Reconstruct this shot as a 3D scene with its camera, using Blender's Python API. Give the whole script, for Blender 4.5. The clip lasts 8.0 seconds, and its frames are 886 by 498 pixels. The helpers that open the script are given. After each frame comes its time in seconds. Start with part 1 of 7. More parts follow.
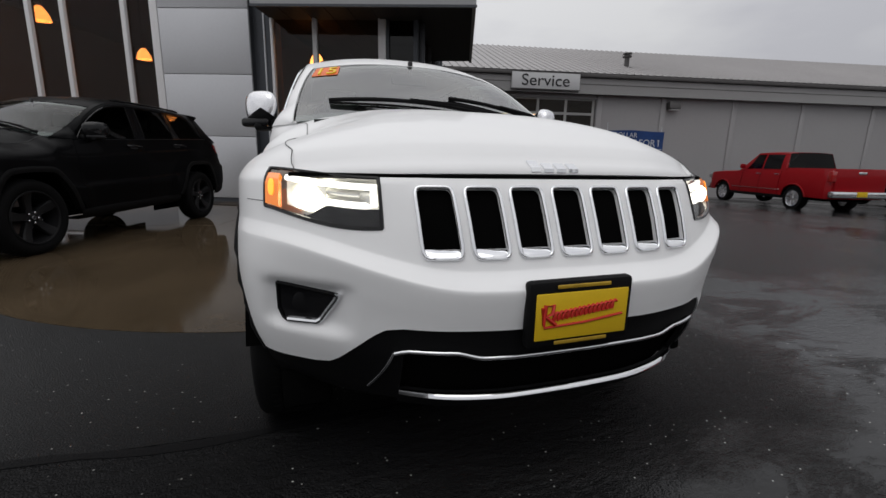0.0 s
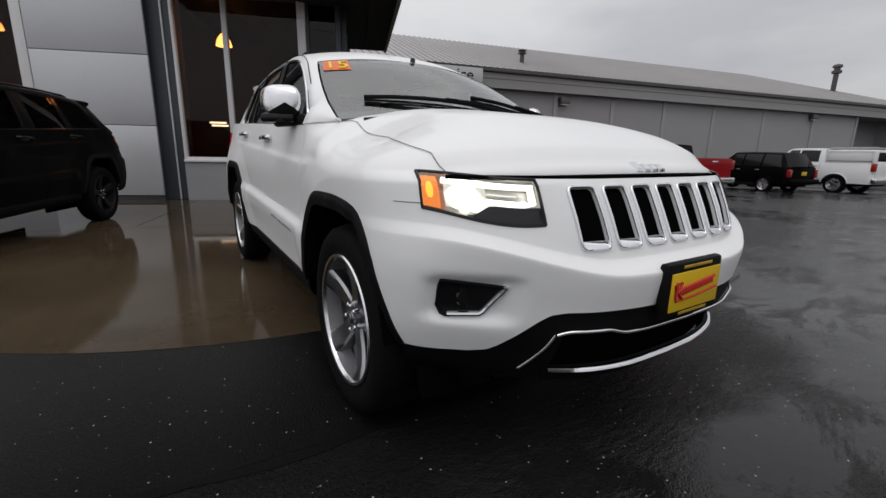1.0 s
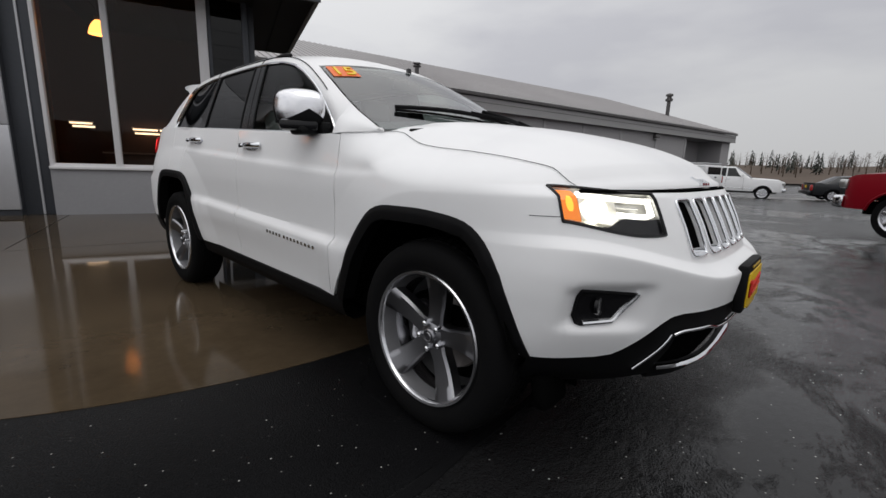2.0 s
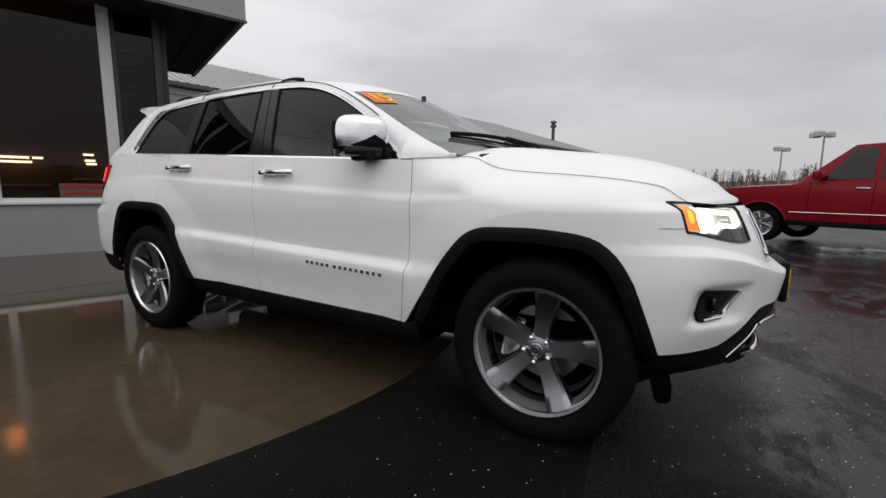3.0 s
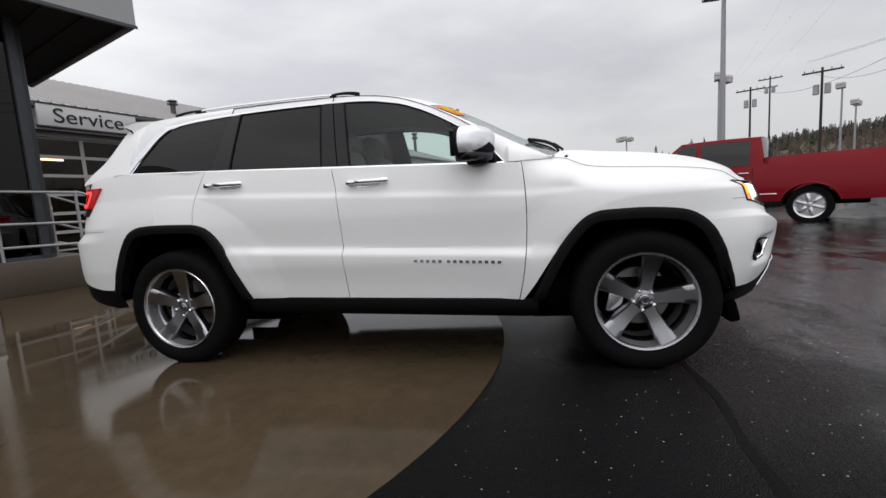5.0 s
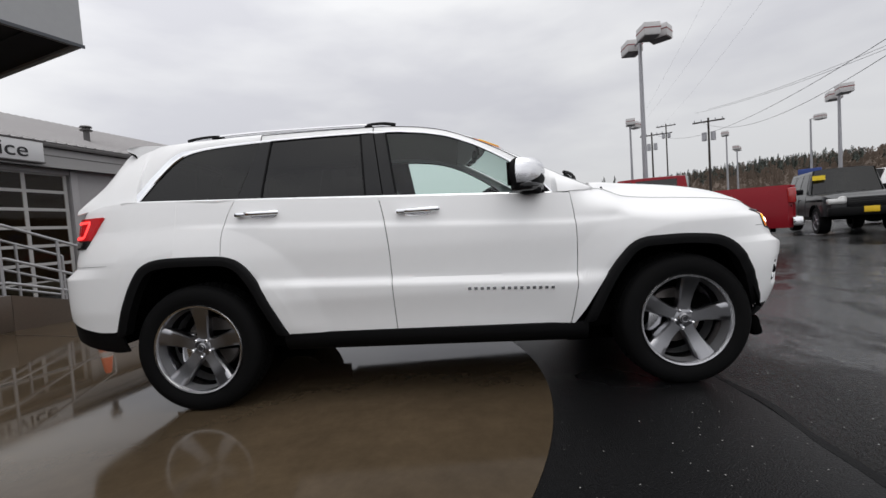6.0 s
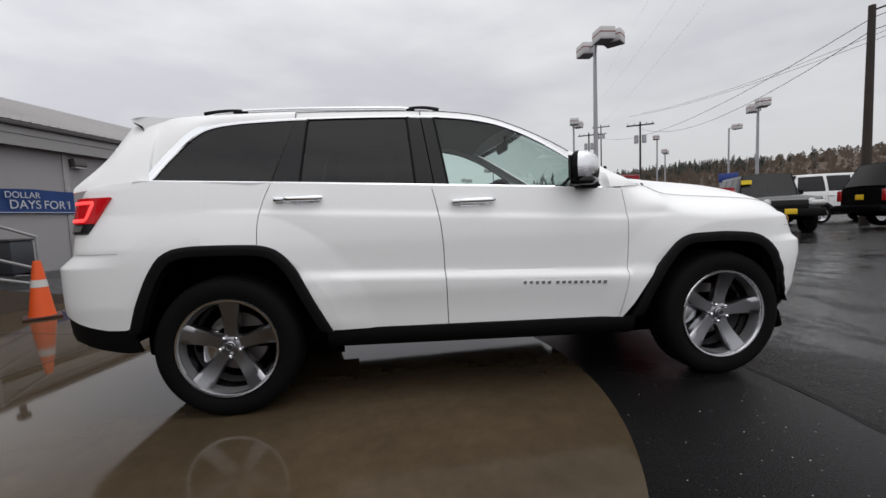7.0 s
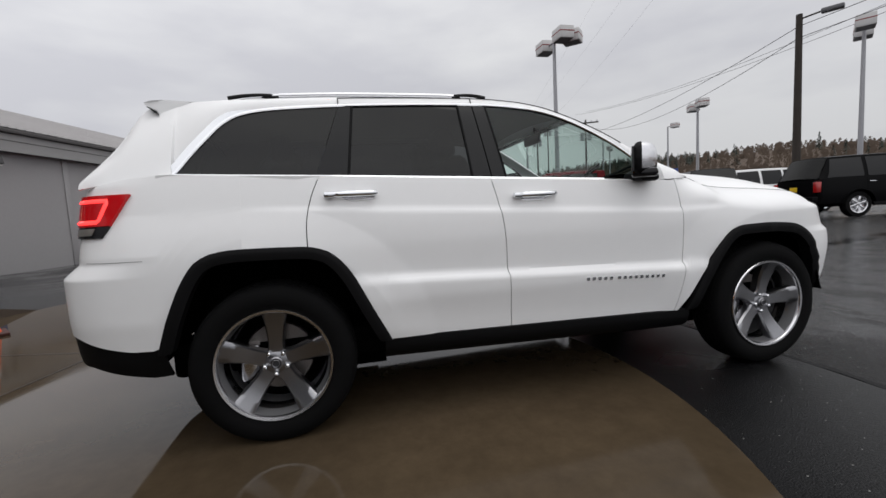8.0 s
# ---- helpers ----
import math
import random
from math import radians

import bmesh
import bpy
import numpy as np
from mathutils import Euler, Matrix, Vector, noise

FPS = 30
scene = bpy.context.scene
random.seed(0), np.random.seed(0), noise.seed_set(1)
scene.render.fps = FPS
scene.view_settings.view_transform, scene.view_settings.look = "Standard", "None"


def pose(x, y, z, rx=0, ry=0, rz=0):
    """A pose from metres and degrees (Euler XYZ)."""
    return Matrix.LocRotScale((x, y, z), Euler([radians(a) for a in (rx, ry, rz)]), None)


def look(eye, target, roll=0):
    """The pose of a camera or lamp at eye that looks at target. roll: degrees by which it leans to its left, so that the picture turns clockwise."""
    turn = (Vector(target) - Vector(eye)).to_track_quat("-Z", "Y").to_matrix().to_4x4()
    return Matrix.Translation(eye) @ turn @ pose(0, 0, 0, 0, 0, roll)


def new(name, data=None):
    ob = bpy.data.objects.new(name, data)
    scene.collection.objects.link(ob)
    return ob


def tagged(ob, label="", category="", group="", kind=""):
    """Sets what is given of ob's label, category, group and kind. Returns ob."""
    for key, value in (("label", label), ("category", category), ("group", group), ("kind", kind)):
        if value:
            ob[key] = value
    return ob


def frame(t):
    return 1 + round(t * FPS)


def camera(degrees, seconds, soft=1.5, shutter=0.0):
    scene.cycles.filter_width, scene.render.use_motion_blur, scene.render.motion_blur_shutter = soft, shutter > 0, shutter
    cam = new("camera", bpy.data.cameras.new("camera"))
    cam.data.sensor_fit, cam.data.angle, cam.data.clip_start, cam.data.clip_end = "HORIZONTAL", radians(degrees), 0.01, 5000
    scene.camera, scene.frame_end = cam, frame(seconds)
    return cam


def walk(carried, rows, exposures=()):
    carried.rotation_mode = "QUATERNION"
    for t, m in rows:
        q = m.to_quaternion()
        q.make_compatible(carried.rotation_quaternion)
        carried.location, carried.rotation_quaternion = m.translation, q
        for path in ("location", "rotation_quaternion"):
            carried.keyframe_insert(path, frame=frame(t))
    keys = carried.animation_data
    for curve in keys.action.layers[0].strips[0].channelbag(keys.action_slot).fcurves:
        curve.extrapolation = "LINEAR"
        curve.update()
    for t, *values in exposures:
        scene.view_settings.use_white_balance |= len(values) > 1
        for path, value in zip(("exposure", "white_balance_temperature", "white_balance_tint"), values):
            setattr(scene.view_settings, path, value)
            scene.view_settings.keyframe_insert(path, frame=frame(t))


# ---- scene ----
cam = camera(91.9, 8.0)
PATH = [
    (0, (-0.76, -3.285, 1.035), (-0.124, -1.432, 0.631), 1.2),
    (0.5, (-1.101, -3.178, 1.05), (-0.25, -1.417, 0.634), 3.4),
    (1, (-1.474, -3.065, 1.059), (-0.422, -1.421, 0.62), 1.1),
    (1.5, (-1.793, -2.827, 1.066), (-0.548, -1.308, 0.69), 1.3),
    (1.7, (-1.884, -2.737, 1.057), (-0.558, -1.288, 0.678), 2.0),
    (2.8, (-2.491, -2.062, 1.053), (-0.799, -1.04, 0.747), -0.3),
    (3, (-2.567, -1.955, 1.04), (-0.84, -0.983, 0.769), 0.4),
    (3.5, (-2.822, -1.723, 1.03), (-0.989, -0.999, 0.69), 1.0),
    (4, (-3.006, -1.438, 1.012), (-1.146, -0.768, 0.71), -2.4),
    (4.5, (-3.16, -1.182, 1.004), (-1.25, -0.637, 0.772), -2.3),
    (4.7, (-3.256, -1.039, 1.008), (-1.324, -0.581, 0.766), -2.8),
    (5.8, (-3.404, -0.306, 0.991), (-1.417, -0.111, 0.875), -4.1),
    (6, (-3.438, -0.129, 1.021), (-1.442, -0.073, 0.921), -3.9),
    (6.5, (-3.416, 0.202, 1.004), (-1.433, 0.019, 0.819), -3.1),
    (7, (-3.312, 0.533, 1.059), (-1.33, 0.311, 0.901), -2.3),
    (7.5, (-3.225, 0.863, 1.056), (-1.279, 0.453, 0.844), -2.8),
    (8, (-3.038, 1.098, 1.079), (-1.098, 0.65, 0.896), -3.1),
]
walk(cam, [(t, look(eye, target, roll)) for t, eye, target, roll in PATH],
     [(0.0, -0.20), (1.5, -0.08), (3.0, 0.04), (4.5, 0.25), (6.0, 0.28), (8.0, 0.18)])

# ---- world, sun, exposure ----
world = bpy.data.worlds.new("overcast_sky")
scene.world = world
world.use_nodes = True


def build_world():
    nt = world.node_tree
    nt.nodes.clear()
    n, l = nt.nodes.new, nt.links.new
    out, bg = n("ShaderNodeOutputWorld"), n("ShaderNodeBackground")
    sky = n("ShaderNodeTexSky")
    sky.sky_type, sky.sun_disc = "NISHITA", False
    sky.sun_elevation, sky.sun_rotation = radians(70), radians(-150)
    co = n("ShaderNodeTexCoord")
    sep = n("ShaderNodeSeparateXYZ")
    l(co.outputs["Generated"], sep.inputs[0])
    # cloud deck: brighter towards the zenith, with soft darker billows
    ramp = n("ShaderNodeValToRGB")
    ramp.color_ramp.elements[0].position, ramp.color_ramp.elements[0].color = 0.0, (0.61, 0.611, 0.632, 1)
    ramp.color_ramp.elements[1].position, ramp.color_ramp.elements[1].color = 1.0, (1.28, 1.28, 1.29, 1)
    mid = ramp.color_ramp.elements.new(0.45)
    mid.color = (0.872, 0.875, 0.897, 1)
    l(sep.outputs["Z"], ramp.inputs[0])
    mp = n("ShaderNodeMapping")
    mp.inputs["Scale"].default_value = (1.0, 1.0, 3.2)
    l(co.outputs["Generated"], mp.inputs[0])
    noi = n("ShaderNodeTexNoise")
    noi.inputs["Scale"].default_value, noi.inputs["Detail"].default_value, noi.inputs["Roughness"].default_value = 1.7, 5, 0.5
    l(mp.outputs[0], noi.inputs["Vector"])
    r2 = n("ShaderNodeValToRGB")
    r2.color_ramp.elements[0].position, r2.color_ramp.elements[0].color = 0.36, (0.80, 0.80, 0.83, 1)
    r2.color_ramp.elements[1].position, r2.color_ramp.elements[1].color = 0.58, (1.03, 1.03, 1.02, 1)
    l(noi.outputs["Fac"], r2.inputs[0])
    mul = n("ShaderNodeMix")
    mul.data_type, mul.blend_type = "RGBA", "MULTIPLY"
    mul.inputs["Factor"].default_value = 1.0
    l(ramp.outputs[0], mul.inputs["A"])
    l(r2.outputs[0], mul.inputs["B"])
    # the west half of the deck is a little brighter than the east
    dotp = n("ShaderNodeVectorMath")
    dotp.operation = "DOT_PRODUCT"
    dotp.inputs[1].default_value = (-0.75, 0.66, 0.0)
    l(co.outputs["Generated"], dotp.inputs[0])
    side = n("ShaderNodeMapRange")
    side.inputs["From Min"].default_value, side.inputs["From Max"].default_value = -1, 1
    side.inputs["To Min"].default_value, side.inputs["To Max"].default_value = 0.80, 1.18
    l(dotp.outputs["Value"], side.inputs["Value"])
    scl = n("ShaderNodeVectorMath")
    scl.operation = "SCALE"
    l(mul.outputs["Result"], scl.inputs[0])
    l(side.outputs[0], scl.inputs["Scale"])
    mix = n("ShaderNodeMix")
    mix.data_type = "RGBA"
    mix.inputs["Factor"].default_value = 0.96
    dim = n("ShaderNodeVectorMath")
    dim.operation = "SCALE"
    dim.inputs["Scale"].default_value = 0.1
    l(sky.outputs[0], dim.inputs[0])
    l(dim.outputs[0], mix.inputs["A"])
    l(scl.outputs[0], mix.inputs["B"])
    l(mix.outputs["Result"], bg.inputs["Color"])
    bg.inputs["Strength"].default_value = 1.0
    l(bg.outputs[0], out.inputs["Surface"])


build_world()
sun = new("sun", bpy.data.lights.new("sun", "SUN"))
sun.data.energy, sun.data.angle, sun.data.color = 0.5, radians(50), (1.0, 0.98, 0.95)
sun.matrix_world = look((0, 0, 20), (3, 6, 0))

# ---- materials ----


def material(name, color, rough=0.5, metal=0.0, var=0.0, scale=8.0, bump=0.0, bscale=60.0, coat=0.0, spec=0.5, emit=None, power=0.0, ior=1.45, rvar=0.0, island=0.0):
    """A surface with colour variation at two scales, optional relief, clear coat and glow."""
    m = bpy.data.materials.new(name)
    m.use_nodes = True
    nt = m.node_tree
    b = nt.nodes["Principled BSDF"]
    n, l = nt.nodes.new, nt.links.new
    b.inputs["Base Color"].default_value = (*color, 1)
    b.inputs["Roughness"].default_value, b.inputs["Metallic"].default_value = rough, metal
    b.inputs["Coat Weight"].default_value, b.inputs["Coat Roughness"].default_value = coat, 0.03
    b.inputs["Specular IOR Level"].default_value, b.inputs["IOR"].default_value = spec, ior
    if emit:
        b.inputs["Emission Color"].default_value = (*emit, 1)
        b.inputs["Emission Strength"].default_value = power
    if var or bump or rvar:
        co = n("ShaderNodeTexCoord")
    if var or rvar:
        big, fine = n("ShaderNodeTexNoise"), n("ShaderNodeTexNoise")
        for t, s, d in ((big, scale * 0.22, 5), (fine, scale * 6, 6)):
            t.inputs["Scale"].default_value, t.inputs["Detail"].default_value = s, d
            l(co.outputs["Object"], t.inputs["Vector"])
        add = n("ShaderNodeMath")
        add.operation = "MULTIPLY_ADD"
        add.inputs[1].default_value = 0.55
        l(fine.outputs["Fac"], add.inputs[0])
        half = n("ShaderNodeMath")
        half.operation = "MULTIPLY"
        half.inputs[1].default_value = 0.9
        l(big.outputs["Fac"], half.inputs[0])
        l(half.outputs[0], add.inputs[2])
        if var:
            mr = n("ShaderNodeMapRange")
            mr.inputs["From Min"].default_value, mr.inputs["From Max"].default_value = 0.4, 1.05
            mr.inputs["To Min"].default_value, mr.inputs["To Max"].default_value = 1 - var, 1 + var
            l(add.outputs[0], mr.inputs["Value"])
            sc = n("ShaderNodeVectorMath")
            sc.operation = "SCALE"
            sc.inputs[0].default_value = color
            l(mr.outputs[0], sc.inputs["Scale"])
            l(sc.outputs[0], b.inputs["Base Color"])
        if rvar:
            rr = n("ShaderNodeMapRange")
            rr.inputs["From Min"].default_value, rr.inputs["From Max"].default_value = 0.5, 0.95
            rr.inputs["To Min"].default_value, rr.inputs["To Max"].default_value = max(0.0, rough - rvar), rough + rvar
            l(add.outputs[0], rr.inputs["Value"])
            l(rr.outputs[0], b.inputs["Roughness"])
    if bump:
        t = n("ShaderNodeTexNoise")
        t.inputs["Scale"].default_value, t.inputs["Detail"].default_value = bscale, 6
        l(co.outputs["Object"], t.inputs["Vector"])
        bp = n("ShaderNodeBump")
        bp.inputs["Strength"].default_value, bp.inputs["Distance"].default_value = bump, 0.01
        l(t.outputs["Fac"], bp.inputs["Height"])
        l(bp.outputs[0], b.inputs["Normal"])
    return m


def glass(name, tint, gloss=1.45):
    """Thin pane: tinted see-through with mirror gloss by Fresnel."""
    m = bpy.data.materials.new(name)
    m.use_nodes = True
    nt = m.node_tree
    nt.nodes.clear()
    n, l = nt.nodes.new, nt.links.new
    out, mix, tr, gl, lw = n("ShaderNodeOutputMaterial"), n("ShaderNodeMixShader"), n("ShaderNodeBsdfTransparent"), n("ShaderNodeBsdfGlossy"), n("ShaderNodeLayerWeight")
    tr.inputs["Color"].default_value = (*tint, 1)
    gl.inputs["Roughness"].default_value = 0.01
    lw.inputs["Blend"].default_value = 0.5
    # gloss rises from its head-on value to full at grazing view, alike from both sides
    head_on = ((gloss - 1) / (gloss + 1)) ** 2
    power = n("ShaderNodeMath")
    power.operation = "POWER"
    power.inputs[1].default_value = 5.0
    l(lw.outputs["Facing"], power.inputs[0])
    schlick = n("ShaderNodeMath")
    schlick.operation = "MULTIPLY_ADD"
    schlick.inputs[1].default_value, schlick.inputs[2].default_value = 1 - head_on, head_on
    l(power.outputs[0], schlick.inputs[0])
    l(schlick.outputs[0], mix.inputs[0])
    l(tr.outputs[0], mix.inputs[1])
    l(gl.outputs[0], mix.inputs[2])
    l(mix.outputs[0], out.inputs["Surface"])
    return m


WHITE = material("white_car_paint", (0.84, 0.84, 0.845), 0.45, coat=0.4, spec=0.15, var=0.012, scale=3)
BLACKP = material("black_car_paint", (0.003, 0.003, 0.0035), 0.35, coat=0.05, spec=0.04, var=0.1, scale=3)
RED = material("red_car_paint", (0.27, 0.006, 0.010), 0.35, coat=0.2, spec=0.12, var=0.05, scale=3)
DARKRED = material("dark_red_car_paint", (0.21, 0.005, 0.012), 0.35, coat=0.2, spec=0.12, var=0.05, scale=3)
GREY = material("grey_car_paint", (0.012, 0.013, 0.015), 0.35, metal=0.2, coat=0.5, var=0.06, scale=3)
TRIM = material("black_plastic", (0.004, 0.004, 0.0045), 0.6, spec=0.16, var=0.15, scale=20, bump=0.12, bscale=900)
GLOSSB = material("gloss_black_trim", (0.006, 0.006, 0.007), 0.16, coat=0.1, spec=0.3, var=0.1, scale=6)
GAP = material("panel_gap", (0.10, 0.10, 0.105), 0.7, var=0.1, scale=20)
MIRCAP = material("satin_chrome_cap", (0.84, 0.84, 0.86), 0.20, metal=1.0, var=0.02, scale=10)
DARKWHEEL = material("dark_wheel_paint", (0.010, 0.010, 0.011), 0.5, spec=0.2, var=0.15, scale=20)
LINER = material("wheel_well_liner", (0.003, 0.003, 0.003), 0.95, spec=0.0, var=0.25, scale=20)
CHROME = material("chrome", (0.82, 0.83, 0.85), 0.07, metal=1.0, var=0.02, scale=10)
STEEL = material("bright_alloy", (0.72, 0.72, 0.74), 0.2, metal=1.0, var=0.05, scale=14)
ALLOY = material("polished_dark_alloy", (0.31, 0.31, 0.325), 0.28, metal=1.0, var=0.06, scale=14, coat=0.12)
BARREL = material("silver_painted_barrel", (0.27, 0.27, 0.28), 0.4, metal=0.6, var=0.1, scale=14)
POCKET = material("dark_grey_wheel_paint", (0.045, 0.045, 0.05), 0.4, metal=0.3, var=0.15, scale=20)
RUBBER = material("wet_tyre_rubber", (0.004, 0.004, 0.0043), 0.8, spec=0.14, var=0.3, scale=18, bump=0.2, bscale=200)
DISC = material("brake_disc_steel", (0.22, 0.2, 0.19), 0.4, metal=0.8, var=0.3, scale=30)
INTER = material("dark_car_interior", (0.03, 0.03, 0.032), 0.7, var=0.2, scale=12, bump=0.2, bscale=300)
LEATHER = material("grey_leather", (0.17, 0.165, 0.16), 0.55, var=0.15, scale=12, bump=0.2, bscale=250)
CLEAR = glass("clear_car_glass", (0.80, 0.90, 0.87), 1.5)
SCREEN = glass("green_windscreen_glass", (0.76, 0.87, 0.83), 2.9)
DIMG = glass("dark_rear_glass", (0.06, 0.065, 0.065), 1.35)
TINT = glass("privacy_glass", (0.05, 0.05, 0.053), 1.5)
LINING = material("pale_grey_headlining", (0.42, 0.42, 0.41), 0.9, var=0.06, scale=10)
LENS = glass("clear_lamp_cover", (0.94, 0.94, 0.94), 1.4)
REFLECT = material("lamp_reflector", (0.55, 0.55, 0.54), 0.32, metal=0.9, var=0.12, scale=40)
HEADLIT = material("lit_headlamp_bulb", (1, 1, 0.95), 0.3, emit=(1.0, 0.95, 0.80), power=6)
# reflector, not a source: the bulb's glare on it is added as emission
BOWL = material("glow_painted_lamp_bowl", (0.8, 0.8, 0.75), 0.3, emit=(1.0, 0.93, 0.76), power=0.32, metal=0.6, var=0.3, scale=45)
DRL = material("lit_light_tube", (1, 1, 0.95), 0.3, emit=(1.0, 0.96, 0.85), power=1.9)
AMBER = material("lit_amber_lens", (0.7, 0.16, 0.01), 0.15, emit=(1.0, 0.26, 0.01), power=0.55, coat=1, var=0.35, scale=45)
# emission for the bright middle of the amber lens; no bulb is modelled
AMBERHOT = material("painted_amber_glow", (0.9, 0.4, 0.05), 0.2, emit=(1.0, 0.42, 0.04), power=1.2, var=0.2, scale=40)
TAILRED = material("lit_red_lens", (0.30, 0.003, 0.006), 0.12, emit=(1.0, 0.008, 0.012), power=0.13, coat=0.25, spec=0.3, var=0.2, scale=30)
TAILHOT = material("lit_red_bulb_strip", (0.8, 0.05, 0.04), 0.2, emit=(1.0, 0.05, 0.05), power=1.5)
DEADRED = material("red_lens", (0.35, 0.01, 0.01), 0.15, coat=1, var=0.15, scale=40)
YELLOW = material("yellow_plate", (0.72, 0.47, 0.015), 0.4, var=0.06, scale=14)
REDINK = material("red_lettering", (0.52, 0.02, 0.012), 0.5, var=0.05)
ORANGE = material("orange_sticker", (0.80, 0.16, 0.03), 0.45, var=0.06, scale=14)
STRIPYEL = material("weathered_yellow_strip", (0.40, 0.25, 0.02), 0.5, var=0.4, scale=60)
STKYEL = material("yellow_sticker_digits", (0.85, 0.62, 0.03), 0.45, var=0.05, scale=14)

# ---- mesh helpers ----


def pchip(knots):
    """A smooth monotone curve through (x, y) knots."""
    xs, ys = [float(k[0]) for k in knots], [float(k[1]) for k in knots]
    d = [(ys[i + 1] - ys[i]) / (xs[i + 1] - xs[i]) for i in range(len(xs) - 1)]
    m = [d[0]] + [0.0 if d[i - 1] * d[i] <= 0 else 2 * d[i - 1] * d[i] / (d[i - 1] + d[i]) for i in range(1, len(d))] + [d[-1]]

    def f(x):
        if x <= xs[0]:
            return ys[0]
        if x >= xs[-1]:
            return ys[-1]
        i = max(j for j in range(len(xs) - 1) if xs[j] <= x)
        h = xs[i + 1] - xs[i]
        t = (x - xs[i]) / h
        return (ys[i] * (1 + 2 * t) * (1 - t) ** 2 + m[i] * h * t * (1 - t) ** 2 + ys[i + 1] * t * t * (3 - 2 * t) + m[i + 1] * h * t * t * (t - 1))
    return f


def lin(knots):
    xs, ys = [k[0] for k in knots], [k[1] for k in knots]
    return lambda x: float(np.interp(x, xs, ys))


def lerp(a, b, t):
    return a + (b - a) * t


def sstep(a, b, x):
    t = min(1.0, max(0.0, (x - a) / (b - a)))
    return t * t * (3 - 2 * t)


def span(a, b, n):
    return [a + (b - a) * i / (n - 1) for i in range(n)]


def put_mesh(name, verts, faces, mat, parent=None, label="", smooth=False, angle=38):
    me = bpy.data.meshes.new(name)
    me.from_pydata([tuple(v) for v in verts], [], faces)
    me.update()
    if smooth:
        me.polygons.foreach_set("use_smooth", [True] * len(me.polygons))
        me.set_sharp_from_angle(angle=radians(angle))
    me.materials.append(mat)
    ob = new(name, me)
    if parent:
        ob.parent = parent
    if label:
        ob["label"] = label
    return ob


def part(name, bm, mat, parent=None, label="", smooth=False, angle=38):
    """Link a bmesh as one mesh object under a thing or part."""
    me = bpy.data.meshes.new(name)
    bm.to_mesh(me)
    bm.free()
    if smooth:
        me.polygons.foreach_set("use_smooth", [True] * len(me.polygons))
        me.set_sharp_from_angle(angle=radians(angle))
    me.materials.append(mat)
    ob = new(name, me)
    if parent:
        ob.parent = parent
    if label:
        ob["label"] = label
    return ob


def thing(name, label, category, m=None, group="", kind=""):
    ob = new(name)
    if m is not None:
        ob.matrix_basis = m
    return tagged(ob, label, category, group, kind)


def add_box(bm, c, s, bev=0.0, m=None, seg=2):
    """A box of size s round c, with rounded edges."""
    r = bmesh.ops.create_cube(bm, size=1.0)
    bmesh.ops.scale(bm, vec=s, verts=r["verts"])
    vs = r["verts"]
    if bev:
        es = list({e for v in vs for e in v.link_edges})
        bv = bmesh.ops.bevel(bm, geom=es, offset=bev, segments=seg, affect="EDGES", profile=0.5)
        vs = list({v for f in bv["faces"] for v in f.verts} | {v for v in vs if v.is_valid})
    mm = Matrix.Translation(c) if m is None else Matrix.Translation(c) @ m
    bmesh.ops.transform(bm, matrix=mm, verts=vs)
    return vs


def box(name, c, s, mat, parent=None, label="", bev=0.01, m=None):
    bm = bmesh.new()
    add_box(bm, c, s, bev, m)
    return part(name, bm, mat, parent, label, smooth=bev > 0, angle=50)


def block(name, lo, hi, mat, parent=None, label="", bev=0.0):
    c = [(a + b) / 2 for a, b in zip(lo, hi)]
    return box(name, c, [abs(b - a) for a, b in zip(lo, hi)], mat, parent, label, bev)


def lathe(profile, n=48, axis="x", closed=False):
    """Turn a profile of (radius, along) round an axis; returns verts and faces."""
    vs, fs = [], []
    for i in range(n):
        a = 2 * math.pi * i / n
        for r, h in profile:
            c, s = r * math.cos(a), r * math.sin(a)
            vs.append((h, c, s) if axis == "x" else (c, s, h))
    k = len(profile)
    for i in range(n):
        for j in range(k if closed else k - 1):
            a, b = i * k + j, i * k + (j + 1) % k
            c, d = ((i + 1) % n) * k + (j + 1) % k, ((i + 1) % n) * k + j
            fs.append((a, d, c, b) if axis == "x" else (a, b, c, d))
    return vs, fs


def tube(pts, r, n=8, closed=False, flat=1.0):
    """A round bar along points; flat squeezes it along its own second axis."""
    pts = [Vector(p) for p in pts]
    vs, fs, k = [], [], len(pts)
    up = None
    for i, p in enumerate(pts):
        a = pts[(i - 1) % k] if closed or i else p
        b = pts[(i + 1) % k] if closed or i < k - 1 else p
        d = (b - a).normalized()
        if up is None:
            up = Vector((0, 0, 1)) if abs(d.z) < 0.9 else Vector((1, 0, 0))
        s = d.cross(up).normalized()
        up = s.cross(d).normalized()
        for j in range(n):
            t = 2 * math.pi * j / n
            vs.append(p + s * (r * flat * math.cos(t)) + up * (r * math.sin(t)))
    for i in range(k if closed else k - 1):
        for j in range(n):
            a, b = i * n + j, i * n + (j + 1) % n
            c, d = ((i + 1) % k) * n + (j + 1) % n, ((i + 1) % k) * n + j
            fs.append((a, d, c, b))
    if not closed:
        fs += [tuple(range(n)), tuple(reversed(range((k - 1) * n, k * n)))]
    return vs, fs


def bar(name, pts, r, mat, parent=None, label="", n=8, closed=False, flat=1.0):
    vs, fs = tube(pts, r, n, closed, flat)
    return put_mesh(name, vs, fs, mat, parent, label, smooth=True, angle=60)


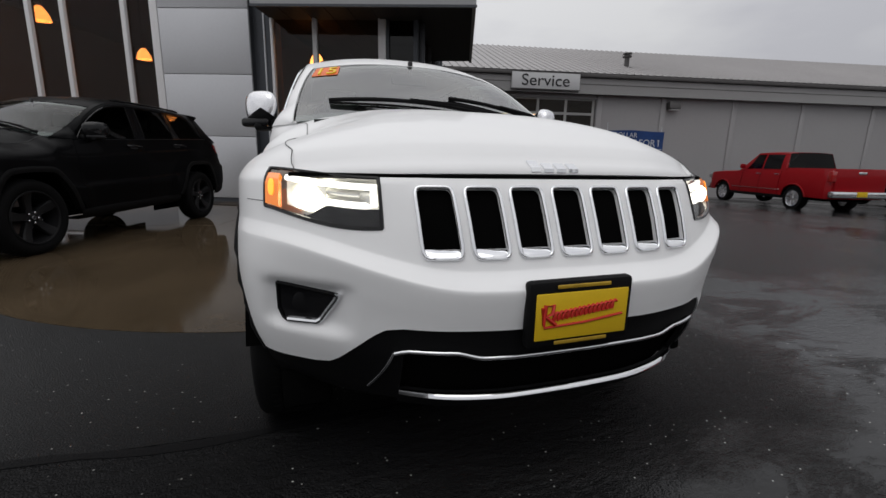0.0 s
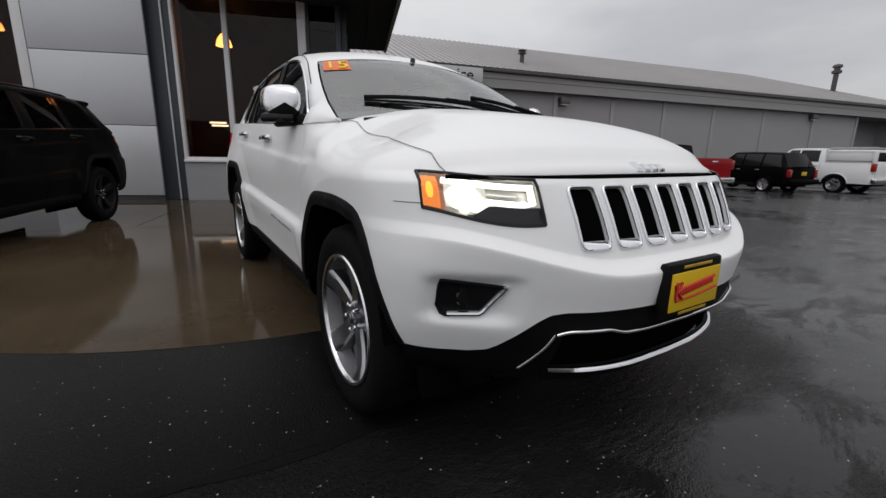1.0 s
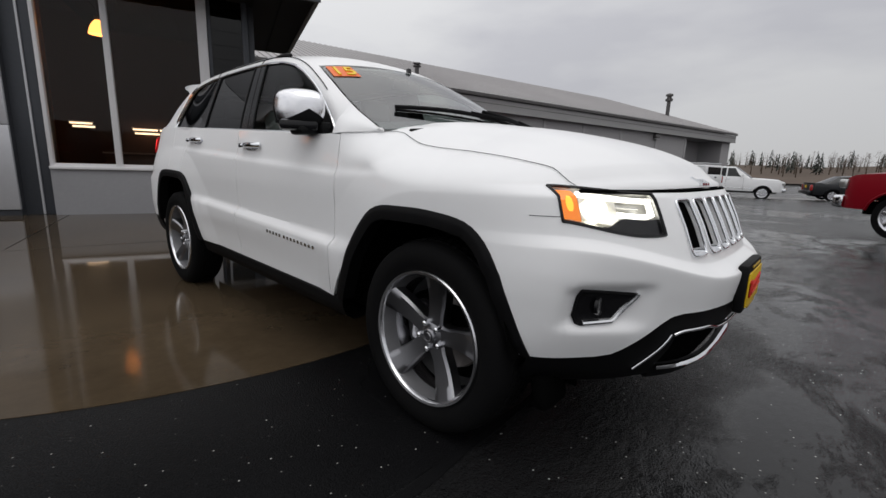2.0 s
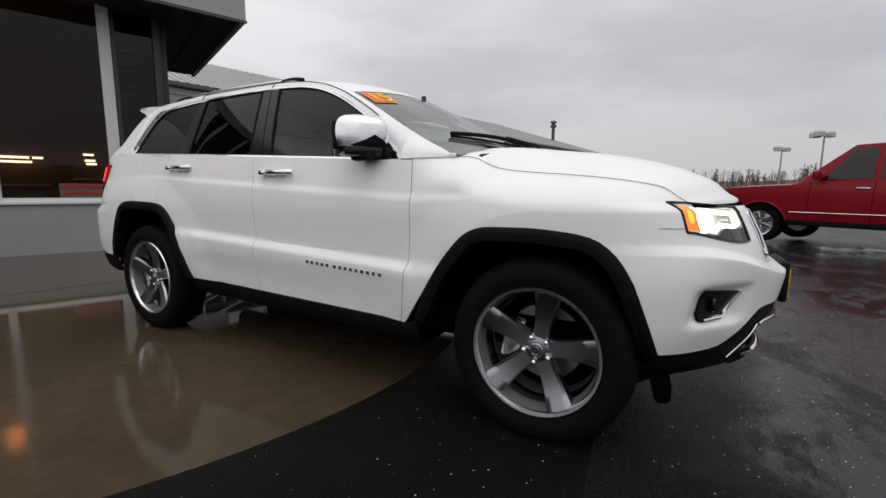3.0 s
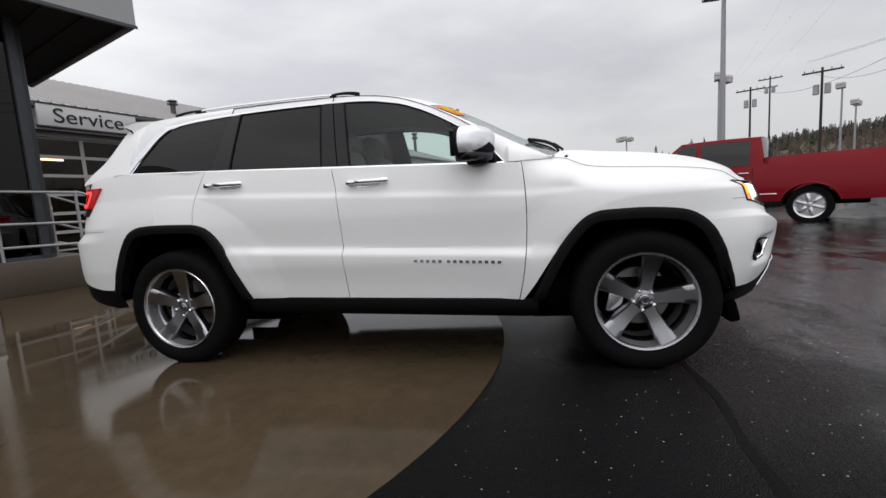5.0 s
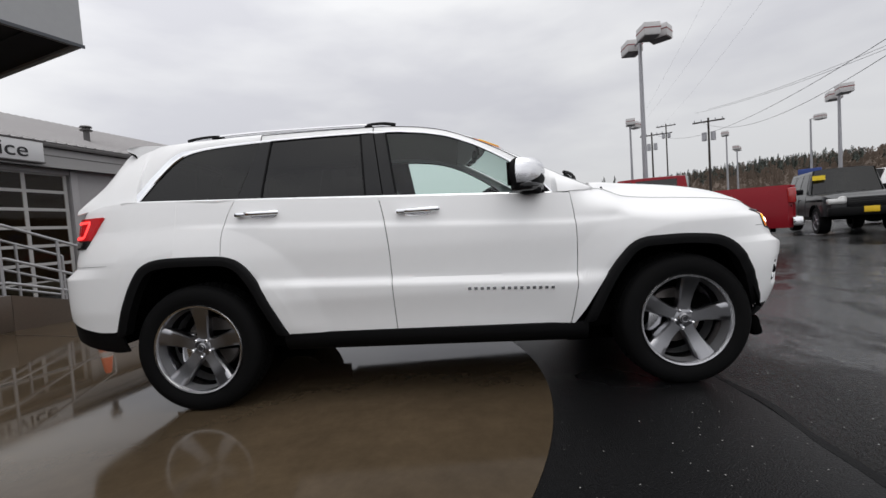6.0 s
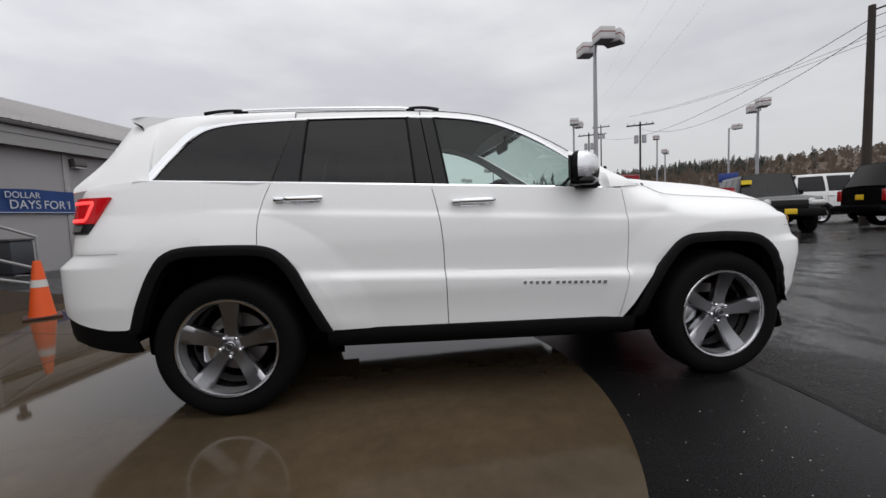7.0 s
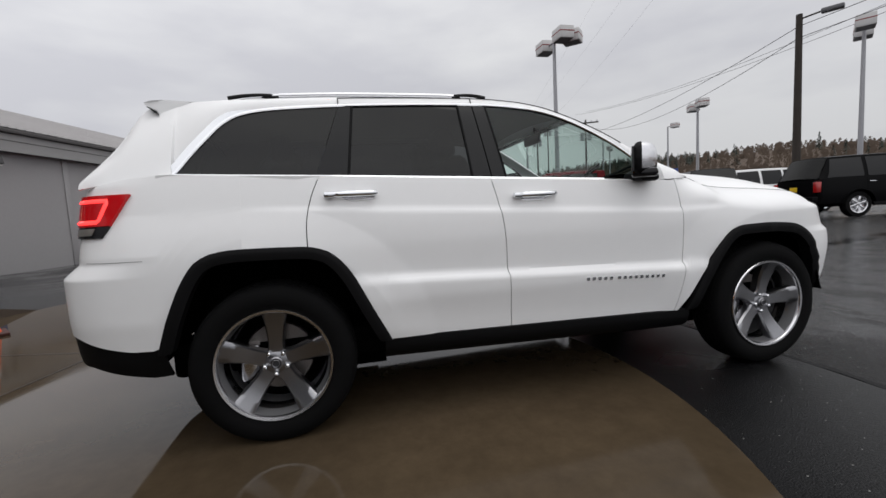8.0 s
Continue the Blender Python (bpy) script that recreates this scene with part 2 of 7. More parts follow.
def sheet(rows, out, skirt=0.0, off=0.0):
    """A patch through rows of points that faces away from the point or way given by out(p); its border is turned in by skirt."""
    nu, nv = len(rows), len(rows[0])
    g = [[Vector(p) for p in r] for r in rows]
    nor = [[None] * nv for _ in range(nu)]
    for i in range(nu):
        for j in range(nv):
            a = g[min(i + 1, nu - 1)][j] - g[max(i - 1, 0)][j]
            b = g[i][min(j + 1, nv - 1)] - g[i][max(j - 1, 0)]
            c = a.cross(b)
            if c.length < 1e-9:
                c = Vector(out(g[i][j]))
            nor[i][j] = c.normalized()
    mid = (nu // 2, nv // 2)
    flip = nor[mid[0]][mid[1]].dot(Vector(out(g[mid[0]][mid[1]]))) < 0
    if flip:
        nor = [[-v for v in r] for r in nor]
    if off:
        g = [[g[i][j] + nor[i][j] * off for j in range(nv)] for i in range(nu)]
    vs = [p for r in g for p in r]
    fs = []
    for i in range(nu - 1):
        for j in range(nv - 1):
            q = (i * nv + j, (i + 1) * nv + j, (i + 1) * nv + j + 1, i * nv + j + 1)
            fs.append(tuple(reversed(q)) if flip else q)
    if skirt:
        ring = [(i, 0) for i in range(nu)] + [(nu - 1, j) for j in range(1, nv)] + [(i, nv - 1) for i in range(nu - 2, -1, -1)] + [(0, j) for j in range(nv - 2, 0, -1)]
        base = len(vs)
        for i, j in ring:
            vs += [g[i][j], g[i][j] - nor[i][j] * skirt]
        k = len(ring)
        for a in range(k):
            b = (a + 1) % k
            q = (base + 2 * a, base + 2 * a + 1, base + 2 * b + 1, base + 2 * b)
            fs.append(tuple(reversed(q)) if flip else q)
    return vs, fs


def join(*pieces):
    vs, fs = [], []
    for v, f in pieces:
        k = len(vs)
        vs += v
        fs += [tuple(i + k for i in q) for q in f]
    return vs, fs


def text_mesh(name, words, size, depth, mat, parent, m, label=""):
    """Words in the built-in font, as a solid mesh standing in the local xz plane."""
    cu = bpy.data.curves.new(name, "FONT")
    cu.body, cu.size, cu.extrude, cu.align_x, cu.align_y = words, size, depth, "CENTER", "CENTER"
    tmp = new("lettering_curve", cu)
    me = bpy.data.meshes.new_from_object(tmp.evaluated_get(bpy.context.evaluated_depsgraph_get()))
    bpy.data.objects.remove(tmp)
    bpy.data.curves.remove(cu)
    me.materials.clear()
    me.materials.append(mat)
    ob = new(name, me)
    ob.parent = parent
    ob.matrix_basis = m
    if label:
        ob["label"] = label
    return ob

# ---- the sport utility vehicle: forward is -y, its origin lies on the ground midway between the axles ----
AXLE_F, AXLE_R, WHEEL_R, HUB_X = -1.4575, 1.4575, 0.385, 0.882
YC, YR = -1.45, 1.55                       # where the side runs into the front and the rear curve
side_w = pchip([(0.22, 0.80), (0.32, 0.868), (0.44, 0.888), (0.58, 0.903), (0.66, 0.910), (0.90, 0.908), (1.0, 0.899), (1.1, 0.882), (1.2, 0.861), (1.4, 0.81)])
nose_y = pchip([(0.20, -2.10), (0.28, -2.24), (0.36, -2.285), (0.45, -2.325), (0.57, -2.345), (0.62, -2.355), (0.672, -2.362), (0.679, -2.360), (0.682, -2.356), (0.712, -2.304), (0.716, -2.299), (0.722, -2.296), (0.77, -2.274), (0.93, -2.192), (0.96, -2.168), (1.1, -2.06)])
belt_z = lin([(-1.2, 1.164), (-0.73, 1.184), (1.86, 1.303), (2.05, 1.29), (2.3, 1.242)])
seam_z = pchip([(-2.04, 0.952), (-2.00, 0.954), (-1.965, 0.961), (-1.94, 0.974), (-1.905, 1.000), (-1.875, 1.018), (-1.80, 1.036), (-1.70, 1.053), (-1.50, 1.077), (-1.3, 1.098), (-1.2, 1.116), (-1.14, 1.142), (-1.10, 1.166), (-1.05, 1.180), (-0.86, 1.188)])
bonnet_z = pchip([(-2.04, 0.952), (-2.00, 0.957), (-1.965, 0.978), (-1.92, 1.010), (-1.85, 1.043), (-1.74, 1.077), (-1.56, 1.111), (-1.3, 1.146), (-1.05, 1.180), (-0.86, 1.188)])
arch_f = pchip([(-1.905, 0.42), (-1.87, 0.53), (-1.80, 0.705), (-1.735, 0.79), (-1.66, 0.835), (-1.57, 0.852), (-1.40, 0.864), (-1.24, 0.864), (-1.16, 0.842), (-1.085, 0.775), (-1.0, 0.665), (-0.865, 0.405)])
arch_r = pchip([(0.895, 0.44), (0.985, 0.62), (1.065, 0.785), (1.12, 0.862), (1.19, 0.915), (1.28, 0.937), (1.57, 0.945), (1.66, 0.938), (1.74, 0.905), (1.80, 0.83), (1.87, 0.68), (1.935, 0.50)])
sill_z = lin([(-0.9, 0.403), (0.9, 0.447)])
dlo_top = pchip([(-0.735, 1.188), (-0.665, 1.268), (-0.59, 1.335), (-0.50, 1.405), (-0.39, 1.474), (-0.24, 1.553), (-0.08, 1.611), (0.09, 1.642), (0.313, 1.657), (0.6, 1.660), (1.05, 1.653), (1.35, 1.641), (1.48, 1.628), (1.575, 1.604), (1.645, 1.560), (1.72, 1.48), (1.79, 1.395), (1.845, 1.322), (1.862, 1.307)])
edge_x = pchip([(-1.0, 0.750), (-0.82, 0.735), (-0.67, 0.713), (-0.42, 0.658), (-0.21, 0.602), (0.0, 0.580), (0.3, 0.575), (1.0, 0.575), (1.6, 0.565), (1.98, 0.55), (2.12, 0.63), (2.28, 0.75)])
edge_z = pchip([(-1.0, 1.190), (-0.67, 1.375), (-0.42, 1.515), (-0.21, 1.615), (-0.06, 1.666), (0.1, 1.694), (0.3, 1.710), (1.0, 1.716), (1.6, 1.702), (1.9, 1.682), (2.0, 1.652), (2.12, 1.46), (2.28, 1.242)])


def crease(y, z):
    """Pressed lines of the doors: a wedge low down and a shoulder line."""
    zc = 0.694 + 0.042 * y
    w = sstep(-0.93, -0.80, y) * (1 - sstep(0.80, 0.93, y))
    d = z - zc
    low = 0.016 * w * (1 - sstep(0.0, 0.045, d)) * sstep(-0.22, 0.0, d)
    zs = 1.037 + 0.053 * y
    ws = sstep(-1.25, -0.95, y) * (1 - sstep(0.95, 1.7, y))
    e = z - zs
    gap_ = max(0.05, zs - zc - 0.045)
    up = min(1.0, max(0.0, (d - 0.045) / gap_))
    high = -0.012 * ws * sstep(0.0, 0.03, e) - 0.020 * ws * (1 - up) ** 1.3 * sstep(0.0, 0.045, d) * (1 if e < 0 else 0)
    return low + high


def flare(y, z):
    """The wings swell over the wheels."""
    f = 0.0
    for ya, top, r in ((AXLE_F, 0.868, 0.56), (AXLE_R, 0.945, 0.58)):
        d = math.hypot((y - ya) * 0.95, z - 0.36)
        f += 0.024 * min(1.0, max(0.0, (r + 0.19 - d) / 0.18))  * sstep(0.3, 0.5, z)
    return f


def shoulder(y, z):
    """How the front wing rolls over towards the bonnet seam."""
    if y > -0.80:
        return 0.0
    k = min(1.0, (-0.80 - y) / 0.32)
    k = k * k * (3 - 2 * k)
    zt = seam_z(max(y, -1.7))
    t = max(0.0, min(1.0, (z - (zt - 0.15)) / 0.15))
    return -0.19 * k * t ** 2.2


def bend(y0, z):
    """The door gaps lean and curve."""
    bf = 0.018 * max(0.0, (z - 0.93) / 0.25) ** 2 + 0.055 * max(0.0, (0.88 - z) / 0.46) ** 2
    bm = 0.055 * max(0.0, (z - 0.80) / 0.43) ** 2 - 0.01 * max(0.0, (0.80 - z) / 0.3)
    br = -0.068 * max(0.0, (z - 1.0) / 0.26) ** 2
    return float(np.interp(y0, [-1.25, -0.845, 0.258, 1.265, 1.5], [0, bf, bm, br, 0]))


def side_pt(y0, z):
    y = y0 + bend(y0, z)
    return Vector((-(side_w(z) + crease(y, z) + flare(y, z) + shoulder(y, z)), y, z))


plan_low = pchip([(0, 1.0), (0.2, 0.994), (0.4, 0.955), (0.56, 0.882), (0.70, 0.79), (0.80, 0.71), (0.87, 0.645), (0.92, 0.575), (0.96, 0.475), (0.985, 0.35), (0.996, 0.18), (1.0, 0.0)])
plan_up = pchip([(0, 1.0), (0.25, 0.995), (0.42, 0.965), (0.56, 0.89), (0.70, 0.79), (0.80, 0.70), (0.88, 0.605), (0.94, 0.49), (0.975, 0.36), (0.993, 0.19), (1.0, 0.0)])


def front_y(x, z):
    a = side_w(z) + flare(YC, z) + shoulder(YC, z)
    lift = 0.105 * sstep(0.30, 0.86, abs(x))
    lift *= 1 - sstep(0.93, 0.97, z)
    b = -nose_y(z - lift) + YC
    t = min(1.0, abs(x) / a)
    y = YC - b * lerp(plan_low(t), plan_up(t), sstep(0.68, 0.84, z))
    # scoop round the fog lamp
    if z < 0.74:
        y += 0.038 * math.exp(-((abs(x) - 0.712) / 0.105) ** 6 - ((z - 0.603) / 0.066) ** 6)
    return y


X0 = 0.48


def nose_pt(c, z):
    """Front corner: c runs from 0 at the grille's edge to 1 where the side begins."""
    a = side_w(z) + flare(YC, z) + shoulder(YC, z)
    p0 = math.asin(min(1.0, X0 / a) ** 1.25)
    p = lerp(p0, math.pi / 2, c)
    x = a * math.sin(p) ** 0.8
    return Vector((-x, front_y(x, z) if c < 1 else YC, z))


def corner_c(x, z):
    a = side_w(z) + flare(YC, z) + shoulder(YC, z)
    p0 = math.asin((X0 / a) ** 1.25)
    return (math.asin(min(1.0, x / a) ** 1.25) - p0) / (math.pi / 2 - p0)


def grille_pt(x, z):
    return Vector((-x, front_y(x, z), z))


REAR_B = pchip([(0.3, 0.76), (0.5, 0.845), (0.80, 0.860), (0.853, 0.860), (0.857, 0.857), (0.908, 0.800), (0.915, 0.793), (1.0, 0.785), (1.25, 0.755), (1.30, 0.70)])


def rear_pt(c, z):
    a = side_w(z) + flare(YR, z) + 0.014 * min(1.0, max(0.0, (0.912 - z) / 0.058)) * sstep(0.02, 0.30, c)
    b = REAR_B(z)
    p = lerp(math.pi / 2, 0, c)
    return Vector((-a * math.sin(p) ** 0.4, YR + b * math.cos(p) ** 0.4, z))


def edge(y):
    return Vector((-edge_x(y), y, edge_z(y)))


def glass_pt(y, t):
    """Side glazing between the waist line (t=0) and the top of the window opening (t=1)."""
    zb, zt = belt_z(y) + 0.004, max(dlo_top(y), belt_z(y) + 0.004)
    z = lerp(zb, zt, t)
    s = max(0.0, (z - 1.2) / 0.47)
    return Vector((-(0.803 - 0.155 * s ** 1.2 - 0.035 * sstep(0.9, 1.86, y)), y, z))


def outwards(p):
    return (p.x, (p.y - max(-1.1, min(1.3, p.y))) * 1.5, (p.z - 0.75) * 0.6)


def cols(P, us, lo, hi, nv, off=0.0, skirt=0.014):
    rows = []
    for u in us:
        a, b = lo(u), hi(u)
        rows.append([P(u, lerp(a, b, j / (nv - 1))) for j in range(nv)])
    return sheet(rows, outwards, skirt, off)


def ledge_cols(P, us, lo, hi, n1, n3, xat=None):
    """Columns with closely set rows where the bumper's ledge breaks the surface."""
    rows = []
    for u in us:
        a, b = lo(u), hi(u)
        x = abs(P(u, 0.7).x) if xat is None else abs(xat(u))
        k = 0.105 * sstep(0.30, 0.86, x)
        brk = [0.6735, 0.6775, 0.6795, 0.6815, 0.6845, 0.692, 0.702, 0.7095, 0.7125, 0.715, 0.718, 0.723]
        zs = span(a, max(a, 0.668 + k), n1) + [z + k for z in brk] + span(min(b, 0.730 + k), b, n3)
        out, last = [], a - 1e-4
        for z in zs:
            z = min(max(z, a), b)
            z = max(z, last + 1e-4)
            out.append(P(u, z))
            last = z
        rows.append(out)
    return sheet(rows, outwards, 0.014)


def mirror_x(vf):
    vs, fs = vf
    return [Vector((-v[0], v[1], v[2])) for v in vs], [tuple(reversed(f)) for f in fs]


def add_wheel(car, x, y, turn, mats):
    """One road wheel with tyre, rim, five spokes, hub, nuts and brake."""
    sx = -1 if x < 0 else 1
    w = part("wheel", bmesh.new(), RUBBER, car)
    w.matrix_basis = Matrix.Translation((x, y, WHEEL_R)) @ Matrix.Diagonal((sx, 1, 1, 1)) @ Matrix.Rotation(radians(turn), 4, "X")
    lip = 0.033                    # how far the rim's edge stands out from the hub
    prof = [(0.262, -0.235), (0.300, -0.258), (0.352, -0.262), (0.377, -0.24), (0.3845, -0.20), (0.385, -0.13), (0.3845, -0.06), (0.377, -0.02), (0.362, -0.003), (0.335, 0.008), (0.305, 0.006), (0.276, -0.006), (0.266, -0.016), (0.262, -0.03)]
    vs, fs = lathe([(r, h * 0.86 + lip) for r, h in prof], 72)
    # tread blocks: grooves round and across
    put_mesh("tyre", vs, fs, RUBBER, w, smooth=True, angle=50)
    gv, gf = [], []
    for ring in (-0.175, -0.14, -0.105, -0.07):
        for i in range(60):
            a = 2 * math.pi * (i + (0.5 if ring in (-0.14, -0.07) else 0)) / 60
            b = a + 0.075
            k = len(gv)
            for t, r in ((a, 0.384), (b, 0.384), (b, 0.389), (a, 0.389)):
                for h in (ring - 0.014, ring + 0.014):
                    gv.append((h + lip, r * math.cos(t), r * math.sin(t)))
            gf += [(k + 4, k + 5, k + 7, k + 6), (k, k + 1, k + 3, k + 2), (k, k + 6, k + 7, k + 1), (k + 2, k + 3, k + 5, k + 4), (k, k + 2, k + 4, k + 6), (k + 1, k + 7, k + 5, k + 3)]
    tagged(put_mesh("tread", gv, gf, RUBBER, w), kind="stuff")
    rim = [(0.268, -0.012), (0.272, -0.004), (0.268, 0.002), (0.258, 0.0), (0.251, -0.012), (0.246, -0.06), (0.236, -0.11), (0.232, -0.2), (0.25, -0.235)]
    vs, fs = lathe([(r, h + lip) for r, h in rim], 72)
    put_mesh("rim", vs, fs, mats["rim"], w, "machined alloy rim lip", smooth=True, angle=45)
    vs, fs = lathe([(0.2505, lip - 0.014), (0.2445, lip - 0.06), (0.2345, -0.11), (0.230, -0.2)], 72)
    put_mesh("rim_barrel", vs, fs, mats["barrel"], w, "painted barrel", smooth=True)
    vs, fs = lathe([(0.0, -0.135), (0.165, -0.135), (0.17, -0.142), (0.17, -0.16), (0.0, -0.16)], 48)
    put_mesh("brake_disc", vs, fs, DISC, w, smooth=True)
    bm = bmesh.new()
    add_box(bm, (-0.12, 0.13, -0.02), (0.08, 0.09, 0.19), 0.018)
    part("brake_caliper", bm, STEEL, w, smooth=True)
    vs, fs = lathe([(0.0, -0.19), (0.235, -0.19), (0.235, -0.2)], 32)
    put_mesh("backing_plate", vs, fs, LINER, w)
    # spoke: tapered, hollowed towards the rim
    def spoke_rows(top):
        rows = []
        for i in range(13):
            t = i / 12
            r = lerp(0.052, 0.262, t)
            hw = lerp(0.033, 0.058, t ** 1.3) + 0.010 * (1 - min(1, t * 4)) ** 2
            h = lerp(-0.018, lip - 0.006, t) - 0.012 * math.sin(math.pi * t)
            row = []
            for s in (-1.0, -0.82, -0.4, 0.0, 0.4, 0.82, 1.0):
                dz = -0.012 if abs(s) == 1.0 else 0.0
                row.append(((h + dz if top else h - 0.055), s * hw, r))
            rows.append(row)
        return rows
    top, low = spoke_rows(True), spoke_rows(False)
    sv, sf = sheet(top, lambda p: (1, 0, 0), 0.0)
    k = len(sv)
    nv = 7
    lo_v = [Vector(p) for r in low for p in r]
    sv2 = sv + lo_v
    for i in range(12):
        sf.append((i * nv, k + i * nv, k + (i + 1) * nv, (i + 1) * nv))
        sf.append((i * nv + nv - 1, (i + 1) * nv + nv - 1, k + (i + 1) * nv + nv - 1, k + i * nv + nv - 1))
    me = None
    for i in range(5):
        if me is None:
            ob = put_mesh("spoke", sv2, sf, mats["spoke"], w, smooth=True, angle=50)
            me = ob.data
        else:
            ob = new("spoke", me)
            ob.parent = w
        ob.matrix_basis = Matrix.Rotation(2 * math.pi * i / 5, 4, "X")
    vs, fs = lathe([(0.0, 0.0), (0.026, 0.0), (0.031, -0.004), (0.033, -0.014), (0.062, -0.02), (0.072, -0.03), (0.07, -0.08)], 40)
    put_mesh("hub_cap", vs, fs, mats["spoke"], w, smooth=True)
    vs, fs = lathe([(0.0, 0.003), (0.022, 0.003), (0.024, 0.0)], 24)
    put_mesh("hub_badge", vs, fs, POCKET, w)
    bar("badge_ring", [(0.004, 0.017 * math.cos(2 * math.pi * i / 16), 0.017 * math.sin(2 * math.pi * i / 16)) for i in range(16)], 0.0025, ALLOY, w, "", 5, True)
    vs, fs = lathe([(0.0, 0.004), (0.006, 0.003), (0.0105, -0.002), (0.012, -0.010), (0.012, -0.03), (0.015, -0.034)], 12)
    nut = None
    for i in range(5):
        a = 2 * math.pi * (i + 0.5) / 5
        if nut is None:
            ob = put_mesh("wheel_nut", vs, fs, CHROME, w, "chrome wheel nut")
            nut = ob.data
        else:
            ob = new("wheel_nut", nut)
            ob.parent = w
            ob["label"] = "chrome wheel nut"
        ob.matrix_basis = Matrix.Translation((0.002, 0.055 * math.sin(a), 0.055 * math.cos(a)))
    return w


def arch_loop(f, a, b, inset, n=44):
    """Points (y, z) along a wheel opening, moved towards the wheel by inset."""
    pts = []
    for i in range(n):
        t = i / (n - 1)
        s = 0.5 - 0.5 * math.cos(math.pi * t)
        y = lerp(a, b, s)
        pts.append(Vector((y, f(y))))
    # even out the spacing
    d = [0.0]
    for p, q in zip(pts, pts[1:]):
        d.append(d[-1] + (q - p).length)
    out = []
    for i in range(n):
        t = d[-1] * i / (n - 1)
        out.append(Vector((np.interp(t, d, [p.x for p in pts]), np.interp(t, d, [p.y for p in pts]))))
    if inset:
        mid = Vector(((a + b) / 2, 0.42))
        res = []
        for i, p in enumerate(out):
            q, r = out[max(0, i - 1)], out[min(n - 1, i + 1)]
            t = (r - q).normalized()
            nrm = Vector((t.y, -t.x))
            if nrm.dot(mid - p) < 0:
                nrm = -nrm
            e = p + nrm * inset
            if i in (0, n - 1):
                e.y = p.y
            res.append(e)
        out = res
    return out


def build_suv(label, paint, trim_shine, lamps_on, mats, m):
    car = thing("sport_utility_vehicle", label, "car", m)
    shine = CHROME if trim_shine else GLOSSB

    def both(name, vf, mat, lab="", parent=car, smooth=True, angle=38):
        a = put_mesh(name, vf[0], vf[1], mat, parent, lab, smooth, angle)
        w = mirror_x(vf)
        b = put_mesh(name, w[0], w[1], mat, parent, lab, smooth, angle)
        return a, b

    G = 0.0025
    # front wing, doors and rear quarter, each down to sill or wheel opening
    def low(y):
        if -1.905 <= y <= -0.865:
            return arch_f(y)
        if 0.895 <= y <= 1.935:
            return arch_r(y)
        return sill_z(y)
    ys = span(YC, -1.12, 20) + span(-1.10, -0.92, 14) + [-0.905, -0.885, -0.866, -0.864, -0.855, -0.845 - G]
    both("front_wing", cols(side_pt, ys, low, lambda y: seam_z(y), 44), paint)
    ys = [-0.845 + G] + span(-0.83, 0.24, 54) + [0.258 - G]
    fd = both("front_door", cols(side_pt, ys, low, belt_z, 60), paint)
    ys = [0.258 + G] + span(0.275, 0.88, 34) + [0.894, 0.896] + span(0.91, 1.10, 18) + span(1.11, 1.25, 9) + [1.265 - G]
    rd = both("rear_door", cols(side_pt, ys, low, belt_z, 60), paint)
    ys = [1.265 + G] + span(1.28, YR, 14)
    qp = cols(side_pt, ys, low, belt_z, 44)
    cs = span(0, 0.42, 22) + span(0.44, 1.0, 12)
    # the rear opening ends on the rear curve
    rear_lo = lin([(0, 0.515), (0.16, 0.525), (0.45, 0.595), (0.7, 0.61), (1, 0.61)])

    def rlow(c):
        y = rear_pt(c, 0.7).y
        return max(rear_lo(c), arch_r(y)) if y < 1.935 else rear_lo(c)
    def rtop(c):
        return belt_z(rear_pt(c, 1.25).y)
    qp2 = cols(rear_pt, cs, rlow, rtop, 110)
    both("rear_quarter_panel", join(qp, qp2), paint)
    # front corner of the bumper up to the headlamp and the bonnet seam
    ca, cb = 0.045, corner_c(0.808, 0.9)
    head_lo = lambda c: lerp(0.818, 0.862, sstep(ca, cb, c)) - 0.010 * math.sin(math.pi * min(1, max(0, (c - ca) / (cb - ca))))

    def seam_of(c):
        z = 0.955
        for _ in range(50):
            z = 0.75 * z + 0.25 * seam_z(nose_pt(c, z).y)
        return z
    low_front = lin([(0, 0.572), (0.05, 0.565), (0.085, 0.545), (0.20, 0.458), (0.235, 0.44), (0.30, 0.432), (0.62, 0.428), (1, 0.43)])

    def nlow(c):
        y = nose_pt(c, 0.6).y
        return max(low_front(c), arch_f(y) if y > -1.905 else 0.0)
    head_hi = lambda c: lerp(0.944, 0.966, sstep(ca, cb, c))
    cm = max(c for c in span(ca, cb, 60) if seam_of(c) < head_hi(c) + 0.004)
    a = ledge_cols(nose_pt, span(0, ca, 4), nlow, seam_of, 26, 44)
    b = ledge_cols(nose_pt, span(ca, 0.25, 18) + span(0.27, cb, 24), nlow, head_lo, 34, 22)
    e = cols(nose_pt, span(cm, cb, 16), lambda c: head_hi(c) + 0.002, lambda c: max(seam_of(c), head_hi(c) + 0.004), 10)
    cc = span(cb, 0.72, 10) + span(0.73, 1.0, 22)
    d = ledge_cols(nose_pt, cc, nlow, seam_of, 40, 40)
    both("front_bumper", join(a, b, d, e), paint)
    # grille panel with seven openings
    pitch, half, zb, zt = 0.1285, 0.0465, 0.750, 0.921

    def slot_edge(x, z):
        return x * lerp(0.96, 1.0, (z - zb) / (zt - zb))
    pieces, glo, ghi = [], lambda x: 0.572, lambda x: 0.955
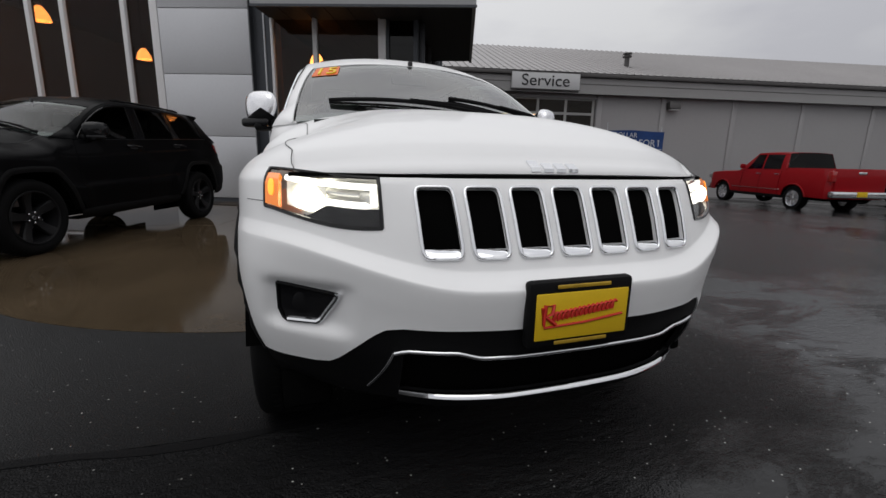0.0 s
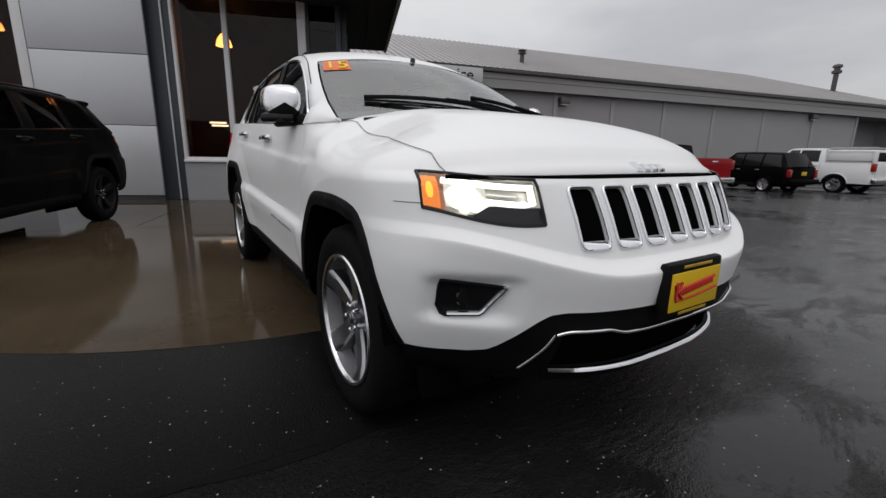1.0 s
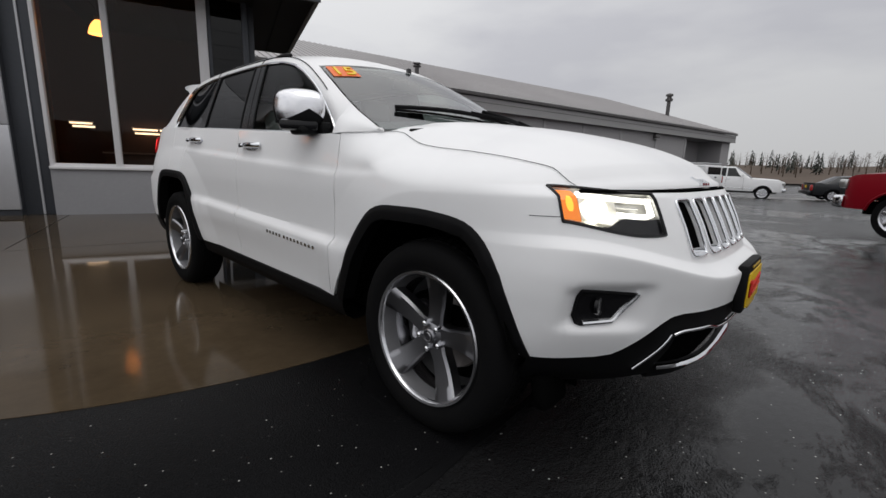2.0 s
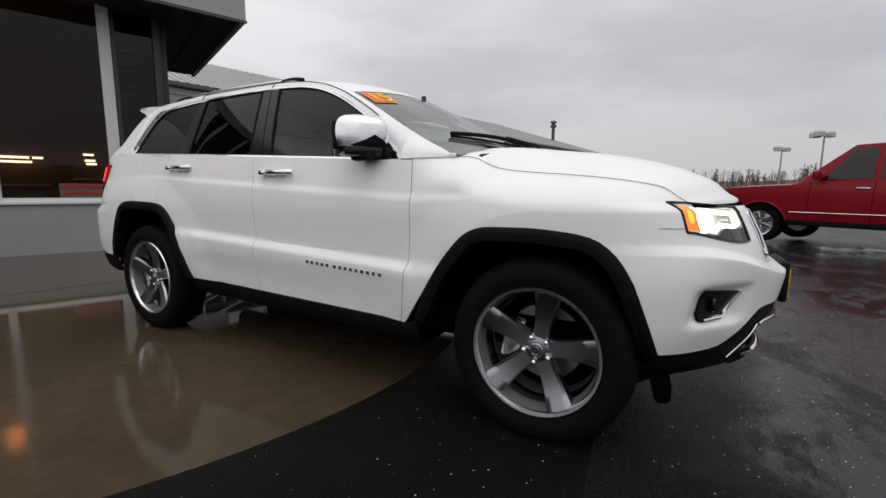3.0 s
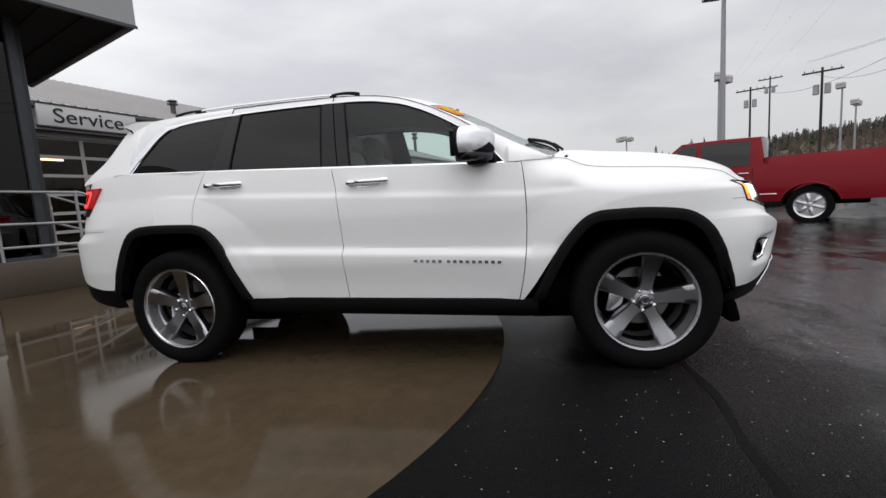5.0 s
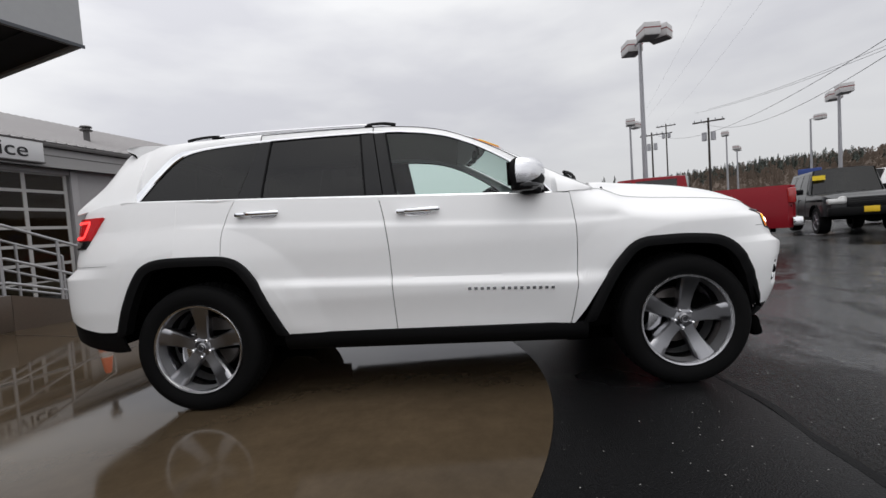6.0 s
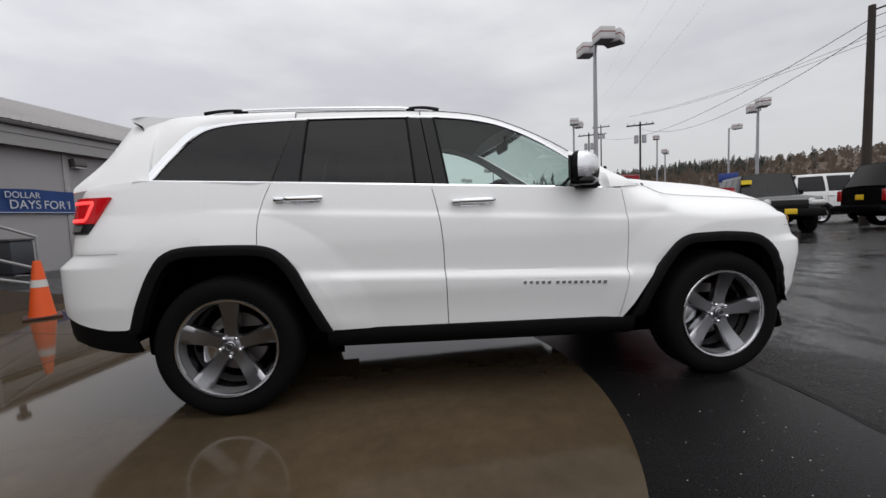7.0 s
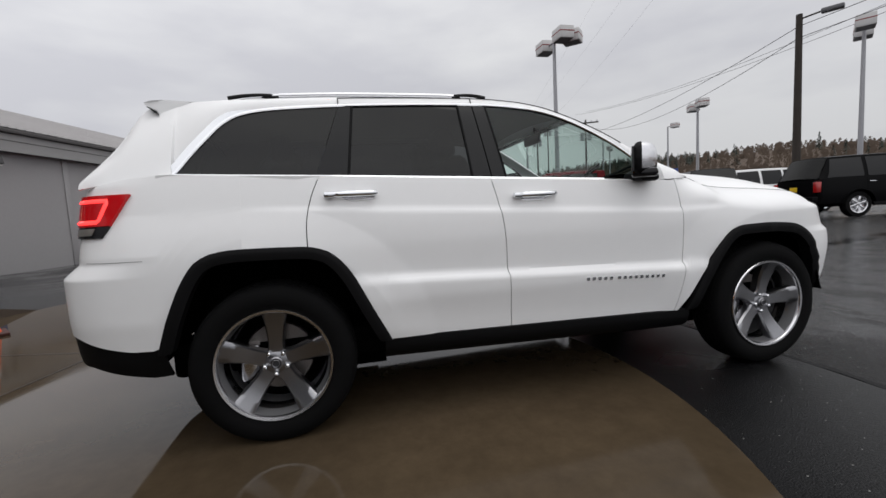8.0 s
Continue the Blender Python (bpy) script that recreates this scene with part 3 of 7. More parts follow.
    def lean_pt(x, z):
        k = lerp(0.96, 1.0, min(1, max(0, (z - 0.70) / (zt - 0.70)))) if z < zt else 1.0
        k = lerp(k, 1.0, sstep(0.40, X0, abs(x)))
        return grille_pt(x * k, z)
    rnd = 0.016

    def slot_lo(x, xc):
        d = max(0.0, abs(x - xc) - (half - rnd))
        return zb + rnd - math.sqrt(max(0.0, rnd * rnd - d * d))

    def slot_hi(x, xc):
        d = max(0.0, abs(x - xc) - (half - rnd))
        return zt - rnd + math.sqrt(max(0.0, rnd * rnd - d * d))
    prev = -X0
    for i in range(7):
        xc = (i - 3) * pitch
        pieces.append(ledge_cols(lean_pt, span(prev, xc - half, 6), glo, ghi, 20, 46))
        xs = [xc + half * math.sin(math.pi / 2 * s) for s in span(-1, 1, 17)]
        pieces.append(ledge_cols(lean_pt, xs, glo, lambda x, xc=xc: slot_lo(x, xc), 20, 8))
        pieces.append(cols(lean_pt, xs, lambda x, xc=xc: slot_hi(x, xc), ghi, 6, skirt=0.018))
        prev = xc + half
    pieces.append(ledge_cols(lean_pt, span(prev, X0, 6), glo, ghi, 20, 46))
    vs, fs = join(*pieces)
    put_mesh("grille_panel", vs, fs, paint, car, "", True)
    for i in range(7):
        xc = (i - 3) * pitch
        ring = []
        for k in range(44):
            t = 2 * math.pi * k / 44
            ct, st = math.cos(t), math.sin(t)
            ex = math.copysign(abs(ct) ** 0.28, ct) * (half + 0.003)
            ez = math.copysign(abs(st) ** 0.22, st) * ((zt - zb) / 2 + 0.003)
            p = lean_pt(xc + ex, (zb + zt) / 2 + ez)
            ring.append(p + Vector((0, -0.003, 0)))
        bar("grille_surround", ring, 0.0052, shine, car, "chrome ring of the grille opening", 8, True)
        # chin of the ring and the mesh inside
        rows = [[lean_pt(xc + s * half * 0.95, zb + z_) + Vector((0, o_ * (1 - 0.35 * s ** 4), 0)) for z_, o_ in ((-0.006, -0.004), (-0.003, -0.009), (0.002, -0.009), (0.012, 0.002), (0.018, 0.012))] for s in span(-1, 1, 9)]
        vs, fs = sheet(rows, lambda p: (0, -1, 0.6))
        put_mesh("grille_chin", vs, fs, shine, car, "", True, 60)
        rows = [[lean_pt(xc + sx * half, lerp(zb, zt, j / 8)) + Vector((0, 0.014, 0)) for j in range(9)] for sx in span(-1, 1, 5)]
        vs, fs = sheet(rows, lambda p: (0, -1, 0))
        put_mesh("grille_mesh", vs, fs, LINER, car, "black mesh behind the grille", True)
    # bonnet: from the windscreen to the nose, between both seams
    ends = []
    for y in span(-0.985, YC, 14):
        ends.append(side_pt(y, seam_z(y)))
    for c in span(0.985, cm, 30):
        ends.append(nose_pt(c, seam_of(c)))
    y0, y1 = ends[0].y, ends[-1].y
    xe = abs(ends[-1].x)
    rows = []
    for E in ends:
        s = (y0 - E.y) / (y0 - y1)
        w = s ** 1.6
        bow0 = 0.15 * (1 - s) ** 2
        crown = 0.058 * (1 - s ** 4.5) + 0.012 * math.sin(math.pi * s)
        row = []
        for q in span(-1, 1, 45):
            x = abs(E.x) * q
            yy = E.y + (front_y(xe * abs(q), 0.958) - front_y(xe, 0.958)) * w - bow0 * (1 - q * q)
            raised = 1 - sstep(0.60, 0.74, abs(q))
            z = E.z + (crown + max(0.0, bonnet_z(E.y) - E.z)) * (1 - abs(q) ** 3.4) + 0.010 * raised * (1 - s ** 3)
            z += (0.955 - E.z) * sstep(0.93, 1.0, s)
            row.append((x, yy, z))
        rows.append(row)
    bonnet_rows = rows

    def bonnet_front(x, z):
        """Point of the bonnet's front face at a given height."""
        col = [min(r, key=lambda p: abs(p[0] - x)) for r in bonnet_rows[-14:]]
        y = float(np.interp(z, [p[2] for p in col][::-1], [p[1] for p in col][::-1]))
        return Vector((x, y, z))
    last = rows[-1]
    lip = [(p[0], p[1] - 0.004, p[2] - 0.014) for p in last]
    vs, fs = sheet(rows + [lip], lambda p: (0, -0.2, 1), 0.012)
    put_mesh("bonnet", vs, fs, paint, car, "", True, 60)
    both("bonnet_gap", tube([p + Vector((-0.001, 0, 0.0035)) for p in ends], 0.0014, 6), GAP)
    z_ = head_lo(cb)
    gapf = [nose_pt(c, lerp(z_ + 0.012, 0.878, (c - cb) / (0.80 - cb))) + Vector((-0.0005, 0, 0)) for c in span(cb, lerp(cb, 0.80, 0.42), 8)]
    both("bumper_gap", tube(gapf, 0.0012, 6), GAP)
    gapr = [rear_pt(c, lerp(0.924, 0.928, c)) + Vector((-0.0005, 0, 0)) for c in span(0.12, 0.42, 12)]
    both("bumper_gap", tube(gapr, 0.0011, 6), GAP)
    # near-black bar that stands in for the shadow under the bonnet lip
    pts = [grille_pt(x, 0.948) + Vector((0, 0.006, 0)) for x in span(-0.74, 0.74, 40)]
    bar("bonnet_gap_seal", pts, 0.008, LINER, car)
    # roof, header, pillars
    rows = []
    for y in span(-0.27, 2.0, 46):
        e = edge(y)
        bowf = 0.11 * (1 - sstep(-0.27, 0.45, y))
        bowr = 0.06 * sstep(1.5, 2.0, y)
        cr = 0.045 + 0.012 * sstep(-0.3, 0.4, y)
        rows.append([(abs(e.x) * q, y - bowf * (1 - q * q) + bowr * (1 - q * q), e.z + cr * (1 - abs(q) ** 2.6)) for q in span(-1, 1, 33)])
    vs, fs = sheet(rows, lambda p: (0, 0, 1), 0.012)
    put_mesh("roof", vs, fs, paint, car, "", True, 50)
    # frame above the side glass, from windscreen base to tail
    ys = span(-1.0, -0.735, 12) + span(-0.73, 1.855, 90) + span(1.862, 2.238, 16)
    rows = []
    for y in ys:
        e = edge(y)
        if y < -1.005:
            t = (y + 1.10) / 0.10
            lowp = Vector((side_pt(y, seam_z(y)).x, y, seam_z(y)))
            e = Vector((lerp(lowp.x + 0.002, -0.778, t), y, lerp(lowp.z + 0.001, 1.195, t)))
        elif y < -0.735:
            t = (y + 1.0) / 0.265
            lowp = side_pt(min(y, -0.74), lerp(seam_z(-1.0), 1.19, t))
            lowp = Vector((lowp.x, y, lowp.z))
        elif y > 1.861:
            rp = belt_z(y)
            lowp = Vector((-lerp(0.767, 0.765, sstep(1.86, 2.27, y)), y, rp))
        else:
            lowp = glass_pt(y, 1.0)
        row = []
        for t in span(0, 1, 9):
            p = lowp.lerp(e, t)
            bulge = 0.018 * math.sin(math.pi * t) * min(1.0, (e - lowp).length / 0.12)
            row.append(p + Vector((-bulge, 0, bulge * 0.6)))
        rows.append(row)
    rows_c = []
    for y in span(-1.115, -0.93, 10):
        o_ = side_pt(y, seam_z(y))
        rows_c.append([Vector((o_.x + 0.13 * t, y - 0.02 * t * t, o_.z + 0.014 * t - 0.003)) for t in span(0, 1, 5)])
    both("cowl_corner", sheet(rows_c, lambda p: (0, 0, 1), 0.01), paint)
    both("roof_side_frame", sheet(rows, outwards, 0.01), paint)
    # waist line ledge
    rows = [[side_pt(y, belt_z(y)) if -0.86 < y < 1.26 else Vector((-side_w(belt_z(y)) + 0.0, y, belt_z(y))), glass_pt(y, 0) + Vector((0.004, 0, 0.004))] for y in span(-0.80, 1.9, 60)]
    both("waist_seal", sheet(rows, lambda p: (-0.3, 0, 1), 0.02), paint)
    # windscreen
    rows = []
    for y in span(-0.995, -0.275, 20):
        e = edge(y)
        s = (y + 0.995) / 0.72
        bow = lerp(0.16, 0.11, s)
        rows.append([((abs(e.x) - 0.012) * q, y - bow * (1 - q * q), e.z + 0.004 + lerp(0.03, 0.045, s) * (1 - q * q) - 0.004) for q in span(-1, 1, 25)])
    vs, fs = sheet(rows, lambda p: (0, -1, 1))
    ws = put_mesh("windscreen", vs, fs, SCREEN if trim_shine else CLEAR, car, "clear raked windscreen", True)
    ws.visible_shadow = False
    # black band along its top and base
    for a, b, nm in ((0, 2, "windscreen_base_band"), (18, 19, "windscreen_top_band")):
        vs, fs = sheet(rows[a:b + 1], lambda p: (0, -1, 1), 0.0, -0.003)
        put_mesh(nm, vs, fs, GLOSSB, car, "", True)
    # cowl under the wipers
    rows2 = []
    for t in span(0, 1, 5):
        row = []
        for q in span(-0.87, 0.87, 21):
            base = Vector((0.735 * q, -0.995 - 0.16 * (1 - q * q), 1.195 + 0.03 * (1 - q * q)))
            fore = Vector((0.75 * q, -1.02 - 0.15 * (1 - q * q) - 0.03, 1.185 + 0.04 * (1 - q * q)))
            row.append(base.lerp(fore, t) + Vector((0, 0, -0.012 * math.sin(math.pi * t))))
        rows2.append(row)
    vs, fs = sheet(rows2, lambda p: (0, 0, 1), 0.02)
    put_mesh("cowl_panel", vs, fs, TRIM, car, "", True)
    # tail gate above the waist
    rows = []
    for y in span(1.99, 2.245, 12):
        e = edge(y)
        rows.append([(abs(e.x) * q, y + (0.07 - 0.22 * max(0.0, y - 2.0)) * (1 - q ** 4), e.z + 0.03 * (1 - q * q) * (2.28 - y) / 0.28) for q in span(-1, 1, 21)])
    vs, fs = sheet(rows, lambda p: (0, 1, 0.4), 0.01)
    tg = put_mesh("tailgate", vs, fs, paint, car, "", True)
    rows = [[(p[0] * 0.86, p[1], p[2]) for p in r] for r in rows[1:10]]
    vs, fs = sheet(rows, lambda p: (0, 1, 0.4), 0.0, 0.006)
    put_mesh("rear_window", vs, fs, GLOSSB, tg, "", True)
    # spoiler over the tailgate
    rows = []
    for q in span(-1, 1, 25):
        x = 0.60 * q
        zt_ = 1.684 + 0.052 * (1 - abs(q) ** 2.6)
        yr = 2.035 - 0.04 * abs(q) ** 3
        rf = edge_z(1.80) + 0.057 * (1 - abs(q) ** 2.6)
        rows.append([(x * 0.93, 1.80, rf + 0.002), (x * 0.97, 1.92, zt_ + 0.012), (x * 1.02, yr - 0.03, zt_ + 0.001), (x * 1.02, yr, zt_ - 0.008), (x * 1.02, yr - 0.005, zt_ - 0.022), (x * 1.0, yr - 0.05, zt_ - 0.045), (x * 0.98, 1.93, zt_ - 0.085)])
    vs, fs = sheet(rows, lambda p: (0, 0.2, 1), 0.0)
    k = len(vs)
    sp = put_mesh("spoiler", vs, fs + [tuple(range(7)), tuple(range(k - 1, k - 8, -1))], paint, car, "", True, 60)
    rows = [[(p[0] * 1.008, p[1] - 0.004, p[2] - 0.006 - d) for p, d in ((vs[i * 7 + 4], 0.0), (vs[i * 7 + 5], 0.012), (vs[i * 7 + 6], 0.03))] for i in range(25)]
    v2, f2 = sheet(rows, lambda p: (0, 0.3, -1))
    put_mesh("spoiler_underside", v2, f2, TRIM, sp, "black underside")
    # side glazing: lean of the pillars against the waist
    def pane(y_a, lean_a, y_b, lean_b, n, off=0.0, ta=0.0, tb=1.0):
        rows = []
        for i in range(n):
            s = i / (n - 1)
            row = []
            for j in range(15):
                t = lerp(ta, tb, j / 14)
                row.append(glass_pt(lerp(y_a + lean_a * t, y_b + lean_b * t, s), t))
            rows.append(row)
        return sheet(rows, outwards, 0.0, off)
    def two(nm, vf, mat, lab, shadow=True, parents=None):
        r = both(nm, vf, mat, lab)
        for i, o in enumerate(r):
            o.visible_shadow = shadow
            if parents:
                o.parent = parents[i]
    two("front_side_window", pane(-0.665, 0.0, 0.207, 0.06, 36), CLEAR if trim_shine else TINT, "clear side window", False, fd)
    two("rear_side_window", pane(0.398, 0.03, 1.05, -0.045, 24), TINT, "dark privacy glass", False, rd)
    two("quarter_window", pane(1.21, -0.135, 1.85, 0.0, 40), TINT, "dark privacy glass", False)
    two("window_sail_panel", pane(-0.732, 0.0, -0.665, 0.0, 8, 0.002), GLOSSB, "", True, fd)
    two("b_pillar_cover", pane(0.205, 0.06, 0.286, 0.055, 6, 0.004), GLOSSB, "gloss black door pillar", True, fd)
    two("b_pillar_cover", pane(0.293, 0.055, 0.401, 0.028, 8, 0.004), GLOSSB, "gloss black door pillar", True, rd)
    two("pillar_backing", pane(0.204, 0.06, 0.402, 0.028, 8, 0.0015), LINER, "")
    two("c_pillar_cover", pane(1.045, -0.043, 1.203, -0.13, 8, 0.004), GLOSSB, "gloss black door pillar", True, rd)
    # dark line round each pane
    for ya, la, yb, lb in ((0.398, 0.03, 1.05, -0.045), (-0.665, 0.0, 0.207, 0.06)):
        loop = [glass_pt(ya + la * t, t) for t in span(0.01, 0.99, 14)] + [glass_pt(lerp(ya + la, yb + lb, s), 0.985) for s in span(0, 1, 24)] + [glass_pt(yb + lb * t, t) for t in span(0.99, 0.01, 14)]
        vf = tube([p + Vector((-0.003, 0, 0)) for p in loop], 0.007, 6)
        both("window_seal", vf, TRIM)
    # bright line round the whole opening
    loop = [glass_pt(y, 0.0) for y in span(-0.73, 1.858, 70)] + [glass_pt(y, 1.0) for y in reversed(span(-0.733, 1.861, 140))]
    vf = tube([p + Vector((-0.007, 0, 0.0)) for p in loop], 0.0075, 6, True)
    both("window_surround", vf, shine, "chrome strip round the side windows")
    # thickened rear corner of the bright line
    rows = []
    for y in span(1.47, 1.861, 16):
        p = glass_pt(y, 1.0)
        k = 0.026 * sstep(1.45, 1.62, y)
        rows.append([p + Vector((-0.011, 0, 0)), p + Vector((-0.011, 0.7 * k + 0.004, 0.8 * k + 0.003))])
    both("window_surround_corner", sheet(rows, outwards, 0.006), shine, "broad chrome corner of the window strip")
    # upper door gap in the roof frame
    for y in (0.345, 1.075):
        pts = [rowp for rowp in (glass_pt(y, 1.0) + Vector((-0.006, 0, 0.004)), glass_pt(y, 1.0).lerp(edge(y), 0.5) + Vector((-0.019, 0, 0.012)))]
        both("door_gap", tube(pts, 0.0025, 6), LINER)
    gap = [glass_pt(y, 1.0).lerp(edge(y), 0.52) + Vector((-0.018, 0, 0.0118)) for y in span(-0.55, 1.075, 60)]
    both("door_gap", tube(gap, 0.0025, 6), LINER)
    # ---- wheel opening trims, liners ----
    for f, a, b, P in ((arch_f, -1.905, -0.865, "f"), (arch_r, 0.895, 1.935, "r")):
        o, inn, mid = arch_loop(f, a, b, -0.004), arch_loop(f, a, b, 0.052), arch_loop(f, a, b, 0.022)
        def xat(y, z, grow):
            if y < YC:
                t = max(0.0, (YC - y))
                base = nose_pt(1.0, z).x
                # follow the curve of the nose
                zz = max(0.43, z)
                aa = -base
                base = -max(xx for xx in span(0, aa, 90) if -front_y(xx, zz) + YC >= t)
            elif y > YR:
                aa = side_w(z) + flare(YR, z)
                base = -aa * max(0.0, 1 - ((y - YR) / 0.85) ** 5) ** 0.2
            else:
                base = -(side_w(z) + flare(y, z))
            return base - grow
        rows = []
        for po, pm, pi in zip(o, mid, inn):
            xo, xm = xat(po.x, po.y, 0.0), xat(po.x, po.y, 0.016)
            rows.append([(xo + 0.012, po.x, po.y), (xo - 0.010, po.x, po.y), (xm, lerp(po.x, pm.x, 0.5), lerp(po.y, pm.y, 0.5)), (xm - 0.002, pm.x, pm.y), (xm + 0.004, pi.x, pi.y), (xm + 0.07, pi.x, pi.y)])
        both("wheel_arch_trim", sheet(rows, outwards), TRIM, "black plastic wheel arch trim", smooth=True, angle=50)
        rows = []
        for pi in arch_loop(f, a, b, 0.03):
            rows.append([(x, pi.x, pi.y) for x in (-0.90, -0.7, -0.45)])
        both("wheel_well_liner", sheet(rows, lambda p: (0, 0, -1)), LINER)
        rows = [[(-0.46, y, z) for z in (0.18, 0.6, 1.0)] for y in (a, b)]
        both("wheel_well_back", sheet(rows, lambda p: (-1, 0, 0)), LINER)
    # ---- sills, lower bumpers, floor ----
    rows = []
    for y in span(-0.89, 0.93, 24):
        z = sill_z(y)
        rows.append([(-0.885, y, z + 0.006), (-0.893, y, z), (-0.895, y, z - 0.035), (-0.875, y, z - 0.085), (-0.83, y, z - 0.115), (-0.6, y, z - 0.11)])
    both("side_sill", sheet(rows, lambda p: (-1, 0, -0.5), 0.0), TRIM, "black plastic sill")
    cs2 = span(0, 1.0, 44)
    lowb = lin([(0, 0.335), (0.15, 0.325), (0.35, 0.295), (0.6, 0.27), (1, 0.265)])
    def vl(c):
        return lowb(c)
    fx = [c for c in cs2 if nose_pt(c, 0.4).y < -1.885]
    pieces = [cols(lambda c, z: nose_pt(c, z) * 1.0, fx, vl, lambda c: low_front(c) - 0.002, 16, off=-0.004)]
    vf = pieces[0]
    both("lower_bumper", vf, TRIM, "black plastic lower bumper")
    # centre of the lower bumper with the intake between two bright lines
    up_line = lambda x: 0.496 + 0.016 * sstep(0.28, 0.36, abs(x)) - 0.030 * sstep(0.46, 0.56, abs(x))
    lo_line = lambda x: 0.360 + 0.010 * (abs(x) / 0.55) ** 2
    xs = span(-X0, X0, 41)
    a = cols(grille_pt, xs, lambda x: up_line(x), lambda x: 0.570, 10, off=-0.004)
    b = cols(grille_pt, xs, lambda x: 0.315, lambda x: lo_line(x), 8, off=-0.004)
    vs, fs = join(a, b)
    put_mesh("lower_bumper_centre", vs, fs, TRIM, car, "black plastic lower bumper", True)
    rows = [[grille_pt(x, z) + Vector((0, 0.035, 0)) for z in span(0.34, 0.52, 5)] for x in span(-0.56, 0.56, 21)]
    vs, fs = sheet(rows, lambda p: (0, -1, 0))
    put_mesh("lower_intake_mesh", vs, fs, LINER, car, "black intake mesh", True)
    fp = lambda x, z, o=0.006: grille_pt(x, z) + Vector((0, -o, 0))
    rows = [[fp(x, lo_line(x) - 0.012, 0.0), fp(x, lo_line(x) - 0.009, 0.014 - 0.008 * (abs(x) / 0.53) ** 6), fp(x, lo_line(x) - 0.006, 0.016 - 0.008 * (abs(x) / 0.53) ** 6), fp(x, lo_line(x) + 0.005, 0.005), fp(x, lo_line(x) + 0.007, -0.006)] for x in span(-0.48, 0.48, 41)]
    vs, fs = sheet(rows, lambda p: (0, -1, 0))
    put_mesh("bumper_chrome_strip", vs, fs, shine, car, "chrome strip along the lower intake", True, 60)
    pts = [fp(x, up_line(x)) for x in span(-0.50, 0.50, 61)]
    bar("bumper_chrome_line", pts, 0.006, shine, car, "thin chrome line over the lower intake")
    for s in (-1, 1):
        pts = [fp(s * lerp(0.50, 0.555, t), lerp(up_line(0.5), lo_line(0.55), t) - 0.01 * math.sin(math.pi * t), 0.0) for t in span(0, 1, 9)]
        bar("bumper_chrome_line", pts, 0.005, shine, car)
    # air dam and splash flap
    rows = [[Vector((x, front_y(abs(x) * 0.98, 0.30) + 0.10, z)) for z in (0.32, 0.285, 0.275)] for x in span(-0.78, 0.78, 31)]
    vs, fs = sheet(rows, lambda p: (0, -1, 0), 0.01)
    put_mesh("air_dam", vs, fs, TRIM, car, "", True)
    bm = bmesh.new()
    add_box(bm, (-0.72, -1.92, 0.285), (0.15, 0.06, 0.12), 0.02, Matrix.Rotation(radians(-14), 4, "X"))
    add_box(bm, (-0.58, -1.93, 0.44), (0.30, 0.03, 0.26), 0.01)
    part("splash_flap", bm, LINER, car, smooth=True)
    bm = bmesh.new()
    add_box(bm, (0.72, -1.92, 0.285), (0.15, 0.06, 0.12), 0.02, Matrix.Rotation(radians(-14), 4, "X"))
    add_box(bm, (0.58, -1.93, 0.44), (0.30, 0.03, 0.26), 0.01)
    part("splash_flap", bm, LINER, car, smooth=True)
    for s in (-1, 1):
        bm = bmesh.new()
        add_box(bm, (s * 0.66, 1.955, 0.60), (0.42, 0.02, 0.34), 0.008)
        part("splash_panel", bm, LINER, car, smooth=True)
    # rear lower bumper
    def rl(c):
        return float(np.interp(c, [0, 0.12, 0.4, 1.0], [0.40, 0.385, 0.455, 0.47]))
    rc = [c for c in span(0.0, 1, 40) if rear_pt(c, 0.5).y > 1.90]
    both("rear_lower_bumper", cols(rear_pt, rc, rl, lambda c: rear_lo(c) - 0.002, 10, off=-0.006), TRIM, "black plastic rear bumper skirt")
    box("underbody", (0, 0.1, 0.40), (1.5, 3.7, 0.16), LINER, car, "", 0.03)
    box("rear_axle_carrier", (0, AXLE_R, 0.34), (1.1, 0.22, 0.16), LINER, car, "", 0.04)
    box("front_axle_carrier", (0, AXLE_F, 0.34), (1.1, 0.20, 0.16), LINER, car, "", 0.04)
    bar("exhaust_silencer", [(0.35, 1.75, 0.36), (0.35, 2.15, 0.36)], 0.09, DISC, car, "", 14)
    bar("exhaust_pipe", [(0.25, -0.9, 0.33), (0.25, 0.6, 0.33), (0.35, 1.75, 0.36)], 0.03, DISC, car)
    # ---- lamps ----
    hl = both("headlamp", cols(nose_pt, span(ca, cb, 26), head_lo, head_hi, 10, off=-0.05, skirt=-0.05), REFLECT if lamps_on else POCKET, "lit headlamp with projector, light tube and amber corner" if lamps_on else "unlit headlamp")
    hs = [(hl[0], lambda v: v), (hl[1], mirror_x)]
    cspan = cb - ca
    lampz = lambda c, t: lerp(head_lo(c) + 0.006, head_hi(c) - 0.010, t)
    def lp(c, t, o):
        p = nose_pt(c, lampz(c, t))
        q = nose_pt(min(1, c + 0.01), lampz(c, t)) - p
        nrm = Vector((q.y, -q.x, 0)).normalized()
        if nrm.dot(Vector((p.x, -1.0, 0))) < 0:
            nrm = -nrm
        return p + nrm * o
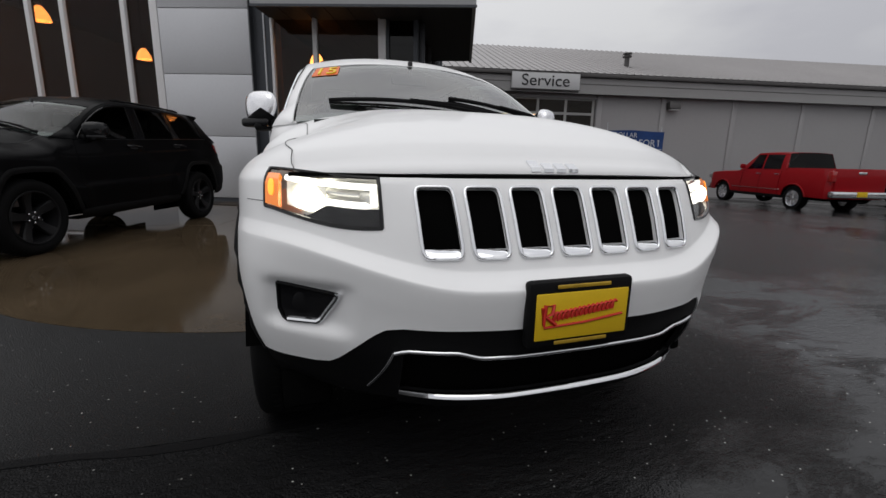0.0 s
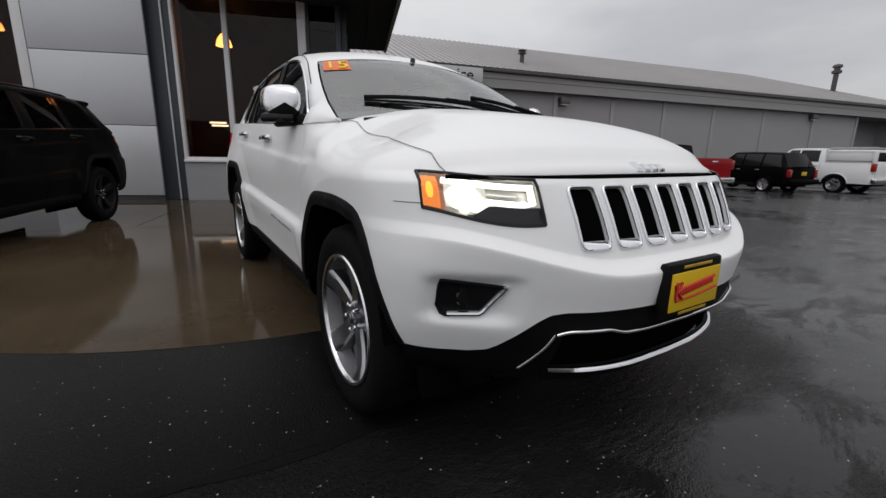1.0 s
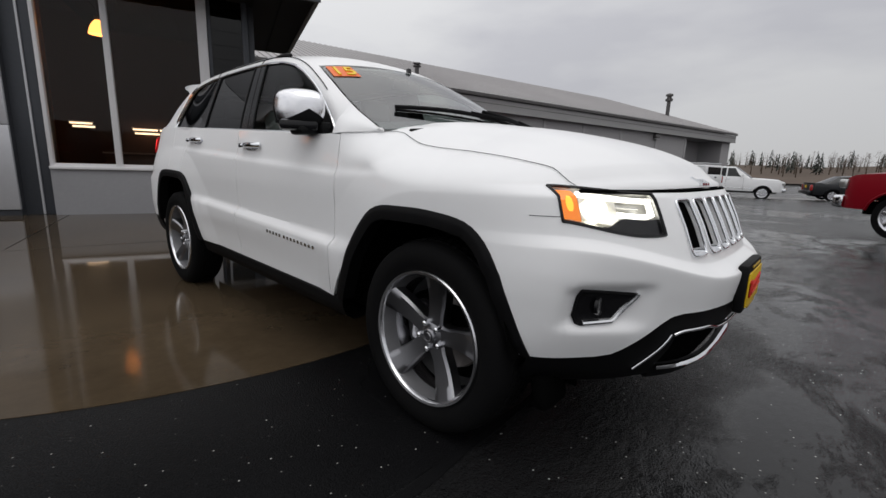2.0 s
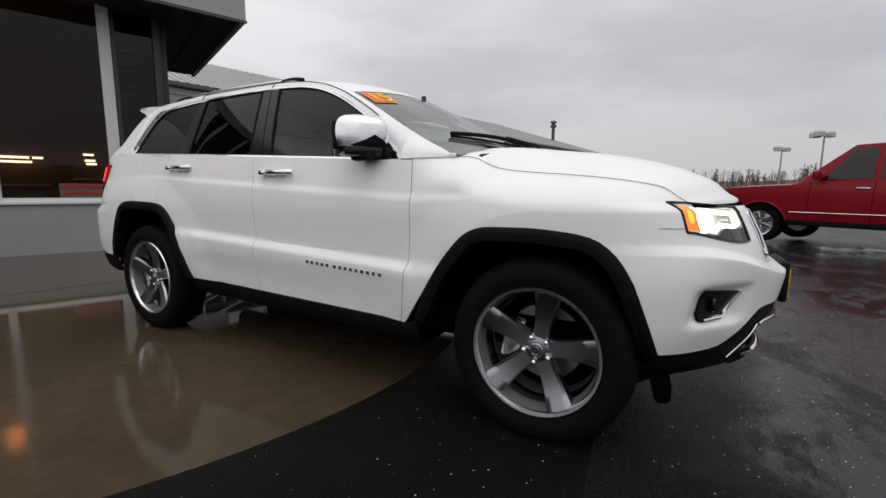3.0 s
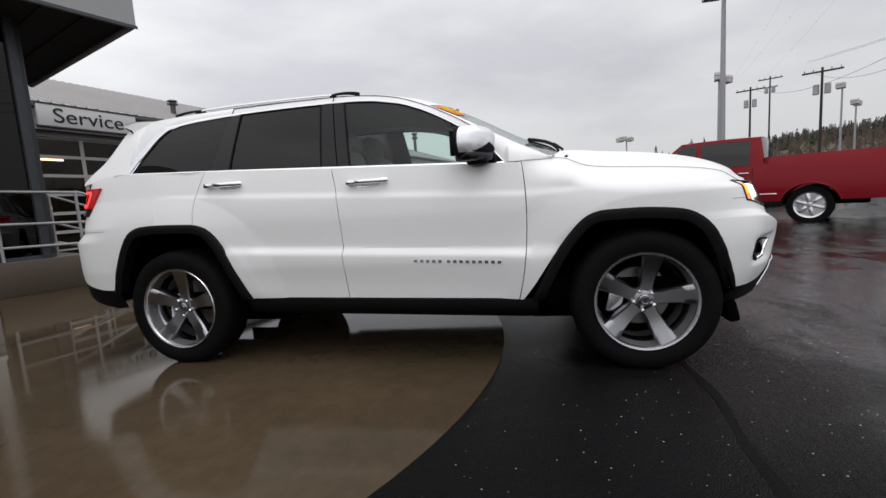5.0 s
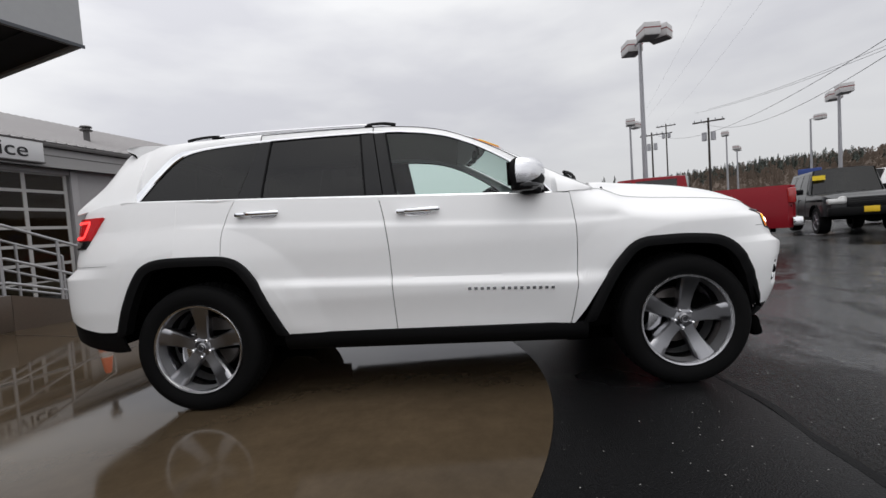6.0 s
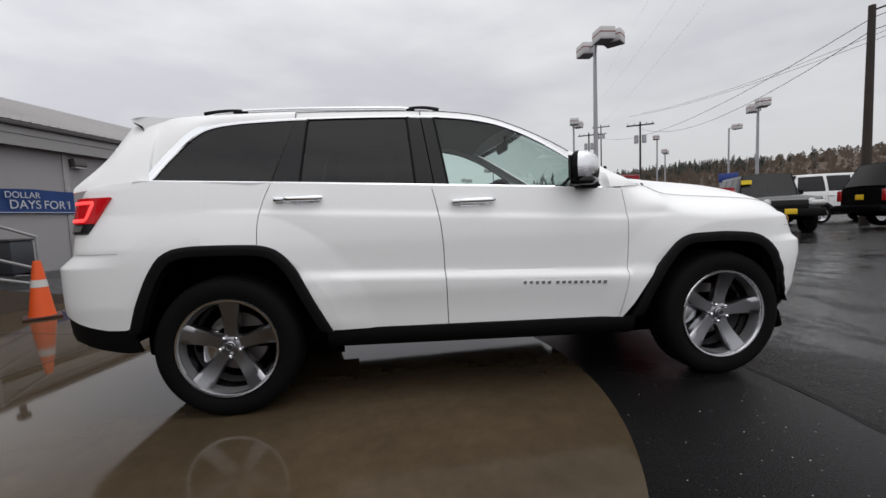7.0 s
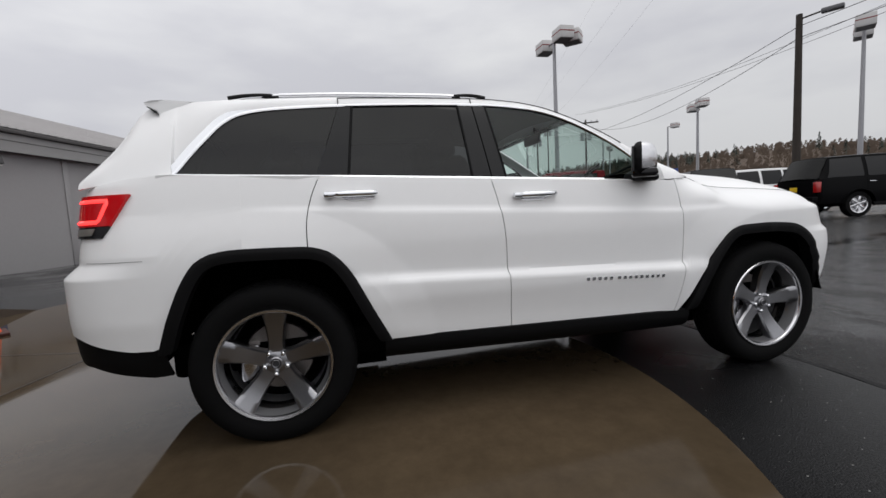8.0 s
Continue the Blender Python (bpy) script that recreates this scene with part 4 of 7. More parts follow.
    for h, mir in hs:
        if lamps_on:
            vs, fs = mir(tube([lp(c, 0.86, -0.018) for c in span(ca + 0.03 * cspan, ca + 0.80 * cspan, 20)], 0.009, 8))
            put_mesh("light_tube", vs, fs, DRL, h, "lit white light tube", True)
            vs, fs = mir(tube([lp(ca + 0.05 * cspan, t, -0.018) for t in span(0.42, 0.86, 8)] + [lp(c, 0.42, -0.02) for c in span(ca + 0.06 * cspan, ca + 0.42 * cspan, 8)], 0.009, 8))
            put_mesh("light_tube", vs, fs, DRL, h, "lit white light tube", True)
            vs, fs = mir(tube([lp(c, 0.64, -0.03) for c in span(ca + 0.16 * cspan, ca + 0.46 * cspan, 8)], 0.006, 8))
            put_mesh("indicator_rib", vs, fs, REFLECT, h, "", True)
            cc_ = lp(ca + 0.60 * cspan, 0.42, -0.03)
            # bowl behind the projector, its brightness put in as glow
            rows = [[lp(lerp(ca + 0.42 * cspan, ca + 0.79 * cspan, (s + 1) / 2), lerp(0.10, 0.76, (t + 1) / 2), -0.018 - 0.026 * (1 - min(1, s * s + t * t))) for t in span(-1, 1, 9)] for s in span(-1, 1, 15)]
            vs, fs = mir(sheet(rows, outwards, 0.004))
            put_mesh("reflector_bowl", vs, fs, BOWL, h, "reflector bowl with the bulb's glare added as glow", True)
            vs, fs = [], []
            for i in range(7):
                for j in range(16):
                    a_, b_ = math.pi * i / 12, 2 * math.pi * j / 16
                    vs.append(cc_ + Vector((0.040 * math.sin(a_) * math.cos(b_), -0.026 * math.cos(a_), 0.037 * math.sin(a_) * math.sin(b_))))
            for i in range(6):
                for j in range(16):
                    fs.append((i * 16 + j, i * 16 + (j + 1) % 16, (i + 1) * 16 + (j + 1) % 16, (i + 1) * 16 + j))
            vs, fs = mir((vs, fs))
            put_mesh("projector_lens", vs, fs, HEADLIT, h, "glaring lit projector lens", True)
        rows = [[lp(c, t, 0.003) for t in span(0.02, 0.97, 7)] for c in span(ca + 0.825 * cspan, cb - 0.004, 8)]
        vs, fs = mir(sheet(rows, outwards, 0.012))
        put_mesh("side_marker", vs, fs, AMBER if lamps_on else DEADRED, h, "glowing amber corner lens" if lamps_on else "")
        if lamps_on:
            # thin glowing ellipse on the lens imitates the brighter middle
            rows = [[lp(lerp(ca + 0.875 * cspan, ca + 0.945 * cspan, (s * math.sqrt(1 - 0.8 * t * t) + 1) / 2), lerp(0.30, 0.80, (t + 1) / 2), 0.005) for t in span(-1, 1, 9)] for s in span(-1, 1, 7)]
            vs, fs = mir(sheet(rows, outwards, 0.003))
            put_mesh("marker_bulb", vs, fs, AMBERHOT, h, "brighter amber glow laid on the lens as a patch", True)
        top = lambda c: 0.36 * (1 - sstep(ca + 0.36 * cspan, ca + 0.60 * cspan, c))
        rows = [[lp(c, lerp(-0.02, max(0.02, top(c)), t), -0.008) for t in span(0, 1, 5)] for c in span(ca, ca + 0.60 * cspan, 16)]
        vs, fs = mir(sheet(rows, outwards, 0.02))
        put_mesh("lamp_lower_trim", vs, fs, GLOSSB, h, "gloss black lamp trim", True)
    cov = both("lamp_cover", cols(nose_pt, span(ca, cb, 26), head_lo, head_hi, 10, off=0.0, skirt=0.0), LENS, "clear lamp cover", smooth=True)
    for o in cov:
        o.visible_shadow = False
    hb = [nose_pt(c, head_hi(c)) for c in span(ca, cb, 26)] + [nose_pt(cb, z) for z in span(head_hi(cb), head_lo(cb), 8)] + [nose_pt(c, head_lo(c)) for c in reversed(span(ca, cb, 26))] + [nose_pt(ca, z) for z in span(head_lo(ca), head_hi(ca), 8)]
    both("lamp_seal", tube(hb, 0.0055, 6), GLOSSB)
    # fog lamps in their pockets
    def fog_pt(s, t):
        x = lerp(0.632, 0.784, s)
        lo = float(np.interp(s, [0, 0.04, 0.27, 0.34, 0.86, 0.94, 1.0], [0.634, 0.622, 0.562, 0.554, 0.549, 0.556, 0.580]))
        z = lerp(lo, lerp(0.643, 0.660, s), t)
        return grille_pt(x, z)
    rows = [[fog_pt(s, t) for t in span(0, 1, 7)] for s in span(0, 1, 15)]
    fogs = both("fog_lamp", sheet(rows, lambda p: (-0.3, -1, 0), 0.0, 0.006), GLOSSB, "unlit fog lamp in a black pocket with chrome edge")
    for i, fo in enumerate(fogs):
        mir = (lambda v: v) if i == 0 else mirror_x
        rim = [fog_pt(0.0, t) for t in (0.9, 0.3)] + [fog_pt(s, 0.0) for s in span(0.02, 0.84, 26)]
        vs, fs = mir(tube([p + Vector((0, -0.010, 0.004)) for p in rim], 0.008, 8))
        put_mesh("fog_lamp_trim", vs, fs, shine, fo, "chrome edge", True)
        rim = [fog_pt(s, 1.0) for s in span(0, 1, 12)] + [fog_pt(1.0, t) for t in span(1, 0, 5)] + [fog_pt(s, 0.0) for s in span(1, 0.8, 4)]
        vs, fs = mir(tube([p + Vector((0, -0.008, 0)) for p in rim], 0.005, 6))
        put_mesh("fog_lamp_lip", vs, fs, TRIM, fo)
        c0 = fog_pt(0.55, 0.55)
        prof = [(0.0, -0.006), (0.02, -0.0065), (0.030, -0.005), (0.032, 0.004)]
        vs, fs = lathe(prof, 20)
        vs = [Vector((v[1], v[0], v[2])) + c0 + Vector((0, -0.004, 0)) for v in vs]
        vs, fs = mir((vs, fs))
        put_mesh("fog_lamp_glass", vs, fs, GLOSSB, fo, "", True)
    # tail lamps wrap round the rear corners
    def tail_pt(s, t):
        z = lerp(1.032, 1.218, t)
        c_in, c_out = 0.84, lerp(0.30, 0.172, t ** 0.8)
        return rear_pt(lerp(c_out, c_in, s), z)
    rows = [[tail_pt(s, t) for t in span(0.27, 1, 9)] for s in span(0, 1, 18)]
    tl = both("tail_lamp", sheet(rows, outwards, 0.02, 0.016), TAILRED if lamps_on else DEADRED, "lit red tail lamp" if lamps_on else "red tail lamp", smooth=True)
    for i, o in enumerate(tl):
        mir = (lambda v: v) if i == 0 else mirror_x
        rows = [[tail_pt(s, t) for t in span(0.0, 0.27, 4)] for s in span(0, 1, 18)]
        vs, fs = mir(sheet(rows, outwards, 0.02, 0.011))
        put_mesh("tail_lamp_base", vs, fs, GLOSSB, o, "", True)
        rows = [[tail_pt(s, t) for t in span(0.06, 0.22, 4)] for s in span(0.14, 0.55, 10)]
        vs, fs = mir(sheet(rows, outwards, 0.003, 0.014))
        put_mesh("reversing_lens", vs, fs, REFLECT, o, "", True)
        if lamps_on:
            band = [tail_pt(s, 0.88) for s in span(0.85, 0.14, 14)] + [tail_pt(0.13, t) for t in span(0.82, 0.42, 8)] + [tail_pt(s, 0.38) for s in span(0.15, 0.8, 12)]
            vs, fs = mir(tube([p + Vector((-0.010, 0.006, 0)) for p in band], 0.011, 6))
            put_mesh("tail_light_tube", vs, fs, TAILHOT, o, "brighter red light tube", True)
    # ---- mirrors ----
    for s in (-1, 1):
        c0 = Vector((s * 0.912, -0.555, 1.298))
        rows = []
        for i in range(17):
            a_ = math.pi * i / 16
            row = []
            for j in range(33):
                b_ = 2 * math.pi * j / 32
                def se(v, e):
                    return math.copysign(abs(v) ** e, v)
                x = 0.088 * se(math.cos(b_), 0.62) * se(math.sin(a_), 0.62)
                z = 0.097 * se(math.sin(b_), 0.62) * se(math.sin(a_), 0.62)
                y = -0.105 * se(math.cos(a_), 0.8)
                if y > 0:
                    y *= 0.55
                x *= 1.0 - 0.12 * (z < 0) * abs(z) / 0.10
                row.append(c0 + Vector((s * x, y + 0.70 * x, z)))
            rows.append(row)
        vs, fs = sheet(rows[8:], lambda p: p - c0)
        housing = (vs, fs)
        lower = sheet([r[18:31] for r in rows[:9]], lambda p: p - c0)
        vs, fs = sheet([r[30:32] + r[:19] for r in rows[:9]], lambda p: p - c0)
        mi = put_mesh("door_mirror", vs, fs, MIRCAP if trim_shine else shine, car, "chrome-capped door mirror on a black foot", True, 80)
        put_mesh("mirror_underside", lower[0], lower[1], TRIM, mi, "black plastic", True, 80)
        put_mesh("mirror_housing", housing[0], housing[1], TRIM, mi, "black plastic", True, 80)
        bm = bmesh.new()
        add_box(bm, c0 + Vector((s * -0.045, -0.035, -0.092)), (0.17, 0.12, 0.045), 0.02, Matrix.Rotation(radians(s * 6), 4, "Y"))
        add_box(bm, c0 + Vector((s * -0.10, -0.07, -0.085)), (0.10, 0.13, 0.06), 0.02)
        part("mirror_foot", bm, TRIM, mi, "black plastic", True)
        rows = [[glass_pt(y, t) + Vector((-0.012, 0, 0)) for t in span(0.02, 0.97, 6)] for y in span(-0.715, -0.59, 8)]
        vf = sheet(rows, outwards, 0.01)
        vf = vf if s < 0 else mirror_x(vf)
        put_mesh("mirror_sail", vf[0], vf[1], TRIM, mi, "black plastic corner behind the mirror", True)
        # mirror glass in gloss black: the dark reflection is put into its colour
        rows = [[c0 + Vector((s * x, 0.062 + 0.70 * x, z)) for z in span(-0.066, 0.066, 4)] for x in span(-0.062, 0.062, 5)]
        vs, fs = sheet(rows, lambda p: (0, 1, 0), 0.012)
        put_mesh("mirror_glass", vs, fs, GLOSSB, mi)
        bm = bmesh.new()
        add_box(bm, c0 + Vector((s * 0.0, -0.018, -0.076)), (0.185, 0.135, 0.050), 0.018, Matrix.Rotation(radians(s * 35), 4, "Z"))
        part("mirror_band", bm, GLOSSB, mi, "", True)
    # ---- door handles ----
    for (d, w0, w1, zz) in ((fd, -0.045, 0.208, 1.132), (rd, 0.925, 1.178, 1.177)):
        for i, o in enumerate(d):
            mir = (lambda v: v) if i == 0 else mirror_x
            pts = []
            for t in span(0, 1, 15):
                y = lerp(w0 + 0.0, w1 - 0.05, t)
                p = side_pt(y - bend(y, zz), zz)
                pts.append(p + Vector((-0.010 - 0.026 * math.sin(math.pi * min(1, max(0, t))) ** 0.5, 0, 0.003)))
            vs, fs = mir(tube(pts, 0.0155, 10, False, 0.8))
            put_mesh("door_handle", vs, fs, shine, o, "chrome pull handle", True, 70)
            p = side_pt(w1 - 0.028 - bend(w1, zz), zz) + Vector((-0.020, 0, 0.002))
            bm = bmesh.new()
            add_box(bm, p if i == 0 else Vector((-p.x, p.y, p.z)), (0.035, 0.052, 0.030), 0.010)
            part("handle_lock_cap", bm, shine, o, "", True)
            p = side_pt((w0 + w1) / 2 - 0.03 - bend(0, zz) * 0, zz - 0.004)
            rows = []
            for u in span(-1, 1, 13):
                rows.append([p + Vector((-0.003, 0.085 * u, 0.024 * v * math.sqrt(max(0.02, 1 - u ** 4)))) for v in span(-1, 1, 5)])
            rows = [[Vector((side_pt(q.y - bend(q.y, q.z), q.z).x - 0.0025, q.y, q.z)) for q in r] for r in rows]
            vs, fs = mir(sheet(rows, outwards, 0.002))
            put_mesh("handle_cup", vs, fs, POCKET if not trim_shine else STEEL, o, "", True)
    # ---- maker's lettering as plain bars: low on the front door and on the bonnet ----
    if trim_shine:
        for i, o in enumerate(fd):
            mir = (lambda v: v) if i == 0 else mirror_x
            pieces = []
            k = 0
            for j in range(14):
                if j == 5:
                    k += 0.4
                y = -0.200 - 0.0362 * (j + k)
                z0 = 0.643 + 0.047 * (y + 0.45)
                q = [[side_pt(y - bend(y, z) + dy, z) for z in span(z0 - 0.0085, z0 + 0.0085, 3)] for dy in (-0.010, 0.0, 0.010)]
                pieces.append(mir(sheet(q, outwards, 0.006, 0.004)))
            for pc in pieces:
                put_mesh("badge_bar", pc[0], pc[1], CHROME, o)
    for j in range(4):
        x0 = -0.088 + 0.041 * j
        tall = 0.030 if j == 0 else 0.022
        q = [[bonnet_front(x, z) for z in span(0.966, 0.966 + tall, 4)] for x in span(x0, x0 + 0.031, 4)]
        vs, fs = sheet(q, lambda p: (0, -1, 0.4), 0.008, 0.005)
        put_mesh("bonnet_badge_bar", vs, fs, shine, car)
    # ---- roof rails ----
    for s in (-1, 1):
        rail = []
        for y in span(0.235, 1.62, 24):
            t = (y - 0.235) / 1.385
            e = edge(y)
            rail.append(Vector((s * (abs(e.x) - 0.055), y, e.z + 0.006 + 0.022 * max(0.0, min(1.0, 6 * t, 6 * (1 - t))) ** 0.6)))
        rr = bar("roof_rail", rail, 0.013, STEEL if trim_shine else GLOSSB, car, "satin roof rail with black feet", 8, False, 0.9)
        for ya, yb in ((0.215, 0.42), (1.38, 1.635)):
            foot = []
            for t in span(0, 1, 9):
                y = lerp(ya, yb, t)
                e = edge(y)
                foot.append(Vector((s * (abs(e.x) - 0.055), y, e.z + 0.006 + 0.022 * math.sin(math.pi * (0.15 + 0.7 * t)) ** 0.7)))
            bar("roof_rail_foot", foot, 0.016, TRIM, rr, "black plastic foot", 8, False, 0.8)
    # ---- wipers ----
    def screen_pt(u, v):
        y = lerp(-0.995, -0.275, v)
        e = edge(y)
        return Vector(((abs(e.x) - 0.012) * u, y - lerp(0.16, 0.11, v) * (1 - u * u), e.z + lerp(0.03, 0.045, v) * (1 - u * u)))
    up = Vector((0, -0.016, 0.022))
    for (u0, v0, u1, v1, up0) in ((-0.78, 0.26, 0.30, 0.05, 0.62), (0.10, 0.30, 0.86, 0.05, 0.84)):
        pts = [screen_pt(lerp(u0, u1, t), lerp(v0, v1, t)) + up * (0.7 + 0.5 * math.sin(math.pi * t)) for t in span(0, 1, 12)]
        wi = bar("windscreen_wiper", pts, 0.011, TRIM, car, "black wiper resting on the screen", 6)
        pts = [screen_pt(lerp(u0, u1, t) , lerp(v0, v1, t) - 0.012) + up * 0.25 for t in span(0.0, 1, 10)]
        bar("wiper_blade", pts, 0.006, RUBBER, wi, "", 6)
        pts = [screen_pt(lerp(u0, u1, 0.5), lerp(v0, v1, 0.5)) + up * 1.5, screen_pt(lerp(u0, u1, 0.8), lerp(v0, v1, 0.8) - 0.02) + up * 1.9, screen_pt(up0, -0.02) + up * 1.3]
        bar("wiper_arm", pts, 0.009, TRIM, wi, "", 6)
    # ---- cabin ----
    box("cabin_floor", (0, 0.02, 0.52), (1.5, 1.66, 0.06), INTER, car, "", 0.02)
    bm = bmesh.new()
    add_box(bm, (0, -0.78, 1.02), (1.45, 0.36, 0.28), 0.08, None, 4)
    part("dashboard", bm, INTER, car, "dark grey dashboard", True)
    rows = [[(abs(edge(y).x) * q, y, edge(y).z + 0.035 * (1 - q * q) - 0.035) for q in span(-0.98, 0.98, 15)] for y in span(-0.20, 1.9, 12)]
    vs, fs = sheet(rows, lambda p: (0, 0, -1))
    put_mesh("headliner", vs, fs, LINING, car, "", True)
    for nm, lo_, hi_, bz in (("door_card", -0.80, 0.86, 0.0),):
        rows = [[(-0.80, y, z) for z in (0.5, 0.9, belt_z(y) - 0.02)] for y in span(lo_, hi_, 8)]
        both(nm, sheet(rows, lambda p: (1, 0, 0), 0.02), INTER)
    rows = [[(-0.76, y, z) for z in span(1.0, 1.25, 4)] for y in span(1.24, 2.1, 6)]
    both("boot_trim", sheet(rows, lambda p: (1, 0, 0)), INTER)
    for x in (-0.37, 0.37):
        bm = bmesh.new()
        add_box(bm, (x, 0.05, 0.75), (0.50, 0.52, 0.18), 0.06, None, 3)
        part("front_seat_cushion", bm, LEATHER, car, "grey leather", True)
        bm = bmesh.new()
        add_box(bm, (x, 0.36, 1.09), (0.48, 0.15, 0.62), 0.065, Matrix.Rotation(radians(-14), 4, "X"), 3)
        part("front_seat_back", bm, LEATHER, car, "grey leather", True)
        bm = bmesh.new()
        add_box(bm, (x, 0.46, 1.48), (0.27, 0.11, 0.19), 0.045, Matrix.Rotation(radians(-10), 4, "X"), 3)
        part("headrest", bm, LEATHER, car, "grey leather", True)
        bm = bmesh.new()
        add_box(bm, (x, 1.40, 1.46), (0.26, 0.10, 0.16), 0.04, None, 3)
        part("headrest", bm, LEATHER, car, "grey leather", True)
    bm = bmesh.new()
    add_box(bm, (0, 1.0, 0.76), (0.86, 0.5, 0.18), 0.06, None, 3)
    add_box(bm, (0, 1.28, 0.98), (0.86, 0.16, 0.44), 0.06, Matrix.Rotation(radians(-16), 4, "X"), 3)
    add_box(bm, (0, 1.34, 1.22), (1.30, 0.16, 0.32), 0.06, Matrix.Rotation(radians(-16), 4, "X"), 3)
    part("rear_bench", bm, LEATHER, car, "grey leather", True)
    ring = []
    for i in range(28):
        a_ = 2 * math.pi * i / 28
        v = Matrix.Rotation(radians(-66), 4, "X") @ Vector((0.185 * math.cos(a_), 0.185 * math.sin(a_), 0))
        ring.append(Vector((0.37, -0.43, 1.10)) + v)
    sw = bar("steering_wheel", ring, 0.016, INTER, car, "", 8, True)
    bm = bmesh.new()
    add_box(bm, (0.37, -0.44, 1.10), (0.34, 0.05, 0.05), 0.02, Matrix.Rotation(radians(24), 4, "X"))
    add_box(bm, (0.37, -0.44, 1.10), (0.13, 0.06, 0.13), 0.03, Matrix.Rotation(radians(24), 4, "X"))
    add_box(bm, (0.37, -0.56, 1.04), (0.07, 0.22, 0.07), 0.02, Matrix.Rotation(radians(-24), 4, "X"))
    part("steering_hub", bm, INTER, sw, "", True)
    bm = bmesh.new()
    add_box(bm, (0, -0.33, 1.56), (0.24, 0.035, 0.075), 0.016)
    add_box(bm, (0, -0.36, 1.62), (0.03, 0.03, 0.10), 0.01)
    part("interior_mirror", bm, INTER, car, "", True)
    # ---- wheels ----
    for x in (-HUB_X, HUB_X):
        add_wheel(car, x, AXLE_F, 10, mats)
        add_wheel(car, x, AXLE_R, 3, mats)
    return car, fp, screen_pt


front_lift = pchip([(-2.4, 0.042), (-2.1, 0.041), (-1.87, 0.037), (-1.5, 0.031), (-1.2, 0.024), (-0.95, 0.010), (-0.80, 0.0)])
front_wide = pchip([(-2.4, 1.04), (-2.1, 1.036), (-1.87, 1.026), (-1.6, 1.008), (-1.4, 1.0)])


def raise_nose(ob):
    """Lift and widen the front end of the body towards the nose; the wheels stay."""
    for ch in ob.children_recursive:
        if ch.type != "MESH" or ch.name.startswith("wheel") and not ch.name.startswith("wheel_") or ch.parent.name.startswith("wheel") and not ch.parent.name.startswith("wheel_"):
            continue
        for v in ch.data.vertices:
            y, z = v.co.y, v.co.z
            if y < -0.80:
                v.co.z = z + front_lift(y) * min(1.0, 0.12 + z)
                v.co.x *= front_wide(y)


SHINY = {"rim": STEEL, "spoke": ALLOY, "barrel": BARREL}
suv, fascia_pt, screen_pt = build_suv("wet white sport utility vehicle with headlights on, on the apron edge", WHITE, True, True, SHINY, pose(-0.012, 0, 0))

# dealer plate in its black frame
bm = bmesh.new()
add_box(bm, (-0.037, -2.358, 0.616), (0.312, 0.035, 0.174), 0.012)
frame_ = part("plate_frame", bm, TRIM, suv, "black plate holder", True)
bm = bmesh.new()
add_box(bm, (-0.037, -2.378, 0.612), (0.276, 0.006, 0.122), 0.003)
part("licence_plate", bm, YELLOW, frame_, "yellow dealer plate with red script shown as plain strokes", True)
for zz in (0.688, 0.541):
    box("plate_strip", (-0.037, -2.378, zz), (0.16, 0.004, 0.010), STRIPYEL, frame_, "", 0.002)
pts = [(-0.13 + 0.0019 * i + 0.006 * math.sin(i * 0.9), -2.3825, 0.612 + 0.0002 * i + 0.011 * math.sin(i * 0.9 + 1.3)) for i in range(100)]
bar("plate_script", [(-0.157, -2.3825, 0.639), (-0.154, -2.3825, 0.589), (-0.150, -2.3825, 0.644), (-0.127, -2.3825, 0.642), (-0.130, -2.3825, 0.620), (-0.150, -2.3825, 0.616), (-0.120, -2.3825, 0.592)], 0.006, REDINK, frame_, "", 6)
bar("plate_script", pts, 0.004, REDINK, frame_, "red script as plain strokes", 6)
bar("plate_script", [(-0.152, -2.3825, 0.586), (-0.032, -2.3825, 0.591), (0.083, -2.3825, 0.604)], 0.0035, REDINK, frame_, "", 6)

# year sticker inside the top of the windscreen
rows = [[screen_pt(u, v) + Vector((0, -0.003, 0.003)) for v in span(0.775, 0.985, 4)] for u in span(-0.97, -0.74, 7)]
vs, fs = sheet(rows, lambda p: (0, -1, 1))
st = put_mesh("year_sticker", vs, fs, ORANGE, suv, "orange year sticker with yellow digits")
a, b, c = screen_pt(-0.97, 0.880), screen_pt(-0.74, 0.880), screen_pt(-0.855, 0.985)
ex = (b - a).normalized()
ez = (c - screen_pt(-0.855, 0.775)).normalized()
ez = (ez - ex * ez.dot(ex)).normalized()
en = ex.cross(ez)
pm = (a + b) / 2 + Vector((0, -0.006, 0.006)) - ez * 0.012
rot = Matrix((ex, ez, en)).transposed().to_4x4()
text_mesh("sticker_digits", "15", 0.185, 0.003, STKYEL, st, Matrix.Translation(pm) @ rot @ Matrix.Diagonal((0.8, 1, 1, 1)), "yellow digits")
raise_nose(suv)

# ---- ground ----


